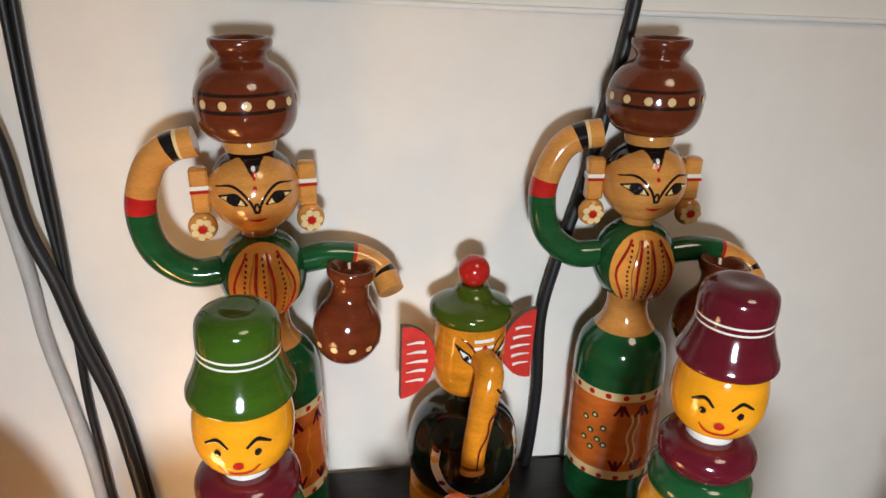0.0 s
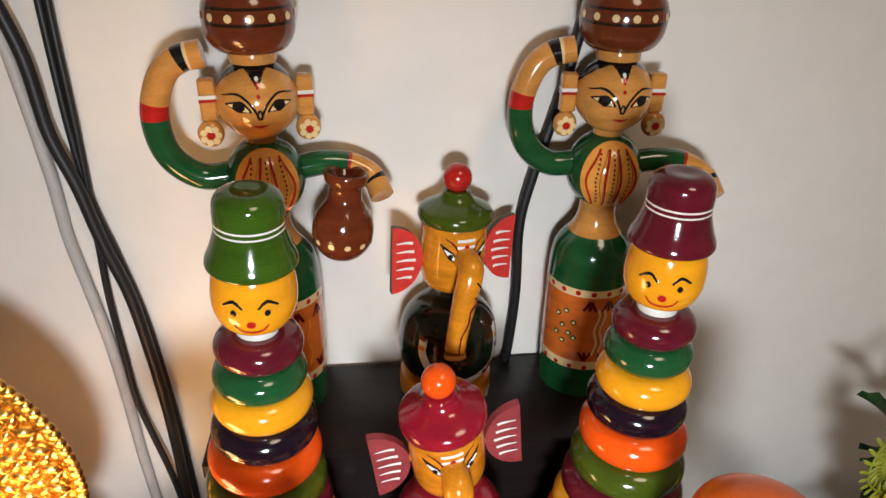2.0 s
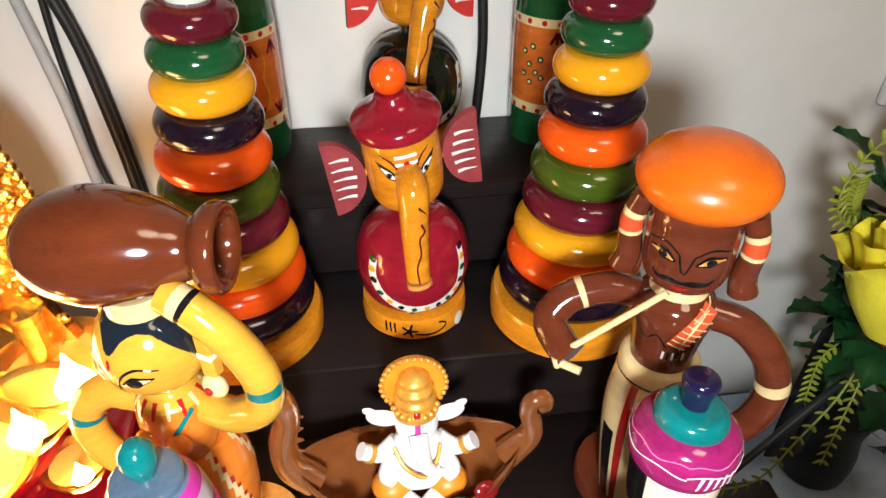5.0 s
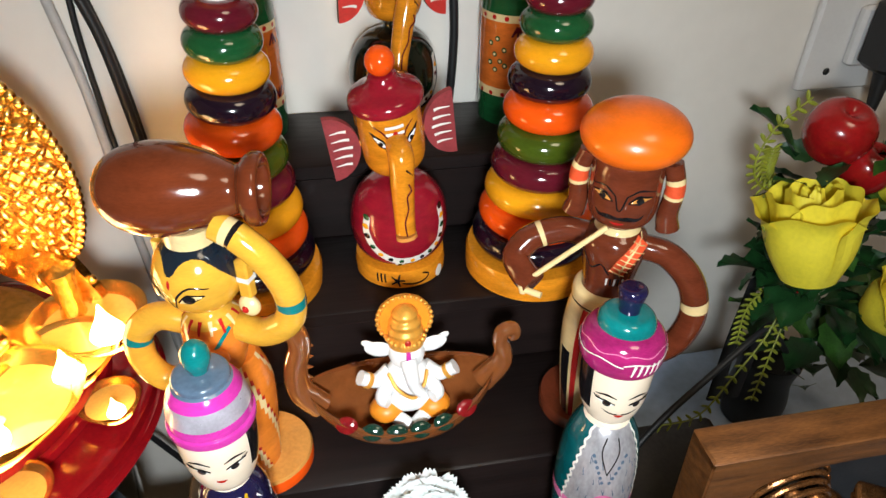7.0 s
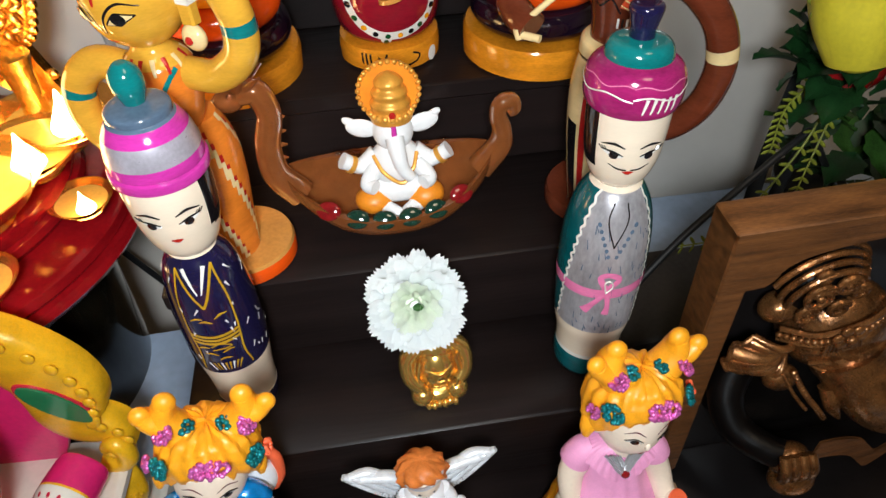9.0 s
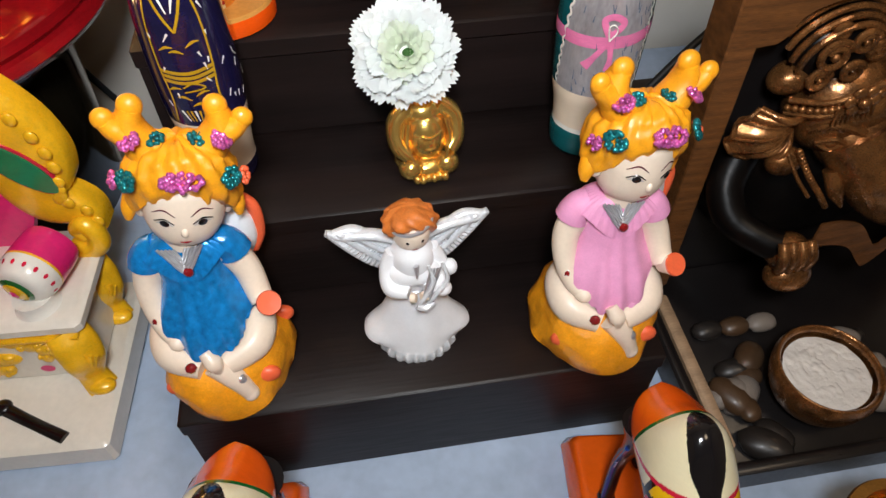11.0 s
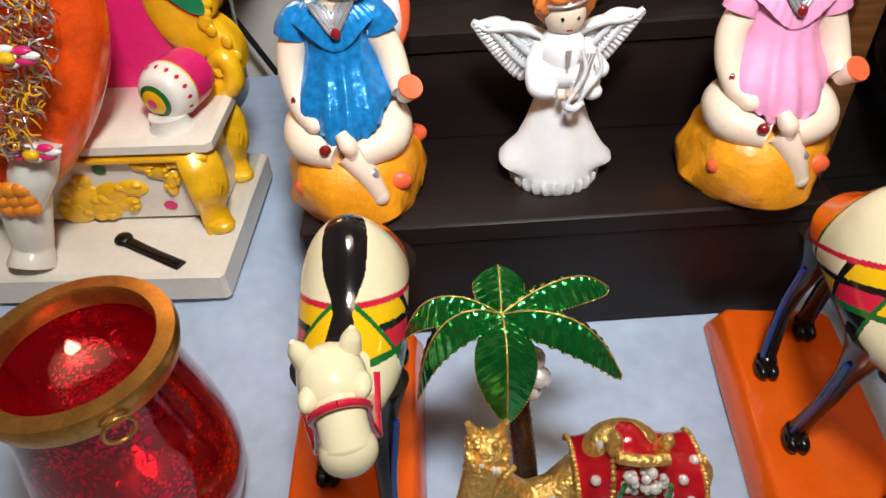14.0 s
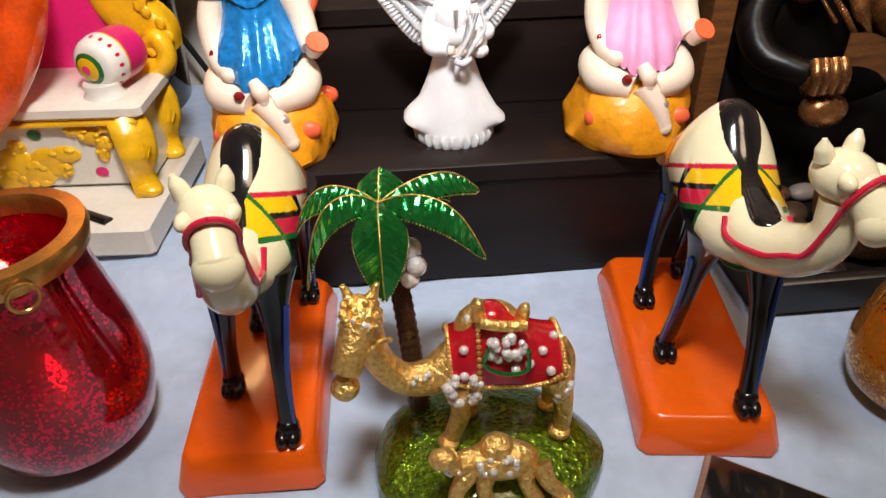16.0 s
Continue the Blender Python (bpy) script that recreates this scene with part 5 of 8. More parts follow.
    for e in (-1, 1):
        for path, rad in (([(e * 0.0100, 0.003, 0.138), (e * 0.0155, 0.003, 0.146), (e * 0.0175, 0.003, 0.153), (e * 0.0160, 0.002, 0.1610)], [0.0104, 0.0092, 0.0078, 0.0050]), ([(e * 0.0150, 0.003, 0.144), (e * 0.0195, 0.002, 0.1490), (e * 0.0238, 0.001, 0.1530), (e * 0.0262, 0.000, 0.1565)], [0.0084, 0.0075, 0.0063, 0.0045]), ([(e * 0.0200, 0.003, 0.118), (e * 0.0228, 0.001, 0.111), (e * 0.0235, 0.000, 0.1060)], [0.0052, 0.0040, 0.0018])):
            s.tube(path, rad, hair_orange, 18, 16, 0.8)
            q = path[-1]
            if rad[-1] > 0.003:
                s.ball(q, (rad[-1] * 1.02, rad[-1] * 0.85, rad[-1] * 1.05), hair_orange, 14, 10)
        for c, mat, n in (((e * 0.0175, -0.0060, 0.1500), pink_foil, 26), ((e * 0.0205, -0.0120, 0.1350), teal_foil, 26), ((e * 0.0080, -0.0020, 0.1480), teal_foil, 10), ((e * 0.0262, -0.0050, 0.1310), coral if e > 0 else pink_foil, 12)):
            out = Vector((c[0], c[1] - 0.0022, c[2] - 0.1225)).to_track_quat("Z", "Y").to_matrix()
            cluster(s, rng, c, (0.0050, 0.0038, 0.0008) if n > 20 else (0.0034, 0.0030, 0.0008), 0.0012, int(n * 2.2), mat, out)
    out = Vector((0, -0.019, 0.0135)).to_track_quat("Z", "Y").to_matrix()
    cluster(s, rng, (0.001, -0.0195, 0.1385), (0.0080, 0.0038, 0.0008), 0.0012, 80, pink_foil, out)
    return s.make("seated_girl_figurine", m, None, label, "figurine", "seated girl figurines")


seated_girl(pose(-0.0735, -0.0110, T1, 0, 0, 2), blue_glitter, 4, 11, 0.003, "bisque girl figurine in a blue dress on an orange mound")
seated_girl(pose(0.1325, -0.0160, T1, 0, 0, -4), pink_dress, 12, 5, 0.003, "bisque girl figurine in a pink dress on an orange mound")


def angel(m):
    s = Solid()
    # bell skirt, swept out to both sides over a pleated silver hem
    rows = []
    for i, (front, side, z) in enumerate([(0.0236, 0.0236, 0.0), (0.0244, 0.0244, 0.0018), (0.0240, 0.0246, 0.0048), (0.0228, 0.0244, 0.0074), (0.0222, 0.0280, 0.0092), (0.0216, 0.0318, 0.0116), (0.0209, 0.0314, 0.0145), (0.0198, 0.0272, 0.0190), (0.0178, 0.0218, 0.0260), (0.0156, 0.0174, 0.0350), (0.0130, 0.0138, 0.0450), (0.0106, 0.0112, 0.0535), (0.0098, 0.0104, 0.0575)]):
        row = []
        for a in [2 * math.pi * j / 192 for j in range(192)]:
            k = abs(math.sin(a)) ** 6
            pleat = 0.038 * math.sin(26 * a + math.sin(3 * a)) if i < 3 else (0.030 * math.sin(5 * a + 0.9) + 0.016 * math.sin(9 * a)) * (1 - i / 12)
            r = (front + (side - front) * k) * (1 + pleat)
            row.append((r * math.sin(a), -r * 0.92 * math.cos(a), z + (0.0012 * math.sin(26 * a) if i < 3 else 0.0022 * math.sin(3 * a + 0.5) * (0.2 + k) if 3 < i < 8 else 0)))
        rows.append(row)
    s.grid(rows, lambda i, j: wing_silver if i < 3 else white_resin, True, True)
    s.lathe([(0.0098, 0.055), (0.0104, 0.062), (0.0118, 0.072), (0.0110, 0.080), (0.0072, 0.086), (0.0055, 0.089)], white_resin, 36, 24)
    s.tube([(-0.0100, 0, 0.0555), (0, -0.0100, 0.0535), (0.0100, 0, 0.0555)], 0.0010, silver_paint, 16, 8)
    for e in (-1, 1):
        s.tube([(e * 0.0102, 0, 0.079), (e * 0.0140, -0.002, 0.069), (e * 0.0130, -0.009, 0.0605), (e * 0.0045, -0.0140, 0.0600)], [0.0042, 0.0045, 0.0054, 0.0036], white_resin, 24, 16)
        s.tube([(e * 0.0040, -0.0175, 0.0600), (e * 0.0015, -0.0185, 0.0605)], [0.0030, 0.0026], bisque, 4, 10)
    # small silver lyre held against the chest
    for x0, x1 in ((0.0135, 0.0050), (0.0060, -0.0005)):
        s.tube([(x0, -0.0150, 0.0820), (x0 + 0.0020, -0.0180, 0.0720), (x1 + 0.0040, -0.0200, 0.0630), (x1, -0.0200, 0.0555)], [0.0009, 0.0012, 0.0012, 0.0009], wing_silver, 16, 8)
    for k in range(4):
        s.tube([(0.0075 + 0.0016 * k, -0.0160, 0.0800), (0.0015 + 0.0012 * k, -0.0200, 0.0585)], 0.0006, silver_paint, 4, 6)
    s.tube([(-0.0015, -0.0200, 0.0550), (0.0030, -0.0210, 0.0535), (0.0075, -0.0190, 0.0560)], 0.0020, wing_silver, 10, 8)
    s.ball((0, -0.0030, 0.0660), (0.0165, 0.0100, 0.0095), white_resin, 24, 14)
    s.ball((0.0195, -0.0050, 0.0660), (0.0040, 0.0045, 0.0048), white_resin, 14, 10)
    s.ball((0.0140, -0.0120, 0.0575), (0.0052, 0.0050, 0.0042), white_resin, 14, 10)
    s.tube([(0, -0.0140, 0.0815), (0, -0.0158, 0.0740)], [0.0016, 0.0006], silver_paint, 6, 8)
    H = s.lathe([(0.0045, 0.0850), (0.0082, 0.0875), (0.0100, 0.0930), (0.0098, 0.0990), (0.0070, 0.1030)], bisque, 32, 24)
    f = turned(H, 4)
    for e in (-1, 1):
        s.spot(f, e * 0.0038, 0.0950, 0.0008, 0.0010, paint_black, 0.0004, 8)
    s.stroke(f, [(-0.0014, 0.0892), (0.0014, 0.0892)], 0.0010, band_red, 5)
    rows = []
    for i, e in enumerate(np.linspace(-0.95, math.pi / 2 - 0.02, 18)):
        rows.append([((0.0132 + 0.0011 * math.sin(9 * a + 5 * e) + 0.0006 * math.sin(19 * a - 3 * e)) * math.cos(e) * math.sin(a) * 1.05, 0.0020 - (0.0122 + 0.0009 * math.sin(9 * a + 5 * e)) * math.cos(e) * math.cos(a), 0.0980 + 0.0118 * math.sin(e) + 0.0125 * max(0, math.cos(a)) ** 2 * (1 - i / 17)) for a in [2 * math.pi * j / 56 for j in range(56)]])
    s.grid(rows, hair_angel, True, True)
    s.tube([(0.0112 * math.sin(a), 0.001 - 0.0114 * math.cos(a), 0.1015 + 0.002 * math.sin(a)) for a in np.linspace(-1.5, 1.5, 9)], 0.0009, silver_paint, 20, 8)
    for e in (-1, 1):
        plate = [[(e * ((0.006 + 0.010 * t) * (1 - u) + (0.017 + 0.0235 * t ** 0.8) * u), 0.0125 + 0.002 * math.sin(3 * u), (0.074 + 0.006 * t) * (1 - u) + (0.057 + 0.030 * t) * u) for u in np.linspace(0, 1, 8)] for t in np.linspace(0, 1, 22)]
        s.grid(plate, wing_silver, False)
        s.grid([[(x, y + 0.0015, z) for x, y, z in r[::-1]] for r in plate], wing_silver, False)
        for k in range(15):
            t = k / 14
            root = (e * (0.006 + 0.010 * t), 0.010, 0.074 + 0.006 * t)
            tip = (e * (0.018 + 0.024 * t ** 0.8), 0.012, 0.056 + 0.030 * t)
            mid = tuple((a + b) / 2 + (0, 0.002, 0.004)[i] for i, (a, b) in enumerate(zip(root, tip)))
            s.tube([root, mid, tip], [0.0022, 0.0030, 0.0023], wing_silver, 12, 8, 0.6)
            s.ball(tip, (0.0024, 0.0014, 0.0024), wing_silver, 10, 6)
            for q in (0.45, 0.75):
                w = tuple(a + (b - a) * q + (0, -0.0016, 0.0012)[i] for i, (a, b) in enumerate(zip(root, tip)))
                s.ball(w, (0.0030, 0.0012, 0.0016), wing_silver, 8, 6, Euler((0, -e * 0.5, 0)).to_matrix())
        s.tube([(e * 0.005, 0.009, 0.078), (e * 0.020, 0.010, 0.084), (e * 0.036, 0.012, 0.084), (e * 0.043, 0.012, 0.088)], [0.0038, 0.0040, 0.0034, 0.0018], wing_silver, 18, 12, 0.7)
    return s.make("angel_figurine", m, None, "white angel figurine with silver wings and orange hair", "figurine")


wing_silver = material("wing_silver", (0.78, 0.80, 0.83), 0.28, 0.22, 0.12, 200, 0.0006)
hair_angel = material("hair_angel", (0.62, 0.17, 0.03), 0.45, 0, 0.2, 160, 0.0008)
angel(pose(0.0315, -0.0090, T1, 0, 0, 2) @ Matrix.Scale(0.95, 4))

# ---- on the cloth: camels, palm trinket, glass lights ----
camel_cream = lacquer("camel_cream", (0.80, 0.72, 0.48), 0.03, 0.12)
check_yellow = lacquer("check_yellow", (0.85, 0.50, 0.008), 0.05, 0.12)
check_red = lacquer("check_red", (0.60, 0.015, 0.05), 0.08, 0.12)
line_green = lacquer("line_green", (0.008, 0.13, 0.025), 0.1, 0.12)
base_orange = lacquer("base_orange", (0.90, 0.12, 0.006), 0.06, 0.2)
leg_black = material("leg_black", (0.005, 0.004, 0.005), 0.2, 0, 0.2, 60)
leg_blue = lacquer("leg_blue", (0.008, 0.035, 0.19), 0.1, 0.12)


def camel(m, cx, turn, swing, feet, label):
    """A camel on a sloped base; cx: the body's middle, feet: front pair then rear pair."""
    top = empty("camel_figurine", m, label, "camel toy", "painted camels")
    s = Solid()
    rows = []
    for w, l, z in [(0.0325, 0.0675, 0), (0.0325, 0.0675, 0.003), (0.0288, 0.0620, 0.0175), (0.0276, 0.0608, 0.0190), (0.0262, 0.0594, 0.0195)]:
        q, c = 0.004, 0.0075
        rows.append([(-w + q, c - l, z), (w - q, c - l, z), (w, c - l + q, z), (w, c + l - q, z), (w - q, c + l, z), (-w + q, c + l, z), (-w, c + l - q, z), (-w, c - l + q, z)])
    s.grid(rows, base_orange, True, True)
    s.make("base", None, top, "glossy orange sloped base")
    s = Solid()
    n, ny = 260, 290
    ys = [0.002 + 0.0525 * math.cos(math.pi * (i / (ny - 1))) for i in range(ny)]
    pts = []
    for y in ys:
        u = (y - 0.002) / 0.0527
        w = 0.0222 * max(1 - abs(u) ** (3.4 if u > 0 else 2.6), 0.0) ** (0.5 if u > 0 else 0.54) + 0.0002
        hump = math.exp(-((y - 0.014) / (0.0205 if y < 0.014 else 0.0190)) ** 2)
        zt = 0.1235 - 0.010 * abs(u) ** (5 if u > 0 else 3) - 0.004 * max(u, 0) + 0.0215 * hump
        zb = 0.0850 + 0.016 * abs(u) ** 3 + (0.004 * u * u if u < 0 else 0)
        zt = max(zt, zb + 0.0005)
        row = []
        for j in range(n):
            a = 2 * math.pi * j / n
            h = (1 + math.cos(a)) / 2
            row.append((cx + w * math.sin(a) * (1 - 0.30 * h * h), y, zb + (zt - zb) * h))
        pts.append(row)

    def paint(i, j):
        x, y, z = pts[i][j]
        x = abs(x - cx)
        # the black mane from the hump down to the neck
        if y < 0.024 and z > 0.100:
            if y > 0.002:
                half = 0.0082 * math.sqrt(max(1 - ((y - 0.006) / 0.018) ** 2, 0))
            elif y > -0.016:
                half = 0.0036 + 0.0044 * (0.5 + 0.5 * math.cos((0.002 - y) / 0.018 * math.pi))
            else:
                half = 0.0036 + 0.0024 * math.sin(min((-0.016 - y) / 0.016, 1) * math.pi / 2)
            if x < half:
                return paint_black
        red = 0.1195 - 0.55 * y
        low = 0.1000 - 0.55 * y
        slant = y + 0.0205 + 0.55 * (x - 0.0185)
        rear = y - 0.0245
        if slant < -0.0011:
            return line_green if abs(z - low) < 0.0013 else check_yellow if z > low else camel_cream
        if slant < 0.0011:
            return line_green
        if abs(z - low) < 0.0014 and rear < 0.001:
            return line_green
        if z < low:
            return leg_black if y < 0.026 else camel_cream
        if abs(z - red) < 0.0012:
            return check_red
        if abs(rear) < 0.0011:
            return line_green
        if rear > 0:
            return base_orange if z > red else camel_cream
        if z > red:
            return camel_cream
        mid = 0.0010
        if abs(y - mid) < 0.0016 or abs(z - (low + red) / 2) < 0.0014:
            return paint_black
        high = z > (low + red) / 2
        return (camel_cream if high else check_yellow) if y > mid else (check_yellow if high else check_red)

    s.m = Matrix.Translation((cx, 0.010, 0)) @ Matrix.Rotation(radians(swing), 4, "Z") @ Matrix.Translation((-cx, -0.010, 0))
    body = s.m.copy()
    s.grid(pts, paint, True, True)
    t = Euler((0, 0, radians(turn))).to_matrix()
    root = Vector((cx, -0.040, 0))

    def bend(x, y, z):
        """Places a point of the head and upper neck, turned to one side."""
        k = max(0.0, min(1.0, (z - 0.118) / 0.022))
        p = Vector((cx + x * (1 - 0.14 * k), y, z - 0.0040 * k))
        p.y = -0.0690 + (p.y + 0.0690) * (1 - 0.14 * k) + 0.006
        return root + t @ (p - root)

    s.make("body", None, top, "cream body with black mane and checked cloth")
    s = Solid(body)
    s.tube([(cx, -0.028, 0.1080), (cx, -0.039, 0.1085), bend(0, -0.0560, 0.1110), bend(0, -0.0650, 0.1165), bend(0, -0.0705, 0.1235), bend(0, -0.0735, 0.1330), bend(0, -0.0720, 0.1460)], [0.0140, 0.0122, 0.0108, 0.0098, 0.0088, 0.0078, 0.0072], camel_cream, 52, 32)
    s.tube([(cx, -0.024, 0.1215), (cx, -0.034, 0.1202), (cx, -0.042, 0.1192), bend(0, -0.0540, 0.1200)], [0.0046, 0.0058, 0.0060, 0.0026], paint_black, 20, 16, 0.45)
    s.tube([(cx + 0.0142 * math.sin(a), -0.0330 - 0.0040 * math.cos(a), 0.1065 - 0.0142 * math.cos(a)) for a in np.linspace(-1.9, 1.9, 15)], 0.0013, line_green, 40, 8)
    s.ball(bend(0, -0.0690, 0.1535), (0.0096, 0.0112, 0.0090), camel_cream, 32, 20, t)
    s.tube([bend(0, -0.0750, 0.1525), bend(0, -0.0830, 0.1490), bend(0, -0.0885, 0.1452), bend(0, -0.0908, 0.1435)], [0.0074, 0.0068, 0.0071, 0.0052], camel_cream, 22, 24)
    s.ball(bend(0, -0.0890, 0.1440), (0.0080, 0.0066, 0.0076), camel_cream, 26, 16, t)
    for e in (-1, 1):
        s.tube([bend(e * 0.0072, -0.0640, 0.1590), bend(e * 0.0086, -0.0632, 0.1630), bend(e * 0.0094, -0.0628, 0.1664)], [0.0034, 0.0028, 0.0008], camel_cream, 12, 16)
        s.ball(bend(e * 0.0084, -0.0765, 0.1560), (0.0028, 0.0044, 0.0030), camel_cream, 14, 10)
    head = s.make("neck_and_head", None, top, "cream neck and head of the camel")
    s = Solid(body)
    for e in (-1, 1):
        s.tube([bend(e * 0.0082, -0.0790, 0.1490), bend(e * 0.0086, -0.0760, 0.1370), bend(e * 0.0096, -0.0715, 0.1220), bend(e * 0.0100, -0.0650, 0.1170), bend(e * 0.0112, -0.0560, 0.1120), (cx + e * 0.0128, -0.0400, 0.1100), (cx + e * 0.0125, -0.0330, 0.1150)], 0.0012, check_red, 40, 8)
    s.tube([bend(0.0091 * math.sin(a), -0.0800 - 0.0036 * math.cos(a), 0.1500 + 0.0088 * math.cos(a)) for a in np.linspace(0, 6.28, 17)], 0.0012, check_red, 44, 8)
    s.make("bridle", None, head, "painted red bridle and reins")
    for k, (x, y) in enumerate(feet):
        s = Solid()
        e, hy = (-1, 1)[k % 2], (-0.020, -0.026, 0.036, 0.038)[k]
        hx, hy, _ = body @ Vector((cx + e * 0.0105, hy, 0))
        P = [(hx, hy, 0.101), (hx + (x - hx) * 0.16, hy + (y - hy) * 0.20, 0.086), (hx + (x - hx) * 0.60, hy + (y - hy) * 0.60 + (0.005 if k > 1 else -0.001), 0.057), (x, y + 0.001, 0.0260)]
        s.tube(P, [0.0118, 0.0082, 0.0043, 0.0036, 0.0040], leg_black, 30, 18)
        for side in (-1, 1):
            s.ball((x + side * 0.0024, y - 0.0026, 0.0232), (0.0034, 0.0062, 0.0040), leg_black, 14, 10)
        s.ball((x, y + 0.0005, 0.0262), (0.0052, 0.0054, 0.0050), leg_black, 16, 10)
        leg = s.make("leg", None, top, "glossy black leg with a split hoof")
        s = Solid()
        s.tube([(p[0] + e * r * 0.8, p[1] - r * 0.5, p[2]) for p, r in zip(P[1:], (0.0076, 0.0041, 0.0034))], 0.0014, leg_blue, 20, 8)
        s.make("stripe", None, leg, "painted blue stripe")
    return top


camel(pose(-0.0775, -0.1300, CLOTH), 0.0115, 17, -3, ((-0.0105, -0.015), (0.0185, -0.046), (-0.004, 0.030), (0.0205, 0.051)), "lacquered cream camel with checked saddle cloth on an orange base")
camel(pose(0.1395, -0.1310, CLOTH, 0, 0, -6.9), 0.0020, 27, 0, ((-0.0143, -0.0134), (0.0148, -0.0475), (-0.0164, 0.027), (0.0095, 0.0535)), "cream camel with checked cloth, its head turned aside, orange base")

enamel_green = material("enamel_green", (0.002, 0.30, 0.055), 0.13, 0.85, 0.15, 300, 0.0008, 1.0)
enamel_moss = material("enamel_moss", (0.12, 0.21, 0.006), 0.12, 0.75, 0.8, 420, 0.0060, 0.5)
enamel_red = material("enamel_red", (0.50, 0.008, 0.018), 0.15, 0.15, 0.2, 120, 0.0002, 0.5)
gilt = material("gilt", (1.0, 0.64, 0.20), 0.30, 0.85, 0.25, 520, 0.0040)
crystal = material("crystal", (0.88, 0.84, 0.82), 0.05, 0.4, 0.15, 900, 0.0008, 0.8)
trunk_brown = material("trunk_brown", (0.060, 0.026, 0.012), 0.25, 0.3, 0.3, 200, 0.0008)


def palm_trinket(m):
    top = empty("palm_trinket", m, "jewelled enamel trinket of a palm with gold camels", "trinket box")
    rng = random.Random(6)
    s = Solid()
    rows = []
    for i, (r, z) in enumerate([(0.0500, 0), (0.0525, 0.003), (0.0510, 0.010), (0.0440, 0.0165), (0.028, 0.0205), (0.001, 0.0215)]):
        rows.append([(r * (1 + 0.035 * math.sin(5 * a + i)) * math.cos(a), r * 0.80 * (1 + 0.03 * math.sin(4 * a - i)) * math.sin(a), z) for a in [2 * math.pi * j / 48 for j in range(48)]])
    s.grid(rows, enamel_moss, True, True)
    s.make("base", None, top, "glittering moss green enamel base")
    s = Solid()
    P = curve_points([(-0.029, 0.024, 0.010), (-0.031, 0.027, 0.045), (-0.035, 0.034, 0.085), (-0.0400, 0.038, 0.120)], 30)
    for i, p in enumerate(P[:-1]):
        s.tube([p, tuple(np.array(p) + (P[i + 1] - p) * 1.1)], [0.0056 - 0.00005 * i, 0.0046 - 0.00005 * i], trunk_brown, 3, 14)
    s.make("trunk", None, top, "ringed brown palm trunk")
    crown = Vector((-0.0405, 0.038, 0.1215))
    for dx, dy, dz, rise, half in ((-0.032, -0.008, -0.034, 0.016, 0.0096), (-0.036, 0.008, -0.018, 0.015, 0.0092), (0.001, 0.026, -0.006, 0.011, 0.0112), (0.042, 0.016, -0.006, 0.013, 0.0092), (0.041, -0.016, -0.018, 0.014, 0.0104), (0.000, -0.024, -0.030, 0.012, 0.0128), (0.030, 0.022, -0.014, 0.006, 0.0075)):
        s = Solid()
        d = Vector((dx, dy, 0)).normalized()
        side = Vector((-d.y, d.x, 0))
        rows = []
        for i in range(49):
            t = i / 48
            c = Vector((dx * t, dy * t, dz * t ** 1.9)) + Vector((0, 0, 3.0 * rise * t * (1 - t) ** 1.3)) + d * (0.006 * math.sin(math.pi * t))
            w = (0.74 if abs(dx) > 0.02 else 0.82) * half * math.sin(math.pi * min(0.05 + 0.95 * t, 0.999) ** 0.85) ** 0.8 + 0.0003
            rows.append([tuple(c + side * (w * u / 5) - Vector((0, 0, (0.95 if abs(dx) > 0.02 else 0.8) * w * (abs(u) / 5) ** 1.3)) + Vector((0, 0, 0.0008 * math.cos(i * 1.57 - 0.5 * abs(u)) * (abs(u) > 0)))) for u in range(-5, 6)])
        s.grid(rows, enamel_green, False)
        s.grid([[(x, y, z - 0.0009) for x, y, z in r[::-1]] for r in rows], enamel_green, False)
        leaf = s.make("palm_leaf", Matrix.Translation(crown), top, "folded glossy green enamel leaf")
        s = Solid()
        s.tube([tuple(Vector(rows[i][5]) + Vector((0, 0, 0.0003))) for i in range(0, 49, 6)], 0.0003, gilt, 24, 6)
        for edge in (0, 10):
            beads(s, [rows[i][edge] for i in range(4, 49, 4)], 0.0003, gilt, 34)
        s.make("gilt_edge", None, leaf, "fine beaded gilt edge")
    s = Solid()
    for x, y, z, r in ((-0.0290, 0.034, 0.1010, 0.0048), (-0.0270, 0.030, 0.0950, 0.0046), (-0.0330, 0.030, 0.1060, 0.0042), (-0.0300, 0.029, 0.0890, 0.0042), (-0.0345, 0.029, 0.0960, 0.0034)):
        s.ball((x, y, z), r, crystal, 12, 8)
    s.make("crystal_fruit", None, top, "clear crystal beads")
    # the standing camel
    s = Solid(Matrix.Translation((-0.0055, 0.002, 0.002)))
    s.ball((0.012, 0.006, 0.0600), (0.0265, 0.0130, 0.0150), gilt, 28, 16)
    s.ball((0.006, 0.008, 0.0760), (0.0140, 0.0095, 0.0110), gilt, 22, 14)
    s.tube([(-0.006, 0.006, 0.060), (-0.018, 0.003, 0.054), (-0.030, 0.001, 0.056), (-0.039, 0.001, 0.068), (-0.042, 0.001, 0.082), (-0.0425, 0.000, 0.092)], [0.0100, 0.0078, 0.0066, 0.0060, 0.0062, 0.0070], gilt, 30, 16)
    s.ball((-0.0435, -0.003, 0.0950), (0.0074, 0.0078, 0.0086), gilt, 18, 12)
    s.tube([(-0.0445, -0.006, 0.0950), (-0.0480, -0.012, 0.0860), (-0.0505, -0.015, 0.0790)], [0.0066, 0.0060, 0.0058], gilt, 16, 14)
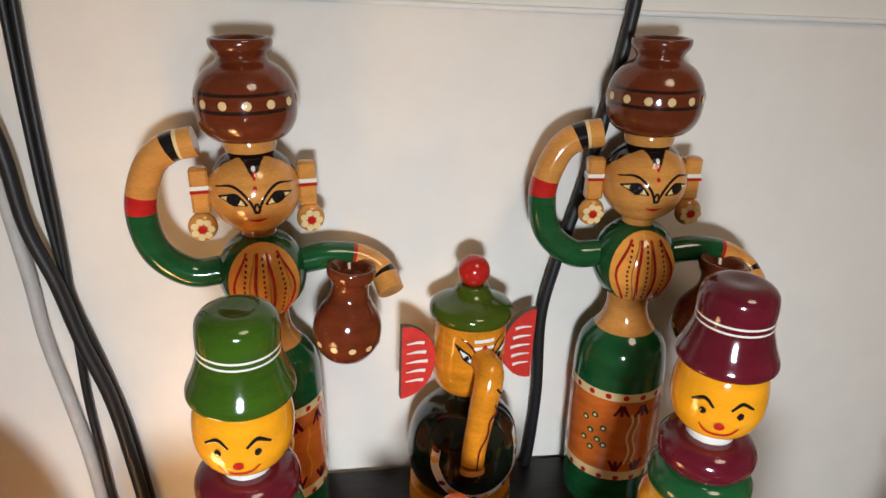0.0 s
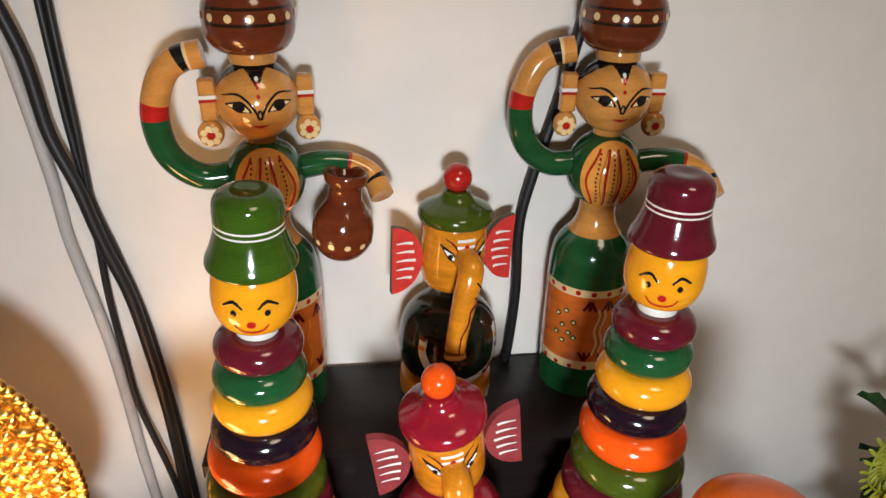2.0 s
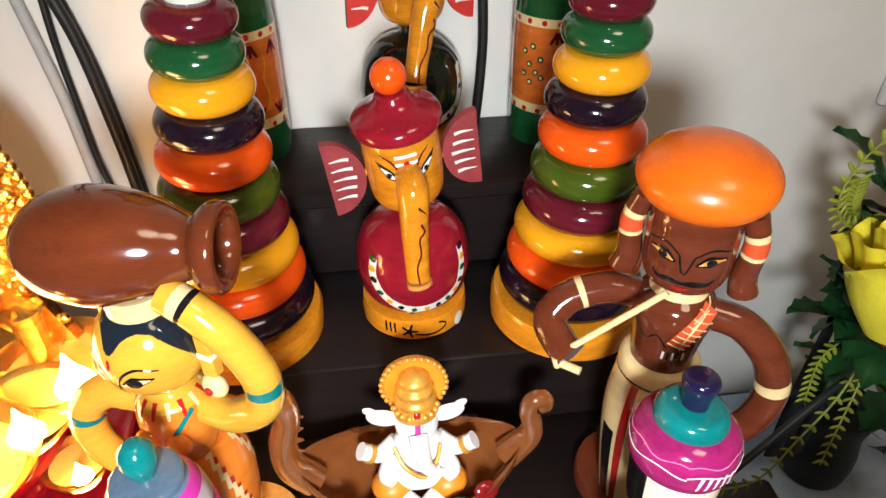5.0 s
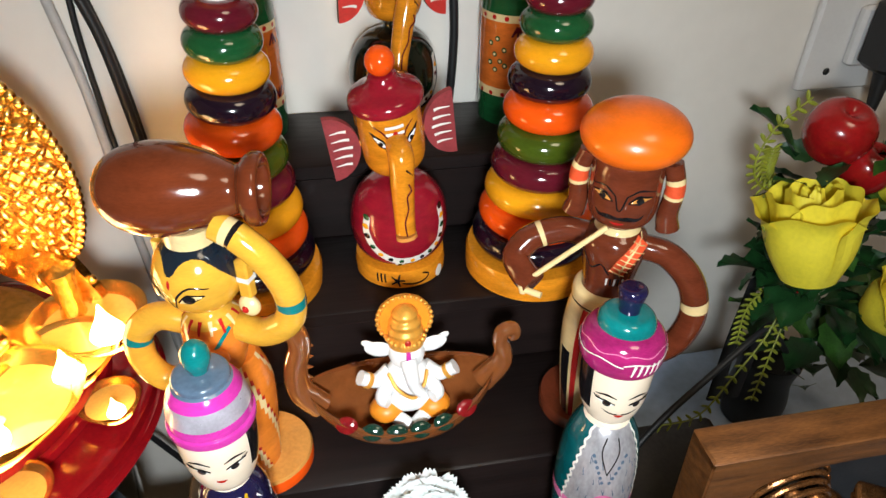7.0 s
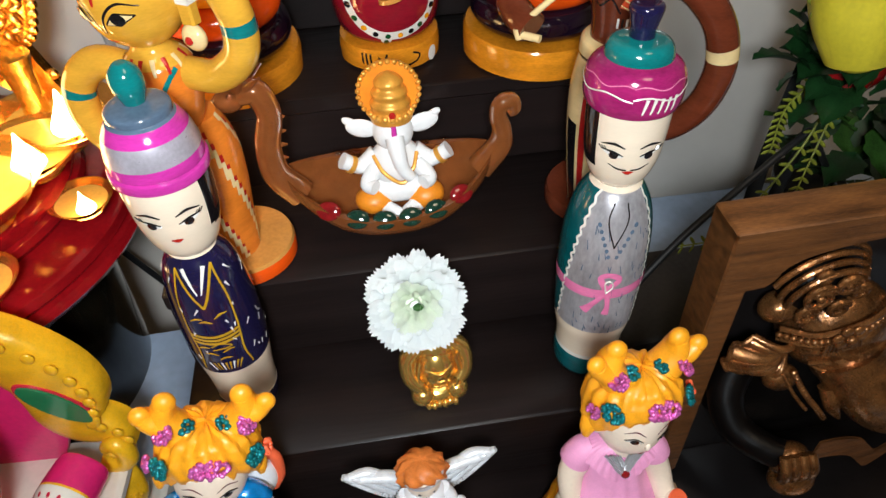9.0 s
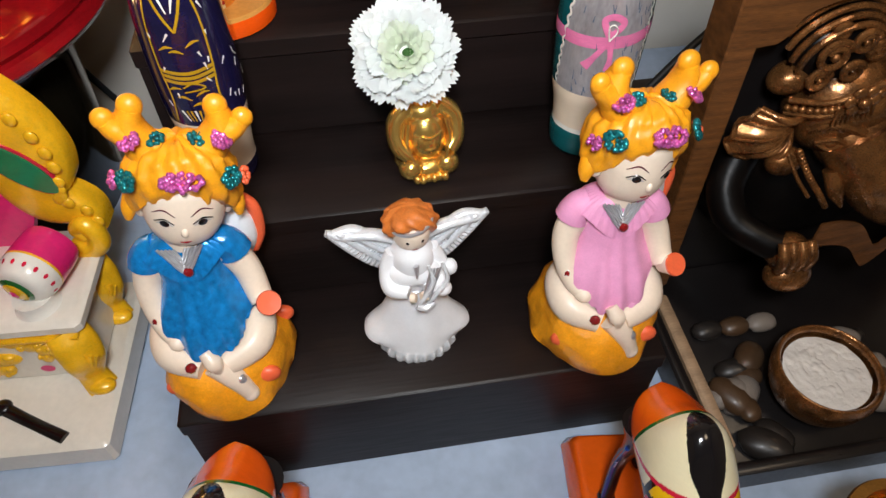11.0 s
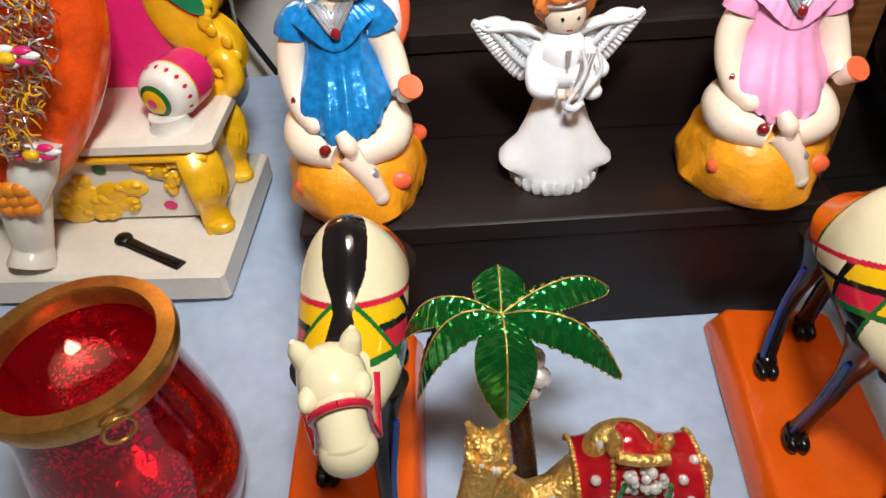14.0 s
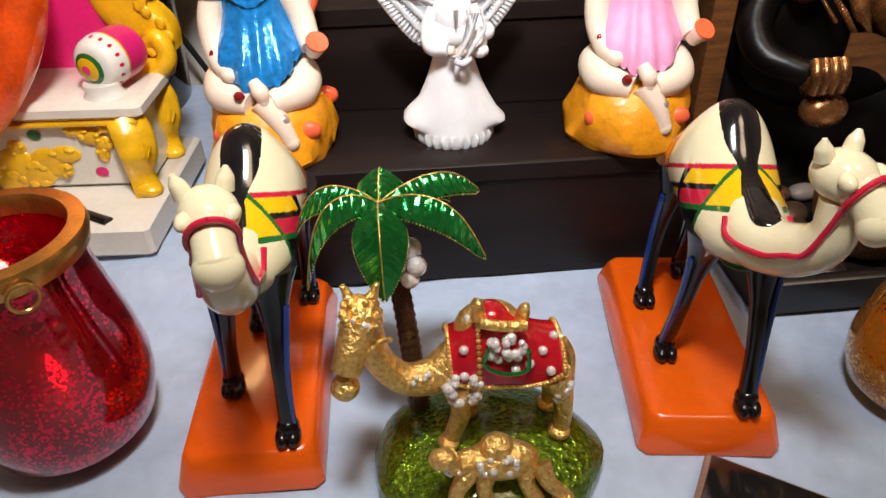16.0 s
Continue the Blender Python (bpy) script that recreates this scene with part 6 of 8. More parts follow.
    s.lathe([(0.001, 0.0655), (0.0030, 0.0665), (0.0054, 0.0700), (0.0054, 0.0730), (0.0035, 0.0755), (0.0030, 0.0770)], gilt, 20, 16, (-0.0515, -0.016))
    for e in (-1, 1):
        s.tube([(-0.0432 + e * 0.0040, 0.000, 0.101), (-0.0432 + e * 0.0065, 0.001, 0.1070)], [0.0026, 0.0010], gilt, 6, 8)
    for x, y, b in ((-0.008, -0.003, -0.011), (-0.004, 0.014, -0.001), (0.032, -0.002, 0.038), (0.030, 0.014, 0.036)):
        s.tube([(x, y, 0.056), (x + (b - x) * 0.4 + 0.003, y - 0.001, 0.040), (b, y - 0.001, 0.021)], [0.0075, 0.0045, 0.0036], gilt, 14, 12)
        s.ball((b - 0.001, y - 0.002, 0.0205), (0.0050, 0.0050, 0.0032), gilt, 12, 8)
    s.tube([(0.037, 0.006, 0.066), (0.041, 0.005, 0.058), (0.041, 0.004, 0.044)], [0.0024, 0.0018, 0.0026], gilt, 12, 8)
    cluster(s, rng, (-0.0440, -0.004, 0.0955), (0.0074, 0.0078, 0.0084), 0.0014, 80, gilt)
    beads(s, [(-0.0500, -0.006, 0.088), (-0.044, -0.014, 0.086), (-0.038, -0.006, 0.084), (-0.034, 0.000, 0.079)], 0.0012, gilt, 16)
    s.make("camel", None, top, "gilt camel with crystal harness")
    s = Solid()
    rows = []
    for i in range(17):
        u = -1 + i / 8
        x = 0.012 + 0.0230 * u
        zt = 0.0760 - 0.005 * u * u + 0.0130 * math.exp(-((x - 0.006) / 0.012) ** 2)
        drop = zt - 0.0530 - 0.008 * abs(u) ** 3
        rows.append([(x, 0.006 + 0.0150 * math.sin(v), zt - drop * (1 - math.cos(v)) * 0.95) for v in np.linspace(-1.5, 1.5, 19)])
    s.grid(rows, enamel_red, False)
    cloth = s.make("saddle_cloth", pose(-0.0055, 0.002, 0.002), top, "red enamel saddle cloth with gilt edge")
    s = Solid()
    for edge in (0, 18):
        beads(s, [rows[i][edge] for i in range(0, 17, 2)], 0.0011, gilt, 34)
    for i in (0, 16):
        beads(s, rows[i][::2], 0.0011, gilt, 26)
    beads(s, [(x, y - 0.0003, z + 0.0003) for x, y, z in rows[4][1:14:2]], 0.0011, gilt, 20)
    s.make("beaded_edge", None, cloth, "row of tiny gilt beads")
    s = Solid()
    spot = lambda i, j: Vector(rows[i][j]) + Vector((0, -0.0008, 0.0002))
    for i, j in ((6, 4), (11, 3), (13, 5), (9, 2), (15, 8), (2, 5), (14, 2), (3, 9)):
        s.ball(tuple(spot(i, j)), 0.0020, crystal, 10, 6)
    s.make("crystal_stud", pose(-0.0055, 0.002, 0.002), top, "single clear crystals")
    for c, spread, r, n in (((0.011, -0.0065, 0.0760), (0.0068, 0.0022, 0.0062), 0.0019, 34), ((-0.006, -0.0095, 0.0575), (0.0072, 0.0022, 0.0078), 0.0019, 40), ((-0.022, -0.0035, 0.0590), (0.0040, 0.0015, 0.0032), 0.0013, 12), ((0.036, -0.0060, 0.0480), (0.0040, 0.0018, 0.0060), 0.0015, 14), ((-0.0450, -0.0100, 0.0930), (0.0050, 0.0016, 0.0064), 0.0013, 18)):
        s = Solid()
        cluster(s, rng, c, spread, r, n, crystal)
        s.make("crystal_rosette", pose(-0.0055, 0.002, 0.002), top, "rosette of tiny clear stones")
    s = Solid()
    s.tube([(0.0035, -0.0085, 0.0780), (0.0025, -0.0095, 0.0705), (0.010, -0.0110, 0.0665), (0.0190, -0.0105, 0.0675), (0.0195, -0.0090, 0.0770)], 0.0009, enamel_green, 30, 8)
    s.tube([(0.0010, 0.001, 0.086), (0.0005, 0.001, 0.0925), (-0.001, 0.001, 0.0945)], [0.0030, 0.0026, 0.0020], gilt, 8, 10)
    s.tube([(0.0180, 0.002, 0.082), (0.0190, 0.001, 0.0890), (0.0205, 0.001, 0.0895)], [0.003, 0.0026, 0.0020], gilt, 8, 10)
    s.tube([(0.001, -0.003, 0.087), (0.010, -0.004, 0.0855), (0.019, -0.003, 0.084)], 0.0022, gilt, 16, 10)
    s.make("saddle", pose(-0.0055, 0.002, 0.002), top, "gilt and green enamel saddle")
    # the young camel that lies in front
    s = Solid()
    s.ball((0.002, -0.022, 0.0330), (0.0160, 0.0085, 0.0085), gilt, 20, 12)
    s.ball((0.000, -0.022, 0.0415), (0.0070, 0.0060, 0.0055), gilt, 14, 10)
    s.tube([(-0.010, -0.022, 0.034), (-0.017, -0.025, 0.036), (-0.020, -0.027, 0.043)], [0.0055, 0.0044, 0.0042], gilt, 14, 12)
    s.ball((-0.0220, -0.0290, 0.0455), (0.0055, 0.0048, 0.0042), gilt, 12, 8)
    for x, b in ((-0.010, -0.018), (-0.003, -0.004), (0.012, 0.016), (0.018, 0.028)):
        s.tube([(x, -0.024, 0.031), ((x + b) / 2 - 0.002, -0.029, 0.025), (b, -0.031, 0.0180)], [0.0048, 0.0034, 0.0030], gilt, 10, 10)
        s.ball((b - 0.001, -0.0320, 0.0175), (0.0048, 0.0045, 0.0030), gilt, 10, 6)
    cluster(s, rng, (0.000, -0.0285, 0.0370), (0.0075, 0.0020, 0.0050), 0.0015, 24, crystal)
    cluster(s, rng, (-0.018, -0.0290, 0.0400), (0.0035, 0.0015, 0.0050), 0.0012, 12, crystal)
    s.make("young_camel", None, top, "small gilt camel with crystals")
    return top


palm_trinket(pose(0.0290, -0.1850, CLOTH))


def mercury(name, colour, deep):
    """Coloured glass silvered in flakes from behind."""
    m = material(name, colour, 0.07, 0.0, 0.1, 300, 0.0006, 0.35)
    nodes, links = m.node_tree.nodes, m.node_tree.links
    p = nodes["Principled BSDF"]
    co = nodes.new("ShaderNodeTexCoord")
    cell = nodes.new("ShaderNodeTexVoronoi")
    cell.inputs["Scale"].default_value = 900
    links.new(co.outputs["Object"], cell.inputs[0])
    big = nodes.new("ShaderNodeTexNoise")
    big.inputs["Scale"].default_value = 55
    links.new(co.outputs["Object"], big.inputs[0])
    flake = nodes.new("ShaderNodeMath")
    flake.operation = "MULTIPLY"
    tone = nodes.new("ShaderNodeSeparateColor")
    links.new(cell.outputs["Color"], tone.inputs[0])
    links.new(tone.outputs[0], flake.inputs[0])
    links.new(big.outputs[0], flake.inputs[1])
    step = nodes.new("ShaderNodeMapRange")
    step.inputs[1].default_value, step.inputs[2].default_value = 0.33, 0.40
    links.new(flake.outputs[0], step.inputs[0])
    mix = nodes.new("ShaderNodeMix")
    mix.data_type = "RGBA"
    mix.inputs[6].default_value = (*deep, 1)
    mix.inputs[7].default_value = (*[min(1, c * 1.2) for c in colour], 1)
    links.new(step.outputs[0], mix.inputs[0])
    links.new(mix.outputs[2], p.inputs["Base Color"])
    links.new(step.outputs[0], p.inputs["Metallic"])
    tilt = nodes.new("ShaderNodeBump")
    tilt.inputs["Strength"].default_value, tilt.inputs["Distance"].default_value = 0.22, 0.0010
    links.new(tone.outputs[1], tilt.inputs["Height"])
    links.new(tilt.outputs[0], p.inputs["Normal"])
    p.inputs["Transmission Weight"].default_value = 0.55
    p.inputs["Coat Roughness"].default_value = 0.03
    return m


rim_gold = material("rim_gold", (0.62, 0.32, 0.08), 0.3, 0.9, 0.2, 90)
wax = material("wax", (0.80, 0.75, 0.70), 0.16, 0, 0.05, 110, 0.0030, 0.8)
wax.node_tree.nodes["Principled BSDF"].inputs["Subsurface Weight"].default_value = 0.0
flame = glow("flame", (1.0, 0.62, 0.26), 34)
flame_soft = glow("flame_soft", (1.0, 0.62, 0.40), 30)


def votive(m, tint, label, k=1.0):
    top = empty("votive_jar", m, label, "candle jar", "glass candle jars")
    s = Solid()
    P = [(0.026, 0.0), (0.032, 0.0015), (0.0425, 0.012), (0.0472, 0.028), (0.0480, 0.040), (0.0450, 0.060), (0.0400, 0.080), (0.0372, 0.096), (0.0372, 0.104)]
    I = [(r - 0.0022, z) for r, z in P[::-1][:-2]] + [(0.030, 0.006), (0.001, 0.005)]
    s.lathe([(r * k, z * k) for r, z in P + I], tint, 56)
    s.make("jar", None, top, "speckled coloured glass body")
    s = Solid()
    R = [(0.0374, 0.103), (0.0410, 0.1035), (0.0420, 0.107), (0.0428, 0.110), (0.0418, 0.1130), (0.0345, 0.1134), (0.0334, 0.1115), (0.0342, 0.1040), (0.0374, 0.103)]
    s.grid([[(r * k * math.sin(a), -r * k * math.cos(a), z * k) for a in [2 * math.pi * j / 64 for j in range(64)]] for r, z in R], rim_gold)
    s.make("rim", None, top, "worn gold metal rim")
    s = Solid()
    s.tube([(k * (0.0445 + 0.0006 * math.cos(a)), k * 0.0062 * math.sin(a), k * (0.1040 + 0.0058 * math.cos(a))) for a in np.linspace(0, 6.28, 19)], 0.0009 * k, rim_gold, 44, 8)
    s.make("ring_handle", pose(0, 0, 0, 0, 0, -52), top)
    s = Solid()
    s.lathe([(r * k, z * k) for r, z in [(0.018, 0.0065), (0.0195, 0.008), (0.0195, 0.024), (0.018, 0.025), (0.001, 0.0245)]], wax, 28)
    candle = s.make("candle", None, top, "small white candle")
    s = Solid()
    s.lathe([(r * k, z * k) for r, z in [(0.001, 0.027), (0.0035, 0.031), (0.0042, 0.036), (0.0028, 0.043), (0.0005, 0.050)]], flame_soft, 16, 16)
    s.make("flame", None, candle)
    return top


votive(pose(-0.1660, -0.1450, CLOTH) @ Matrix.Diagonal((1, 1, 1.19, 1)), mercury("red_glass", (0.80, 0.02, 0.06), (0.33, 0.002, 0.008)), "red speckled glass candle jar with a gold rim", 0.868)
votive(pose(0.2470, -0.1620, CLOTH, 0, 0, 30), mercury("amber_glass", (0.85, 0.42, 0.06), (0.55, 0.22, 0.02)), "amber speckled glass candle jar on the cloth", 0.72)

phone_glass = material("phone_glass", (0.012, 0.012, 0.012), 0.12, 0, 0.1, 40, 0, 0.5)
phone_edge = material("phone_edge", (0.35, 0.30, 0.24), 0.3, 0.6, 0.1, 60)
s = Solid()
s.box((-0.036, -0.075, 0.0), (0.036, 0.075, 0.0075), phone_edge, 0.002)
top = s.make("flat_case", pose(0.118, -0.275, CLOTH + 0.0005, 0, 0, -33), None, "flat dark case with a bronze edge lying on the cloth", "case")
s = Solid()
s.box((-0.0335, -0.0725, 0.0072), (0.0335, 0.0725, 0.0082), phone_glass, 0.0004)
s.make("cover", None, top, "glossy black cover")

# ---- beside the stand: enthroned idol ----
marble = material("marble", (0.76, 0.71, 0.62), 0.22, 0, 0.06, 30, 0, 0.4)
throne_gold = material("throne_gold", (0.90, 0.49, 0.014), 0.28, 0.05, 0.16, 70, 0.0020, 0.4)
throne_pink = material("throne_pink", (0.75, 0.02, 0.17), 0.3, 0, 0.1, 40, 0, 0.3)
garment = material("garment", (0.85, 0.085, 0.008), 0.24, 0.1, 0.25, 50, 0.0020, 0.5)
gem_green = lacquer("gem_green", (0.006, 0.20, 0.075), 0.1, 0.1)


def throne_idol(m):
    """A painted idol on a throne; only its side nearest the stand comes into view."""
    top = empty("throne_idol", m, "painted idol on a white and gold throne with a bolster", "idol")
    rng = random.Random(12)
    s = Solid()
    s.box((-0.24, -0.033, 0.0), (0.0, 0.090, 0.0215), marble, 0.0025)
    s.make("base", None, top, "white marble base slab")
    s = Solid()
    s.box((-0.225, 0.0165, 0.0215), (-0.012, 0.086, 0.0700), marble, 0.003)
    s.box((-0.228, 0.0125, 0.0690), (-0.004, 0.088, 0.0800), marble, 0.003)
    s.make("seat", None, top, "white seat block")
    square_part("seat_line", (-0.228, 0.0108, 0.0672), (-0.008, 0.0164, 0.0689), throne_gold, top, "raised gold line")
    for y, w in ((0.0125, 1.0), (0.0640, 0.9)):
        s = Solid()
        s.tube([(-0.016, y + 0.004, 0.0690), (-0.0120, y - 0.001, 0.0600), (-0.0105, y - 0.004, 0.0480), (-0.0130, y - 0.003, 0.0340), (-0.0120, y - 0.004, 0.0260), (-0.0100, y - 0.006, 0.0215)], [0.0115, 0.0125, 0.0115, 0.0080, 0.0085, 0.0090], throne_gold, 30, 18, 0.42)
        for k in range(6):
            s.tube([(-0.017 + 0.003 * k, y - 0.0055, 0.0600 - 0.001 * k), (-0.015 + 0.0022 * k, y - 0.0080, 0.0480)], [0.0012, 0.0006], throne_gold, 8, 6)
        s.ball((-0.0100, y - 0.0070, 0.0245), (0.0085, 0.0060, 0.0045), throne_gold, 16, 10)
        s.make("throne_leg", None, top, "scrolled gold leg")
    s = Solid()
    # gold leafwork on the front of the seat
    for x, z, rx, rz in ((-0.092, 0.040, 0.013, 0.012), (-0.100, 0.030, 0.012, 0.009), (-0.082, 0.033, 0.013, 0.009), (-0.072, 0.043, 0.011, 0.008), (-0.060, 0.046, 0.010, 0.006), (-0.066, 0.036, 0.008, 0.006), (-0.088, 0.052, 0.006, 0.005), (-0.048, 0.062, 0.008, 0.004), (-0.040, 0.058, 0.007, 0.006), (-0.034, 0.053, 0.006, 0.006), (-0.036, 0.046, 0.004, 0.006), (-0.030, 0.063, 0.005, 0.003)):
        s.ball((x, 0.0165, z), (rx, 0.0032, rz), throne_gold, 18, 10)
        for _ in range(3):
            a = rng.uniform(0, 6.28)
            s.ball((x + 0.7 * rx * math.cos(a), 0.0155, z + 0.7 * rz * math.sin(a)), (rx * 0.35, 0.0030, rz * 0.35), throne_gold, 10, 8)
    front = lambda x, z: (Vector((x, 0.0165, z)), Vector((0, -1, 0)))
    s.spot(front, -0.0740, 0.0605, 0.0042, 0.0034, line_green, 0.0010)
    s.spot(front, -0.0405, 0.0335, 0.0042, 0.0034, throne_pink, 0.0010)
    s.make("leafwork", None, top, "gold leafwork with painted spots")
    s = Solid()
    s.tube([(-0.0660, -0.0030, 0.0225), (-0.0460, -0.0145, 0.0225), (-0.0250, -0.0260, 0.0225)], [0.0040, 0.0036, 0.0038], leg_black, 10, 10, 0.5)
    s.ball((-0.0665, -0.0025, 0.0230), (0.0056, 0.0056, 0.0032), leg_black, 12, 8)
    s.make("pin", None, top, "black painted club lying on the base")
    s = Solid()
    # back of the throne: pink field in a broad gold frame
    s.plate([(-0.150, 0.080), (-0.045, 0.080), (-0.030, 0.112), (-0.038, 0.140), (-0.044, 0.180), (-0.150, 0.180)][::-1], 0.076, 0.084, throne_pink)
    frame_line = [(-0.002, 0.089, 0.006), (-0.006, 0.104, 0.010), (-0.020, 0.112, 0.017), (-0.0245, 0.126, 0.0215), (-0.0225, 0.146, 0.0245), (-0.026, 0.166, 0.0235), (-0.042, 0.188, 0.022), (-0.070, 0.205, 0.020), (-0.110, 0.212, 0.020)]
    C = curve_points([(x, z) for x, z, w in frame_line], 40)
    W = np.interp(np.linspace(0, 1, 40), np.linspace(0, 1, len(frame_line)), [w for x, z, w in frame_line])
    T = np.gradient(C, axis=0)
    rows = []
    for (x, z), w, (tx, tz) in zip(C, W, T):
        q = math.hypot(tx, tz)
        nx, nz = tz / q, -tx / q
        rows.append([(x + nx * w * u, 0.0715 + 0.0070 * abs(u) ** 6 + (0.010 if abs(u) > 1 else 0), z + nz * w * u) for u in (-1.02, -1, -0.92, -0.8, -0.5, 0, 0.5, 0.8, 0.92, 1, 1.02)])
    s.grid(rows, throne_gold, False)
    for k in range(3, 38, 2):
        (x, z), w, (tx, tz) = C[k], W[k], T[k]
        q = math.hypot(tx, tz)
        s.ball((x + tz / q * w * 0.74, 0.0712, z - tx / q * w * 0.74), (0.0036, 0.0018, 0.0042), throne_gold, 12, 8)
    s.tube([(-0.016, 0.070, 0.079), (-0.004, 0.068, 0.083), (-0.0005, 0.068, 0.092), (-0.005, 0.069, 0.101), (-0.012, 0.070, 0.096), (-0.008, 0.069, 0.089)], [0.008, 0.0068, 0.0062, 0.0055, 0.0042, 0.0030], throne_gold, 40, 14)

    def leaf(x, z, half, long):
        a = radians(-36)
        return [(x + r * math.cos(a) * half + math.sin(-a) * -q * long, z - r * math.sin(a) * half + math.cos(a) * q * long) for r, q in [(math.cos(t) * abs(math.cos(t)) ** 0.15, math.sin(t)) for t in np.linspace(0, 2 * math.pi, 33)[:-1]]]

    s.plate(leaf(-0.0225, 0.1455, 0.0105, 0.0255), 0.0706, 0.0725, check_red)
    s.plate(leaf(-0.0225, 0.1455, 0.0088, 0.0232), 0.0694, 0.0720, gem_green)
    s.make("throne_back", None, top, "pink throne back in a gold frame")
    s = Solid()
    # bolster
    s.m = Matrix.Translation((-0.0285, 0.0310, 0.0985)) @ Euler((radians(90), 0, radians(-16))).to_matrix().to_4x4() @ Matrix.Scale(0.84, 4)
    s.lathe([(0.0010, -0.034), (0.0150, -0.034), (0.0185, -0.030), (0.0195, -0.010), (0.0192, -0.004), (0.0175, 0.0020), (0.0130, 0.0065), (0.001, 0.0080)], lambda z, a: throne_pink if z < -0.0105 else throne_gold if z < -0.0085 else paint_white, 36, 50)
    disc = lambda x, z: (Vector((x - 0.0020, z - 0.0015, 0.0085 - 18 * ((x - 0.002) ** 2 + (z - 0.0015) ** 2))), Vector((0, 0, 1)))
    s.spot(disc, 0, 0, 0.0115, 0.0115, line_green, 0.0010, 28)
    s.spot(disc, 0, 0, 0.0086, 0.0086, check_yellow, 0.0018, 24)
    s.spot(disc, 0, 0, 0.0034, 0.0034, throne_pink, 0.0026, 16)
    wall = round_wall(np.array([(0.0195, -0.010), (0.0192, -0.004), (0.0175, 0.0020), (0.0130, 0.0065)]))
    for k in range(16):
        s.spot(lambda x, z, a=k * 22.5: wall(a + x * 3000, z), 0, -0.0015, 0.0013, 0.0019, check_red, 0.0005, 8)
    s.m = Matrix()
    s.lathe([(0.0130, 0.0795), (0.0105, 0.0830), (0.0110, 0.088)], paint_white, 24, 0, (-0.0290, 0.0290))
    s.make("bolster", None, top, "pink and white bolster with a painted target")
    s = Solid()
    # robes, garland and leg
    s.m = Matrix.Translation((-0.007, 0, 0))
    s.tube([(-0.052, 0.030, 0.195), (-0.050, 0.028, 0.165), (-0.054, 0.022, 0.135), (-0.066, 0.012, 0.108), (-0.082, 0.000, 0.084), (-0.098, -0.010, 0.068)], [0.0170, 0.0175, 0.0180, 0.0180, 0.0160, 0.0100], garment, 40, 22)
    s.ball((-0.105, 0.030, 0.150), (0.050, 0.030, 0.070), garment, 30, 18)
    s.ball((-0.130, 0.004, 0.086), (0.050, 0.030, 0.022), garment, 26, 14)
    for k in range(7):
        s.tube([(-0.050 - 0.006 * k, 0.012 - 0.002 * k, 0.190), (-0.052 - 0.007 * k, 0.006 - 0.003 * k, 0.140 - 0.002 * k), (-0.075 - 0.006 * k, -0.010, 0.092 - 0.002 * k)], 0.0022, garment, 18, 8)
    s.tube([(-0.072, -0.010, 0.098), (-0.082, -0.016, 0.080), (-0.092, -0.018, 0.062)], [0.010, 0.012, 0.0080], paint_white, 16, 14)
    s.tube([(-0.096, -0.010, 0.070), (-0.098, -0.016, 0.050), (-0.102, -0.018, 0.034), (-0.104, -0.024, 0.024)], [0.0150, 0.0120, 0.0105, 0.0130], marble, 22, 18)
    path = curve_points([(-0.046, -0.004, 0.190), (-0.050, -0.008, 0.165), (-0.056, -0.016, 0.140), (-0.068, -0.022, 0.120), (-0.082, -0.026, 0.104)], 60)
    for k in range(340):
        p = path[int(rng.uniform(0, 59.9))]
        c = Vector((p[0] + rng.uniform(-0.011, 0.011), p[1] - rng.uniform(0, 0.005), p[2] + rng.uniform(-0.004, 0.004)))
        d = Vector((rng.uniform(-1, 1), rng.uniform(-0.5, 0.2), rng.uniform(-1, 1))).normalized() * rng.uniform(0.002, 0.004)
        n = Vector((-d.z, rng.uniform(-0.003, 0), d.x)) * 0.7
        s.tube([tuple(c - d), tuple(c + n), tuple(c + d), tuple(c + d * 1.4 - n)], 0.00042, (jewel_paint, silver_paint, throne_gold, jewel_paint)[k % 4], 9, 5)
    for cxz in ((-0.050, 0.150), (-0.062, 0.100)):
        for k in range(8):
            a = k * math.pi / 4
            s.ball((cxz[0] - 0.006 + 0.010 * math.cos(a), -0.026, cxz[1] + 0.0035 * math.sin(a)), (0.0046, 0.0022, 0.0020), (ivory, throne_pink)[k % 2], 10, 6)
        s.ball((cxz[0] - 0.006, -0.028, cxz[1]), (0.0042, 0.0030, 0.0030), throne_gold, 10, 8)
    for k in range(9):
        s.ball((-0.096 + 0.006 * (k % 3), -0.026, 0.066 + 0.006 * (k // 3)), (0.005, 0.004, 0.005), orange_paint, 8, 6)
    s.m = Matrix()
    s.make("seated_figure", None, top, "figure in an orange robe with a garland")
    return top


jewel_paint = material("jewel_paint", (0.45, 0.22, 0.16), 0.25, 0.6, 0.4, 300, 0.0020)
throne_idol(pose(-0.1520, 0.0000, CLOTH + 0.0215, 0, 0, -3))


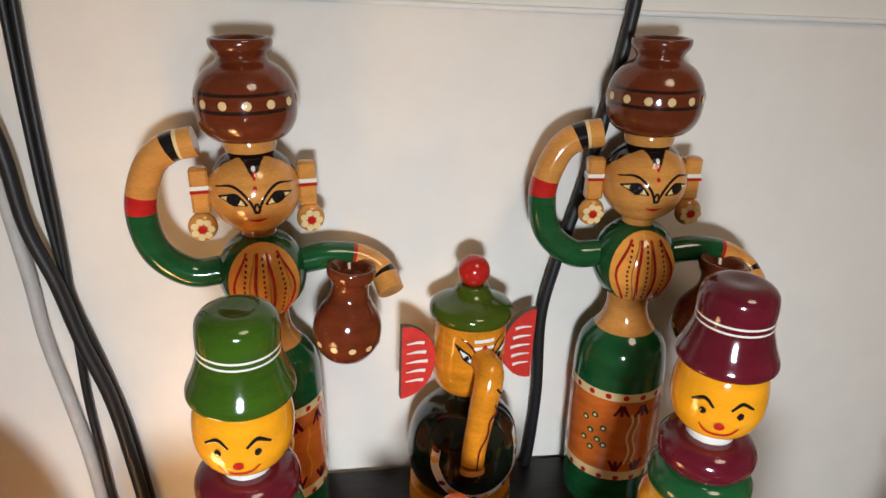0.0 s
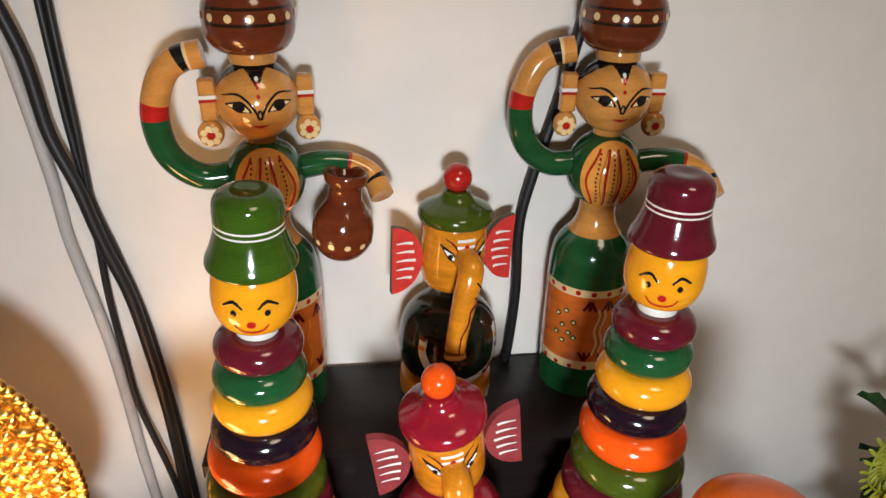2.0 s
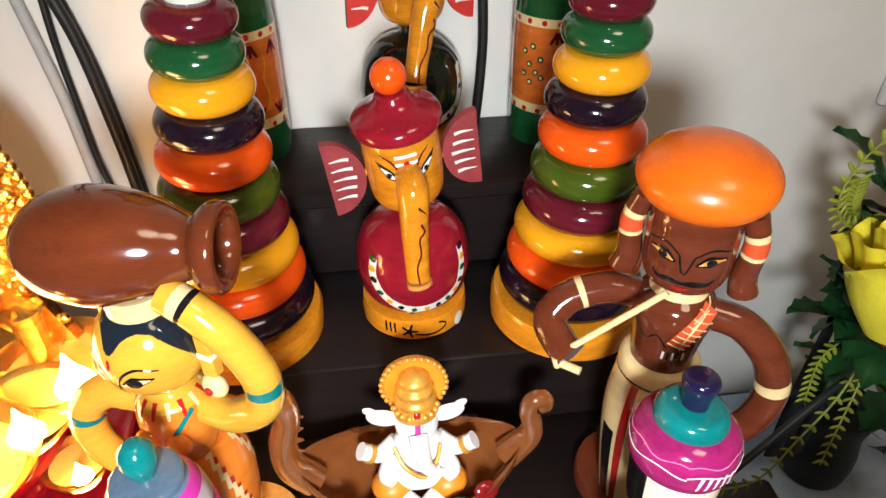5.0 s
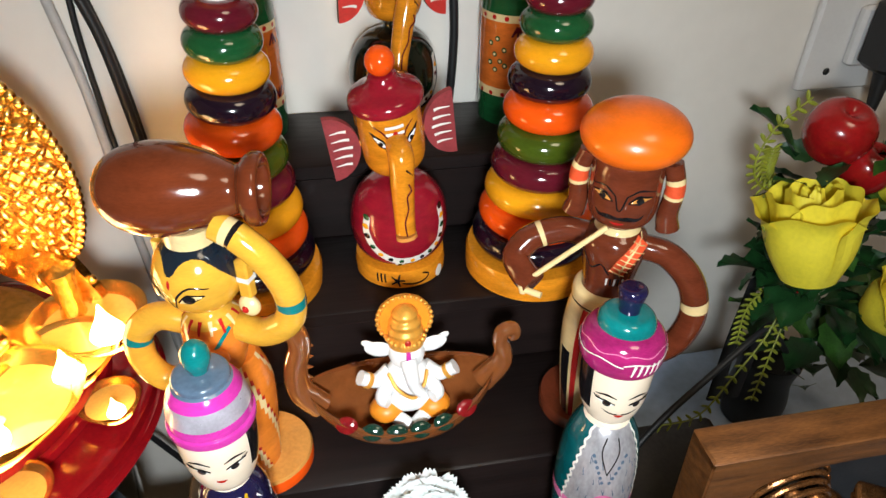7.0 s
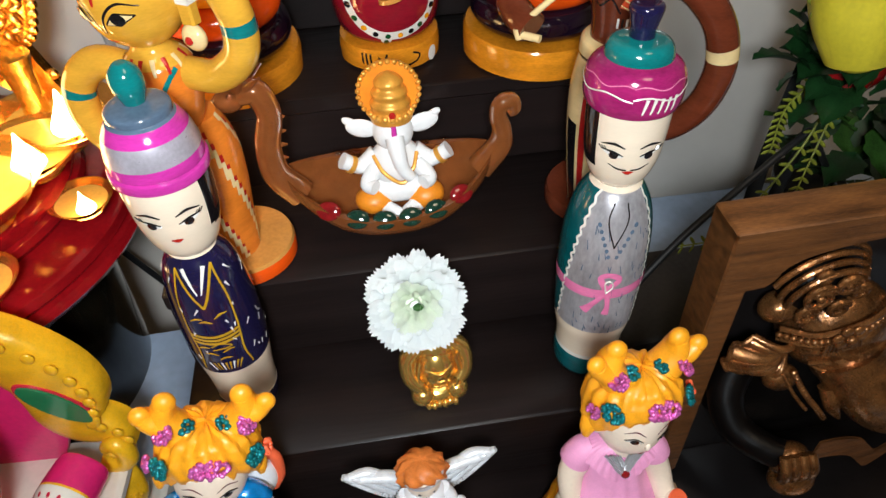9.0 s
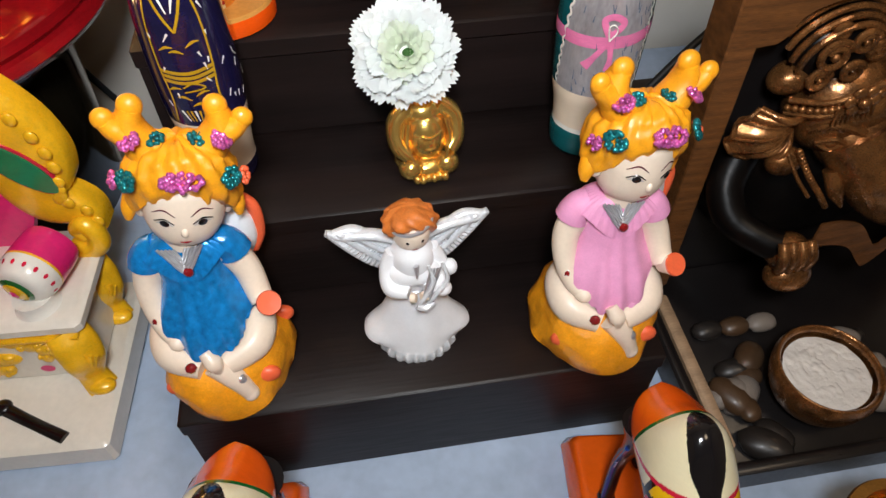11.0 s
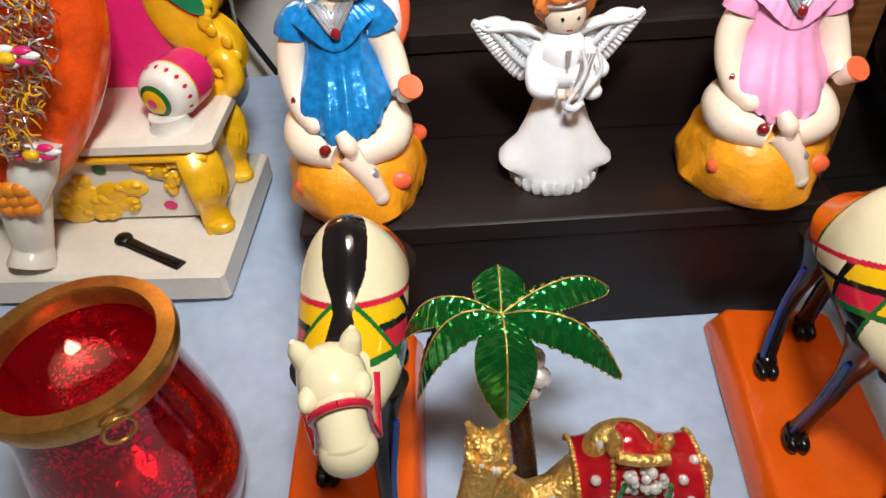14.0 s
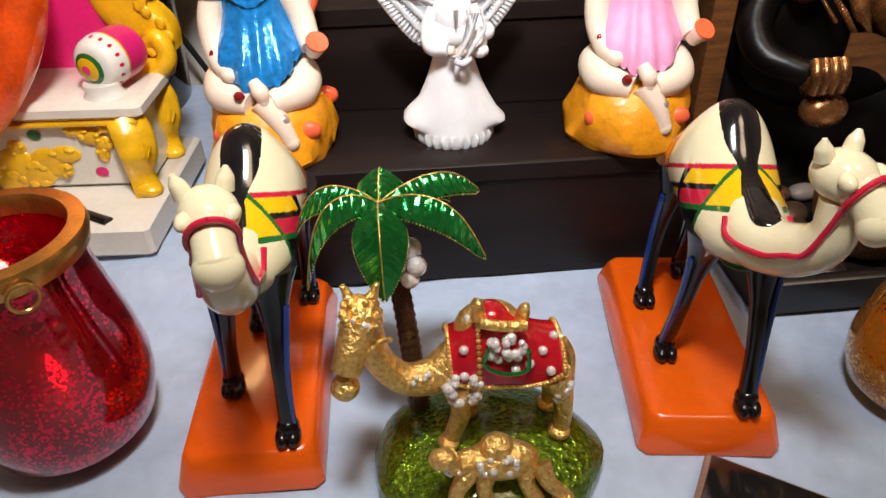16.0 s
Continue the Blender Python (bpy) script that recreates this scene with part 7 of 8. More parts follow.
# ---- lamp tray with oil lamps and a gilt idol ----
pedestal_dark = material("pedestal_dark", (0.018, 0.014, 0.008), 0.12, 0.3, 0.3, 20, 0, 0.4)
tray = empty("tiered_lamp_tray", pose(-0.285, 0.214, CLOTH), "glossy red tiered wooden tray on a dark pedestal", "lamp tray")
s = Solid()
s.lathe([(0.092, 0.0), (0.096, 0.004), (0.100, 0.080), (0.104, 0.150), (0.110, 0.185), (0.010, 0.186)], pedestal_dark, 64, 30)
s.make("pedestal", None, tray, "dark glossy pedestal")
s = Solid()
s.lathe([(0.112, 0.182), (0.136, 0.183), (0.147, 0.187), (0.150, 0.192), (0.147, 0.197), (0.143, 0.198), (0.146, 0.202), (0.145, 0.208), (0.140, 0.2105), (0.010, 0.211)], red_wood, 90)
s.make("lower_tier", None, tray)
s = Solid()
s.lathe([(0.100, 0.2105), (0.113, 0.2110), (0.116, 0.2155), (0.1145, 0.2200), (0.111, 0.2215), (0.113, 0.2255), (0.112, 0.2310), (0.108, 0.2335), (0.010, 0.234)], red_wood, 90)
s.make("upper_tier", None, tray)
s = Solid()
s.lathe([(0.1085, 0.1790), (0.1095, 0.1800), (0.1095, 0.1815), (0.108, 0.1818)], silver_paint, 64)
s.make("trim_ring", None, tray)

lamp_oil = material("lamp_oil", (0.80, 0.50, 0.10), 0.05, 0, 0.1, 60, 0, 0.6)
diya_brass = material("diya_brass", (0.85, 0.50, 0.14), 0.22, 0.95, 0.15, 90)


def oil_lamp(m):
    top = empty("oil_lamp", m, "small lit brass oil lamp with a pointed spout", "oil lamp", "oil lamps on the tray")
    s = Solid()
    rows = []
    for r, z in ((0.006, 0), (0.0075, 0.0012), (0.0060, 0.003), (0.0130, 0.0065), (0.0172, 0.0115), (0.0176, 0.0120), (0.0160, 0.0112), (0.0120, 0.0070), (0.0005, 0.0052)):
        rows.append([(r * (1 + 0.30 * max(0, math.cos(a)) ** 8 * (r / 0.0176)) * math.sin(a), -r * (1 + 0.30 * max(0, math.cos(a)) ** 8 * (r / 0.0176)) * math.cos(a), z) for a in [2 * math.pi * j / 40 for j in range(40)]])
    s.grid(rows, diya_brass, True, True)
    s.make("bowl", None, top)
    s = Solid()
    s.lathe([(0.0135, 0.0085), (0.0138, 0.0090), (0.0010, 0.0092)], lamp_oil, 30)
    s.make("oil", None, top, "pool of clear yellow oil")
    s = Solid()
    s.tube([(0, -0.004, 0.0095), (0, -0.010, 0.0112), (0, -0.014, 0.0118)], 0.0014, wax, 8, 8)
    s.make("wick", None, top, "twisted cotton wick")
    s = Solid()
    s.lathe([(0.0005, 0.0098), (0.0042, 0.0110), (0.0050, 0.0126), (0.0036, 0.0154), (0.0016, 0.0192), (0.0003, 0.0232)], flame, 24, 24, (0, -0.013))
    s.make("flame", None, top)
    return top


first = None
for x, y, z, a in ((-0.161, 0.188, 0.211, 30), (-0.202, 0.118, 0.211, 10), (-0.246, 0.094, 0.211, 0), (-0.184, 0.206, 0.234, 20), (-0.176, 0.236, 0.234, 40), (-0.206, 0.158, 0.234, 5)):
    place = pose(x, y, CLOTH + z, 0, 0, a) @ Matrix.Scale(1.18, 4)
    first = copy_thing(first, place) if first else oil_lamp(place)

idol_gold = material("idol_gold", (0.98, 0.62, 0.17), 0.24, 1.0, 0.2, 160, 0.0010)


def gilt_idol(m):
    """An idol before a beaded arch."""
    s = Solid()
    s.lathe([(0.080, 0), (0.090, 0.003), (0.088, 0.010), (0.074, 0.014), (0.078, 0.020), (0.070, 0.026), (0.010, 0.027)], idol_gold, 60)
    edge = [(0.118 * math.cos(t), 0.118 + 0.118 * math.sin(t)) for t in np.linspace(-0.55, math.pi + 0.55, 52)]
    edge = [(0.120, 0.0)] + [(x * (1.0), z) for x, z in edge] + [(-0.120, 0.0)]
    inner = [(0.34 * x, 0.06 + 0.40 * z) for x, z in edge]
    rows = [[(x, 0.050, z) for x, z in edge], [(x * 0.97, 0.043, 0.118 + (z - 0.118) * 0.97) for x, z in edge], [(0.5 * (x + u), 0.040, 0.5 * (z + v)) for (x, z), (u, v) in zip(edge, inner)], [(x, 0.043, z) for x, z in inner], [(x, 0.050, z) for x, z in inner]]
    s.grid(rows, idol_gold, False)
    for k, (x, z) in enumerate(curve_points(edge, 90)):
        s.ball((x, 0.046, z), (0.0040, 0.0035, 0.0040), idol_gold, 8, 6)
    for ring in (0.93, 0.86, 0.79, 0.71, 0.63, 0.55, 0.47):
        n = int(74 * ring)
        for k, (x, z) in enumerate(curve_points([(ring * x, 0.118 + ring * (z - 0.118)) for x, z in edge], n)):
            c, q = math.atan2(z - 0.118, x), 0.0062 if int(ring * 100) % 2 else 0.0046
            s.ball((x, 0.0405, z), (q, 0.0036, 0.0030), idol_gold, 8, 6, Euler((0, -c + 0.6 * (-1) ** k, 0)).to_matrix())
    s.ball((0, 0.0, 0.052), (0.052, 0.036, 0.026), idol_gold, 28, 16)
    s.ball((0, 0.008, 0.092), (0.034, 0.026, 0.036), idol_gold, 26, 16)
    s.ball((0, 0.004, 0.142), (0.021, 0.020, 0.024), idol_gold, 24, 14)
    s.lathe([(0.020, 0.156), (0.022, 0.164), (0.016, 0.178), (0.009, 0.190), (0.002, 0.198)], idol_gold, 28, 20, (0, 0.004))
    for e in (-1, 1):
        s.tube([(e * 0.030, 0.006, 0.112), (e * 0.056, 0.000, 0.100), (e * 0.066, -0.010, 0.078), (e * 0.058, -0.022, 0.066)], [0.0130, 0.0115, 0.0100, 0.0090], idol_gold, 22, 16)
        s.tube([(e * 0.030, 0.010, 0.116), (e * 0.060, 0.014, 0.120), (e * 0.074, 0.008, 0.142)], [0.0120, 0.0100, 0.0090], idol_gold, 18, 14)
        s.ball((e * 0.042, -0.016, 0.040), (0.030, 0.020, 0.014), idol_gold, 22, 12)
        s.lathe([(0.0085, 0), (0.011, 0.006), (0.0075, 0.030), (0.0095, 0.052), (0.012, 0.060), (0.004, 0.066)], idol_gold, 20, 0, (e * 0.094, 0.030))
        for k in range(7):
            s.tube([(e * (0.062 + 0.004 * k), -0.004, 0.030 - 0.003 * k), (e * (0.076 + 0.004 * k), -0.010, 0.024 - 0.003 * k)], 0.0020, idol_gold, 4, 8)
    for k in range(30):
        a = -1.3 + 2.6 * k / 29
        s.ball((0.058 * math.sin(a), -0.040 * math.cos(a), 0.030), 0.0040, idol_gold, 8, 6)
    return s.make("gilt_idol", m, None, "shiny gold idol before a beaded arch on the tray", "idol")


gilt_idol(pose(-0.2830, 0.2180, CLOTH + 0.2345, 0, 0, 0))
lamp("lamp_glow", "POINT", Matrix.Translation((-0.200, 0.150, 1.050)), 0.85, (1.0, 0.60, 0.25), 0.04)

# ---- bronze relief with a pebble tray ----
bronze_wood = material("bronze_wood", (0.21, 0.080, 0.022), 0.40, 0.30, 0.4, 40, 0, 0.0, (0.6, 3, 6), (0.055, 0.020, 0.007), 0.0005)
body_dark = material("body_dark", (0.0030, 0.0022, 0.0020), 0.34, 0, 0.3, 60, 0.0015)
body_dark.node_tree.nodes["Principled BSDF"].inputs["Specular IOR Level"].default_value = 0.22
panel_dark = material("panel_dark", (0.010, 0.008, 0.008), 0.3, 0, 0.2, 40)
bronze = material("bronze", (0.30, 0.125, 0.038), 0.27, 0.7, 0.5, 95, 0.0018, 0.3, (1, 1, 1), (0.022, 0.009, 0.005))
pebble_grey = material("pebble_grey", (0.022, 0.018, 0.016), 0.4, 0, 0.4, 30, 0, 0.2)
pebble_brown = material("pebble_brown", (0.085, 0.045, 0.022), 0.4, 0, 0.4, 30, 0, 0.2)
pebble_pale = material("pebble_pale", (0.24, 0.20, 0.17), 0.45, 0, 0.3, 40, 0, 0.1)
filler_dark = material("filler_dark", (0.020, 0.013, 0.009), 0.5, 0, 0.3, 30)
pale_wood = material("pale_wood", (0.42, 0.27, 0.16), 0.55, 0, 0.2, 30, 0, 0, (1, 4, 4))
relief = empty("elephant_relief", pose(0.2065, 0.0440, CLOTH, 0, -1.2, 0), "dark bronze elephant relief in a wooden frame with a candle bowl", "wall relief")
W, HT = 0.215, 0.2610
opening = [(0.0145, 0.02)] + [(0.0145, 0.150), (0.0150, 0.2170), (0.0260, 0.2180), (0.0300, 0.2215)] + [(W / 2 - (W / 2 - 0.032) * math.cos(t), 0.2225 + 0.0220 * math.sin(t) ** 0.7) for t in np.linspace(0.05, math.pi - 0.05, 30)] + [(W - 0.0300, 0.2215), (W - 0.0260, 0.2180), (W - 0.0150, 0.2170), (W - 0.0145, 0.150), (W - 0.0145, 0.02)]
outer = []
for x, z in opening:
    u = (x - W / 2) / (W / 2 - 0.0145)
    outer.append((max(0, min(W, W / 2 + u * W / 2)) if z < 0.2165 else max(0, min(W, W / 2 + u * (W / 2) * 1.0)), HT if z >= 0.2165 else z * HT / 0.2165))
outer[0], outer[-1] = (0, 0.0), (W, 0.0)
s = Solid()
fr = [[(x, 0.000, z) for x, z in outer], [(x, 0.000, z) for x, z in opening], [(x, 0.020, z) for x, z in opening]]
s.grid(fr, bronze_wood, False)
s.make("frame", None, relief, "worn bronze-brown wooden frame", flat=True)
for nm, lo, hi in (("frame_side", (0, 0.0005, 0), (0.006, 0.027, HT)), ("frame_side", (W - 0.006, 0.0005, 0), (W, 0.027, HT)), ("frame_top", (0.0, 0.0005, HT - 0.006), (W, 0.027, HT + 0.0006))):
    s = Solid()
    s.box(lo, hi, bronze_wood, 0.0012)
    s.make(nm, None, relief)
s = Solid()
s.box((0.003, 0.020, 0.0), (W - 0.003, 0.026, HT - 0.004), panel_dark)
s.make("back_panel", None, relief, "black back panel")
# the elephant's head, half turned, and its dark body
s = Solid()
s.ball((0.084, 0.004, 0.172), (0.033, 0.026, 0.032), bronze, 40, 24)
s.ball((0.092, -0.010, 0.156), (0.024, 0.020, 0.022), bronze, 32, 20)
s.tube([(0.088, -0.012, 0.160), (0.098, -0.026, 0.142), (0.112, -0.031, 0.124), (0.130, -0.029, 0.112), (0.150, -0.024, 0.110)], [0.0215, 0.0190, 0.0160, 0.0135, 0.0110], bronze, 40, 24)
for k in range(10):
    c = Vector((0.099 + 0.0042 * k, -0.0265 - 0.0004 * k, 0.140 - 0.0034 * k))
    s.tube([tuple(c + Vector((0.0170 - 0.0006 * k) * q for q in (math.sin(a) * 0.6, -abs(math.cos(a)), math.sin(a) * 0.8))) for a in np.linspace(-1.2, 1.2, 7)], 0.0008, bronze, 14, 6)
s.ball((0.0715, -0.0170, 0.1610), (0.0056, 0.0036, 0.0034), bronze, 18, 12)
s.tube([(0.0630, -0.0150, 0.1600), (0.0700, -0.0205, 0.1655), (0.0790, -0.0220, 0.1600)], 0.0017, bronze, 16, 8)
s.tube([(0.0630, -0.0150, 0.1595), (0.0710, -0.0200, 0.1565), (0.0790, -0.0220, 0.1595)], 0.0013, bronze, 16, 8)
s.tube([(0.0580, -0.0110, 0.1670), (0.0680, -0.0190, 0.1745), (0.0840, -0.0225, 0.1690)], 0.0026, bronze, 18, 8)
s.tube([(0.0760, -0.0230, 0.1440), (0.0790, -0.0300, 0.1320), (0.0850, -0.0330, 0.1220)], [0.0058, 0.0048, 0.0012], bronze, 16, 12)
s.make("elephant_head", None, relief, "worn bronze elephant head looking down")
s = Solid()
rows = []
for i in range(15):
    t = i / 14
    row = []
    for g in np.linspace(0, 1, 30):
        reach = (0.016 + 0.024 * math.sin(math.pi * (0.25 + 0.6 * g)) ** 2) * t
        a = 2.95 + 1.15 * g
        row.append((0.0565 - 0.004 * g + reach * math.cos(a), -0.004 - 0.010 * math.sin(math.pi * t) - 0.0022 * t * math.sin(26 * g), 0.1740 - 0.012 * g + reach * math.sin(a)))
    rows.append(row)
s.grid(rows, bronze, False)
s.grid([[(x, y + 0.002, z) for x, y, z in r[::-1]] for r in rows], bronze, False)
s.tube([r[0] for r in rows], 0.0024, bronze, 24, 10)
s.tube([r[29] for r in rows], 0.0022, bronze, 24, 10)
s.tube(rows[14][::3], 0.0017, bronze, 40, 8)
for g in (5, 10, 15, 20, 25):
    s.tube([r[g] for r in rows[2::2]], 0.0010, bronze, 16, 6)
s.ball((0.0510, -0.0120, 0.1450), (0.0110, 0.0080, 0.0095), bronze, 20, 12)
s.make("ear", None, relief, "fluted bronze ear")
s = Solid()
s.tube([(0.118, 0.006, 0.196), (0.128, -0.006, 0.206), (0.138, -0.008, 0.216)], [0.0100, 0.0075, 0.0030], bronze, 16, 12, 0.5)
s.make("ear", None, relief, "fluted bronze ear")
s = Solid()
beads(s, [(0.0520, -0.0190, 0.1580), (0.0600, -0.0250, 0.1440), (0.0690, -0.0290, 0.1320), (0.0760, -0.0310, 0.1220)], 0.0021, bronze, 22)
beads(s, [(0.0480, -0.0170, 0.1540), (0.0560, -0.0230, 0.1400), (0.0650, -0.0270, 0.1280)], 0.0013, bronze, 26)
s.make("bead_strand", None, relief, "strands of bronze beads")
# headdress with scrolls, a beaded band and a flower
s = Solid(Matrix.Translation((0.0640, 0.004, 0.2060)) @ Matrix.Rotation(radians(-24), 4, "Y"))
s.ball((0, 0.004, 0), (0.0215, 0.0150, 0.0205), body_dark, 36, 22)
s.ball((-0.022, 0.002, -0.006), (0.013, 0.010, 0.009), bronze, 20, 12)
for x, z, r in ((-0.006, 0.010, 0.0088), (0.010, 0.010, 0.0062), (-0.014, -0.002, 0.0060), (0.002, -0.004, 0.0056), (0.000, 0.020, 0.0040), (0.016, 0.000, 0.0048)):
    y = 0.002 - 0.0160 * math.sqrt(max(0.15, 1 - (x / 0.0275) ** 2 - (z / 0.026) ** 2))
    s.tube([(x + r * q * math.cos(a), y - 0.0008, z + r * q * math.sin(a)) for a, q in zip(np.linspace(0, 8.6, 23), np.linspace(1, 0.50, 23))], 0.0021, bronze, 46, 8)
    s.ball((x, y - 0.0012, z), r * 0.30, bronze, 12, 8)
for k in range(4):
    s.tube([((0.0225 + 0.0030 * k) * math.cos(a), -0.006 + 0.0045 * k - 0.004 * math.sin(a), (0.0215 + 0.0024 * k) * math.sin(a)) for a in np.linspace(-0.5 + 0.16 * k, 2.9 - 0.2 * k, 12)], 0.0019, bronze, 40, 8)
s.make("headdress", None, relief, "bronze headdress of scrolls")
s = Solid()
band = [(0.0430, -0.0060, 0.1800), (0.0560, -0.0180, 0.1850), (0.0690, -0.0225, 0.1930), (0.0840, -0.0220, 0.2010), (0.0980, -0.0130, 0.2080), (0.1060, -0.0020, 0.2120)]
s.tube([(x, y + 0.0012, z - 0.0040) for x, y, z in band], 0.0018, bronze, 40, 8)
s.tube([(x, y + 0.0012, z + 0.0046) for x, y, z in band], 0.0018, bronze, 40, 8)
beads(s, band, 0.0022, bronze, 26)
s.make("beaded_band", None, relief, "beaded bronze headband")
s = Solid()
for k in range(6):
    a = k * math.pi / 3
    s.ball((0.0690 + 0.0062 * math.cos(a), -0.0245, 0.1945 + 0.0062 * math.sin(a)), (0.0036, 0.0020, 0.0036), bronze, 12, 8)
s.ball((0.0690, -0.0262, 0.1945), 0.0032, bronze, 14, 10)
for k in range(9):
    s.tube([(0.0600 + 0.0022 * k, -0.0225, 0.1875 + 0.0007 * k), (0.0590 + 0.0026 * k, -0.0240, 0.1790 + 0.0007 * k)], [0.0012, 0.0005], bronze, 5, 6)
s.make("forehead_flower", None, relief, "bronze flower with a fringe")
s = Solid()
s.ball((0.095, 0.010, 0.105), (0.075, 0.016, 0.052), body_dark, 32, 18)
s.tube([(0.036, 0.008, 0.140), (0.026, -0.004, 0.122), (0.028, -0.020, 0.108), (0.042, -0.034, 0.102), (0.052, -0.040, 0.100)], [0.0120, 0.0112, 0.0104, 0.0098, 0.0096], body_dark, 36, 20)
s.make("dark_body", None, relief, "black body and arm")
s = Solid()
s.ball((0.0555, -0.0420, 0.0980), (0.0130, 0.0105, 0.0130), bronze, 22, 14)
s.ball((0.0610, -0.0460, 0.0790), (0.0150, 0.0115, 0.0115), bronze, 22, 14)
hand = s.make("folded_hand", None, relief, "worn bronze folded hand")
for k in range(4):
    s = Solid()
    s.tube([(0.0455 + 0.0056 * k, -0.0480, 0.1130), (0.0450 + 0.0058 * k, -0.0545, 0.1050), (0.0465 + 0.0056 * k, -0.0530, 0.0940)], [0.0034, 0.0036, 0.0030], bronze, 12, 10)
    s.make("finger", None, hand)
s = Solid()
rows = [[(x, -0.046 - 0.004 * math.sin(30 * x), z + dz) for dz in (-0.010, -0.004, 0.004, 0.010)] for x, z in curve_points([(0.062, 0.118), (0.076, 0.117), (0.092, 0.109), (0.106, 0.092), (0.114, 0.084), (0.122, 0.092), (0.136, 0.110), (0.166, 0.116), (0.196, 0.108)], 40)]
s.grid(rows, bronze_wood, False)
s.grid([[(x, y + 0.0015, z) for x, y, z in r[::-1]] for r in rows], bronze_wood, False)
s.make("scroll_band", None, relief, "worn bronze band")
s = Solid()
s.box((-0.004, -0.135, 0.0), (W + 0.01, 0.020, 0.008), panel_dark, 0.001)
s.make("tray_floor", None, relief)
for lo, hi, mat in (((-0.010, -0.137, 0.0), (-0.002, 0.020, 0.026), panel_dark), ((-0.010, -0.145, 0.0), (W + 0.012, -0.137, 0.024), panel_dark), ((0.000, -0.128, 0.0085), (0.0085, -0.012, 0.0255), pale_wood)):
    s = Solid()
    s.box(lo, hi, mat, 0.0014)
    s.make("tray_edge", None, relief)
s = Solid()
s.lathe([(0.022, 0), (0.027, 0.002), (0.036, 0.016), (0.0405, 0.034), (0.0395, 0.044), (0.0375, 0.046), (0.0350, 0.042), (0.0330, 0.030), (0.001, 0.028)], bronze, 44, 44)
bowl = s.make("candle_bowl", pose(0.075, -0.098, 0.012) @ Matrix.Scale(0.80, 4), relief, "dark bronze candle bowl")
s = Solid()
rows = [[(r * math.sin(a), -r * math.cos(a), 0.0375 + 0.0016 * noise.noise((90 * r * math.sin(a), 90 * r * math.cos(a), 2)) + 0.0012 * noise.noise((260 * r * math.sin(a), 260 * r * math.cos(a), 5))) for a in [2 * math.pi * j / 90 for j in range(90)]] for r in np.linspace(0.0325, 0.0005, 30)]
s.grid(rows, wax, True, True)
s.make("wax", None, bowl, "crinkled white wax")
stones = []
for tint in (pebble_grey, pebble_brown, pebble_pale):
    s = Solid()
    rows = []
    for i in range(11):
        e = -math.pi / 2 + math.pi * i / 10
        rows.append([((1 + 0.14 * noise.noise((2 * math.cos(a), 2 * math.sin(a), 2 * e + 5 * len(stones)))) * math.cos(e) * math.cos(a), (1 + 0.10 * math.sin(2 * a + 1)) * math.cos(e) * math.sin(a), math.sin(e)) for a in [2 * math.pi * j / 16 for j in range(16)]])
    s.grid(rows, tint)
    stones.append(s.make("pebble", pose(0.030 + 0.02 * len(stones), -0.040, 0.014) @ Matrix.Diagonal((0.011, 0.008, 0.006, 1)), relief))
for k in range(40):
    x, y = random.uniform(0.016, W - 0.01), random.uniform(-0.130, -0.060)
    q = random.uniform(0.7, 1.5)
    spin, lift, which = random.uniform(0, 180), random.uniform(0, 0.003), stones[int(random.uniform(0, 3))]
    if math.hypot(x - 0.075, y + 0.098) < 0.030 + 0.009 * q:
        continue
    o = new("pebble", which.data)
    o.parent = relief
    o.matrix_local = pose(x, y, 0.012 + lift, 0, random.uniform(-15, 15), spin) @ Matrix.Diagonal((0.0120 * q, 0.0085 * q, 0.0062 * q, 1))
# made-up dark block standing in for the darkness between stand and relief
s = Solid()
s.box((0.185, 0.120, CLOTH), (0.335, 0.215, 0.812), filler_dark, 0.003)
s.make("dark_filler", None, None, "dark brown block added to stand in for the darkness behind the bronze relief", "box")

# ---- artificial flowers behind the relief ----
rose_yellow = material("rose_yellow", (0.95, 0.80, 0.050), 0.5, 0, 0.10, 40, 0, 0.0)
apple_red = material("apple_red", (0.36, 0.008, 0.010), 0.2, 0, 0.25, 40, 0, 0.4)
leaf_dark = material("leaf_dark", (0.012, 0.060, 0.014), 0.42, 0, 0.35, 60, 0.0006)
leaf_bright = material("leaf_bright", (0.045, 0.13, 0.018), 0.45, 0, 0.35, 60, 0.0006)
fern_green = material("fern_green", (0.27, 0.30, 0.025), 0.5, 0, 0.3, 90)
bouquet = empty("flower_arrangement", pose(0.400, 0.250, CLOTH), "artificial arrangement of yellow roses, red apples and green leaves", "flowers")


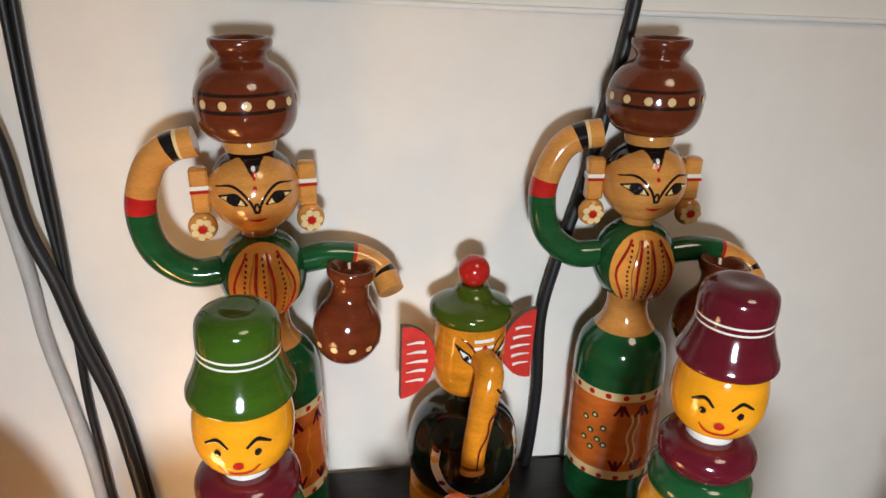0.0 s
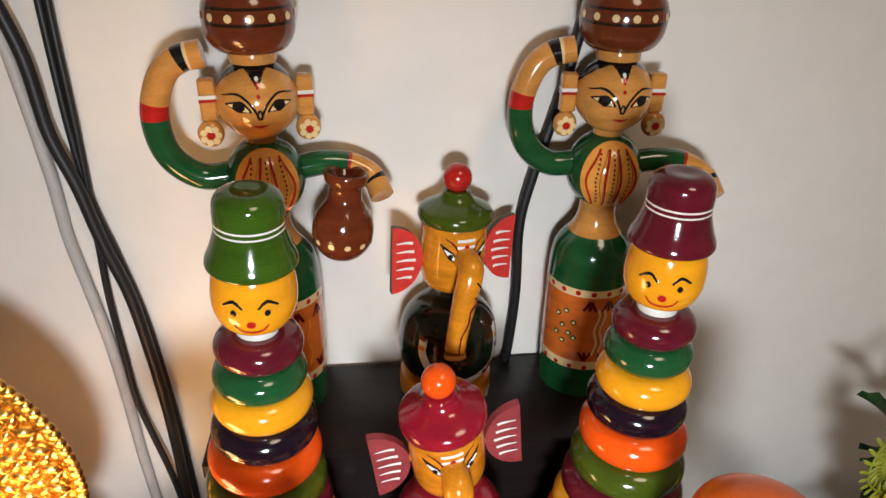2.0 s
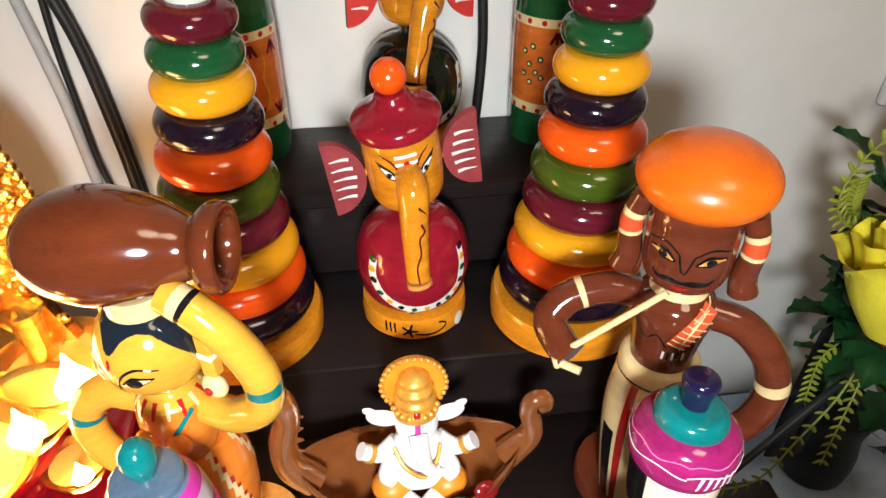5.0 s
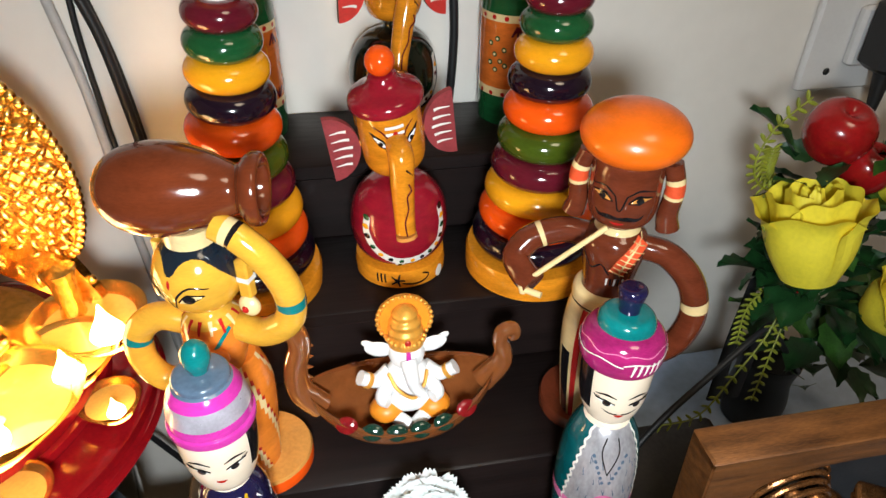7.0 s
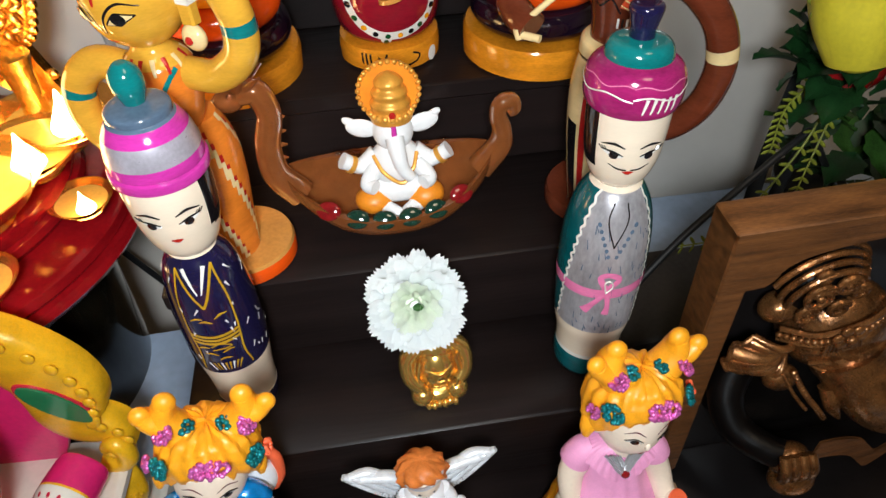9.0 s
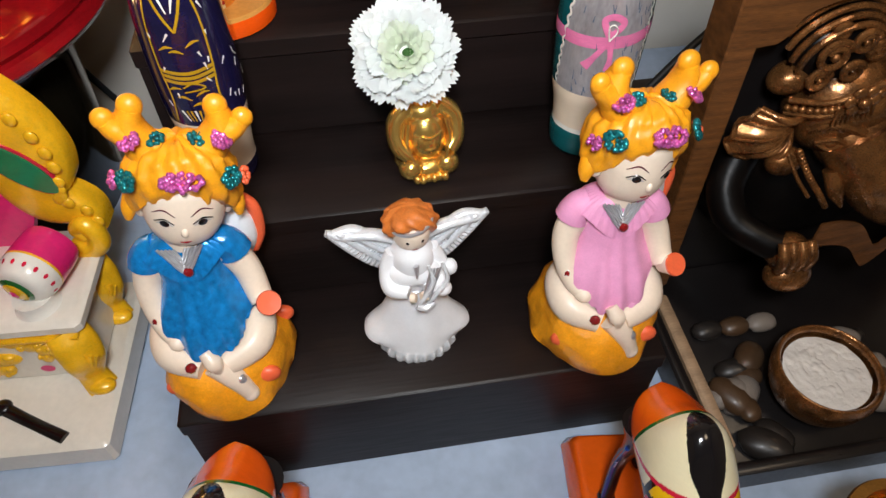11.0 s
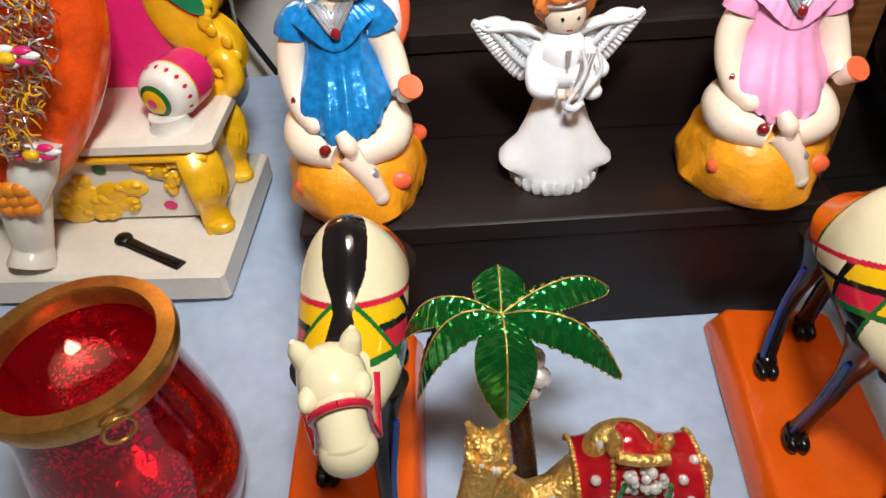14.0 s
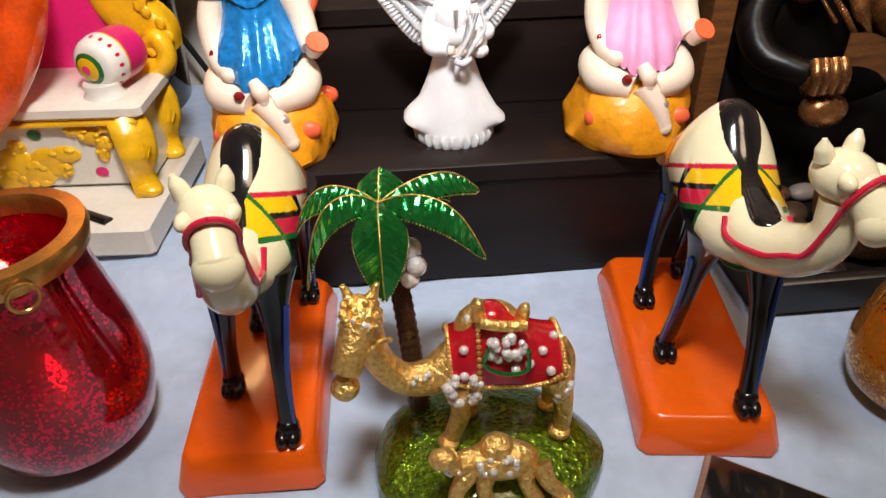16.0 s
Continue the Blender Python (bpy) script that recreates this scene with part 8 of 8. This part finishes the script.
def rose(m, k):
    """A half-open bud of wrapped petals."""
    s = Solid()
    for ring, (n, r, h, lip) in enumerate([(3, 0.0080, 0.047, -0.10), (3, 0.0150, 0.049, -0.02), (4, 0.0215, 0.048, 0.10), (4, 0.0265, 0.044, 0.24)]):
        for j in range(n):
            a0 = 2 * math.pi * j / n + ring * 0.9 + 0.15 * math.sin(5 * j + ring)
            rows = []
            for i in range(13):
                t = i / 12
                rad = r * (0.64 + 0.42 * math.sin(min(t * 2.3, 1.9))) + lip * 0.020 * max(0, t - 0.62) ** 1.5 * 6
                row = []
                for u in np.linspace(-1, 1, 17):
                    edge = 0.0050 * t * abs(u) ** 3 + 0.0010 * t * math.sin(6 * u + 2 * j + ring)
                    wave = 0.0012 * t * t * math.sin(7 * u + 3 * j) + lip * 0.010 * max(0, t - 0.75) * 4 * abs(u)
                    row.append(((rad + wave) * math.sin(a0 + u * 3.5 / n), -(rad + wave) * math.cos(a0 + u * 3.5 / n), h * t - edge - lip * 0.012 * max(0, t - 0.85) * 6))
                rows.append(row)
            s.grid(rows, rose_yellow, False)
    s.ball((0, 0, 0.003), (0.014, 0.014, 0.008), rose_yellow, 16, 10)
    return s.make("rose_head", m @ Matrix.Scale(k, 4), bouquet, "half-open yellow rose")


rose(Matrix.Translation((-0.0370, -0.0520, 0.2550)) @ Euler((radians(-12), radians(-10), radians(-14))).to_matrix().to_4x4() @ Matrix.Diagonal((1, 1, 1.25, 1)), 1.22)
rose(Matrix.Translation((0.0350, -0.0600, 0.2150)) @ Euler((radians(40), 0, radians(8))).to_matrix().to_4x4(), 1.0)
rose(Matrix.Translation((0.0600, 0.0000, 0.2900)) @ Euler((radians(24), 0, radians(20))).to_matrix().to_4x4(), 0.9)
for x, y, z, r in ((0.000, 0.012, 0.346, 0.0265), (0.026, 0.000, 0.318, 0.022), (-0.012, -0.015, 0.222, 0.0215), (0.010, -0.005, 0.222, 0.020)):
    s = Solid()
    s.lathe([(0.10 * r, -0.80 * r), (0.45 * r, -0.93 * r), (0.82 * r, -0.62 * r), (1.0 * r, 0.0), (0.88 * r, 0.55 * r), (0.50 * r, 0.86 * r), (0.18 * r, 0.78 * r), (0.02 * r, 0.66 * r)], apple_red, 40, 30)
    apple = s.make("apple", pose(x, y, z, 20, random.uniform(-15, 15), 0), bouquet, "glossy red apple")
s = Solid()
rows = []
for i in range(9):
    t = i / 8
    w = 0.0165 * math.sin(math.pi * t ** 0.8) + 0.0003
    rows.append([(w * u / 3 * (1 + 0.10 * (-1) ** i), 0.055 * t, 0.010 * math.sin(t * 2.2) - 0.004 * (1 - abs(u) / 3) + 0.0008 * (-1) ** i * abs(u) / 3) for u in range(-3, 4)])
s.grid(rows, leaf_dark, False)
leaf0 = s.make("leaf", pose(-0.030, 0.010, 0.330, 30, 0, 60), bouquet)
mesh_b = leaf0.data.copy()
mesh_b.materials.clear()
mesh_b.materials.append(leaf_bright)
for k in range(110):
    a = random.uniform(0, 360)
    rr = random.uniform(0.012, 0.050) * (0.72 if math.cos(radians(a)) < 0 else 1.0)
    o = new("leaf", leaf0.data if k % 5 else mesh_b)
    o.parent = bouquet
    q = random.uniform(0.55, 1.05)
    height = random.uniform(0.085, 0.335)
    o.matrix_local = pose(rr * math.cos(radians(a)) + 0.004 + (0.045 if height < 0.20 else 0), rr * math.sin(radians(a)) * 0.8 - 0.006, height, random.uniform(-50, 45), random.uniform(-40, 40), a - 90) @ Matrix.Scale(q, 4)
for pts in ([(-0.030, 0.0, 0.300), (-0.066, -0.006, 0.312), (-0.082, -0.010, 0.335), (-0.072, -0.006, 0.362), (-0.046, -0.002, 0.384)], [(-0.030, 0.01, 0.290), (-0.060, 0.000, 0.318), (-0.062, 0.002, 0.342)], [(0.000, 0.0, 0.230), (-0.030, -0.030, 0.180), (-0.060, -0.040, 0.130), (-0.090, -0.050, 0.098), (-0.130, -0.052, 0.094)], [(0.010, 0.0, 0.220), (-0.020, -0.030, 0.170), (-0.040, -0.050, 0.110)], [(0.040, -0.01, 0.330), (0.030, -0.020, 0.360), (0.018, -0.030, 0.372)], [(-0.030, -0.030, 0.290), (-0.052, -0.034, 0.296), (-0.074, -0.036, 0.290)], [(-0.010, -0.02, 0.240), (-0.050, -0.02, 0.205), (-0.060, -0.03, 0.165)]):
    s = Solid()
    P = curve_points(pts, 34)
    s.tube(pts, [0.0011, 0.0006], fern_green, 30, 6)
    for i in range(2, 33, 2):
        p = P[i]
        run = Vector(P[i + 1] - P[i - 1]).normalized()
        side = run.cross(Vector((0, -1, 0.3))).normalized()
        for e in (-1, 1):
            d = (run * 0.55 + side * e).normalized()
            turn = d.to_track_quat("X", "Z").to_matrix()
            s.ball(tuple(Vector(p) + d * 0.0042), (0.0044, 0.0008, 0.0016), fern_green, 8, 6, turn)
    s.make("fern_sprig", None, bouquet, "yellow-green artificial fern sprig")
s = Solid()
s.lathe([(0.028, 0.0), (0.030, 0.004), (0.032, 0.030), (0.028, 0.060), (0.032, 0.088), (0.030, 0.090)], rubber_black, 32, 20)
s.make("vase", pose(0.030, 0.020, 0), bouquet, "black vase")
for a, b in (((-0.037, 0.000, 0.230), (-0.036, 0.000, 0.055)), ((-0.007, 0.000, 0.152), (-0.016, 0.000, 0.055))):
    s = Solid()
    s.tube([a, ((a[0] + b[0]) / 2 - 0.002, (a[1] + b[1]) / 2, (a[2] + b[2]) / 2), b], [0.0048, 0.0070, 0.0085], rubber_black, 16, 10, 0.3)
    s.make("black_strap", None, bouquet, "flat black strap")


# ---- cables, plug and wall fittings ----
def cable(name, pts, r, mat, label, n=60):
    s = Solid()
    s.tube(pts, r, mat, n, 12)
    return s.make(name, None, None, label, "cable")


WY = WALL - 0.008
cable("power_cable", [(-0.158, 0.373, 1.46), (-0.162, 0.373, 1.376), (-0.164, 0.373, 1.322), (-0.165, 0.373, 1.26), (-0.168, 0.373, 1.19), (-0.170, 0.373, 1.147), (-0.169, 0.372, 1.102), (-0.167, 0.371, 1.053), (-0.155, 0.366, 0.997), (-0.150, 0.366, 0.954), (-0.145, 0.366, 0.850), (-0.140, 0.366, 0.760)], 0.0024, rubber_black, "thin black cable hanging against the wall")
cable("power_cable", [(-0.165, 0.373, 1.46), (-0.1672, 0.373, 1.376), (-0.1686, 0.373, 1.322), (-0.1688, 0.373, 1.26), (-0.1660, 0.3735, 1.215), (-0.1580, 0.3735, 1.175), (-0.1500, 0.3735, 1.130), (-0.1450, 0.3735, 1.070), (-0.1420, 0.3735, 1.000), (-0.1400, 0.373, 0.880), (-0.1400, 0.373, 0.760)], 0.0024, rubber_black, "thin black cable running down the wall")
cable("power_cable", [(-0.212, 0.366, 1.42), (-0.192, 0.366, 1.350), (-0.181, 0.366, 1.307), (-0.178, 0.366, 1.263), (-0.1695, 0.366, 1.229), (-0.163, 0.366, 1.191), (-0.1537, 0.366, 1.151), (-0.149, 0.366, 1.105), (-0.146, 0.366, 1.056), (-0.145, 0.366, 1.001), (-0.146, 0.366, 0.960), (-0.146, 0.368, 0.880), (-0.146, 0.368, 0.760)], 0.0040, rubber_black, "thick black cable hanging against the wall")
cable("power_cable", [(-0.205, 0.373, 1.40), (-0.194, 0.373, 1.330), (-0.189, 0.373, 1.277), (-0.186, 0.373, 1.227), (-0.1855, 0.373, 1.190), (-0.181, 0.373, 1.149), (-0.1768, 0.373, 1.105), (-0.175, 0.373, 1.054), (-0.174, 0.373, 0.999), (-0.171, 0.373, 0.937), (-0.169, 0.373, 0.896), (-0.165, 0.373, 0.800)], 0.0038, rubber_grey, "grey-white cable hanging against the wall")
cable("power_cable", [(0.158, WY, 1.46), (0.148, WY, 1.379), (0.143, WY, 1.345), (0.130, WY, 1.280), (0.117, WY, 1.229), (0.110, WY, 1.190), (0.111, WY, 1.135), (0.108, WY, 1.085), (0.104, WY, 1.070)], 0.0036, rubber_black, "black cable running down the wall behind the dolls")
cable("power_cable", [(0.190, 0.150, 0.802), (0.260, 0.185, 0.848), (0.315, 0.205, 0.882), (0.364, 0.222, 0.910), (0.374, 0.224, 0.911), (0.400, 0.226, 0.876), (0.440, 0.240, 0.826)], 0.0030, rubber_black, "black cable running behind the flowers")
cable("power_cable", [(0.200, 0.180, 0.745), (0.230, 0.170, 0.770), (0.262, 0.180, 0.786), (0.280, 0.200, 0.770), (0.262, 0.220, 0.752), (0.240, 0.200, 0.760), (0.268, 0.175, 0.776), (0.300, 0.190, 0.748)], 0.0030, rubber_black, "coiled black cable on the table")
cable("power_cable", [(-0.285, 0.340, 0.905), (-0.262, 0.334, 0.865), (-0.226, 0.330, 0.793), (-0.186, 0.330, 0.711), (-0.150, 0.334, 0.630), (-0.120, 0.340, 0.550)], 0.0030, rubber_black, "black cable hanging between the table and the wall")
cable("wall_cord", [(-0.60, WALL - 0.001, 1.397), (-0.122, WALL - 0.001, 1.3815), (0.080, WALL - 0.001, 1.3735), (0.271, WALL - 0.001, 1.368), (0.60, WALL - 0.001, 1.358)], 0.0016, ceiling_paint, "thin white cord along the wall")
plate_white = material("plate_white", (0.74, 0.72, 0.70), 0.3, 0, 0.03, 40)
plate = empty("switch_plate", pose(0.436, WALL, 1.066), "white plastic switch plate with a plugged black adaptor", "switch plate")
s = Solid()
s.box((0, -0.009, 0), (0.120, -0.0005, 0.090), plate_white, 0.0025)
s.make("cover", None, plate)
s = Solid()
s.ball((0.025, -0.0095, 0.019), (0.0034, 0.0014, 0.0034), rubber_black, 12, 6)
s.make("screw", None, plate, "dark screw")
s = Solid()
s.box((0.036, -0.020, 0.026), (0.090, -0.009, 0.080), plate_white, 0.003)
s.make("socket", None, plate)
s = Solid()
s.box((0.039, -0.055, 0.030), (0.074, -0.020, 0.090), rubber_black, 0.005)
s.tube([(0.056, -0.040, 0.030), (0.056, -0.042, 0.012), (0.055, -0.044, -0.006)], [0.008, 0.0065, 0.0045], rubber_black, 12, 12)
s.tube([(0.055, -0.044, -0.006), (0.050, -0.046, -0.040), (0.036, -0.050, -0.100)], 0.0034, rubber_black, 20, 10)
s.make("adaptor", None, plate, "black plug-in adaptor")
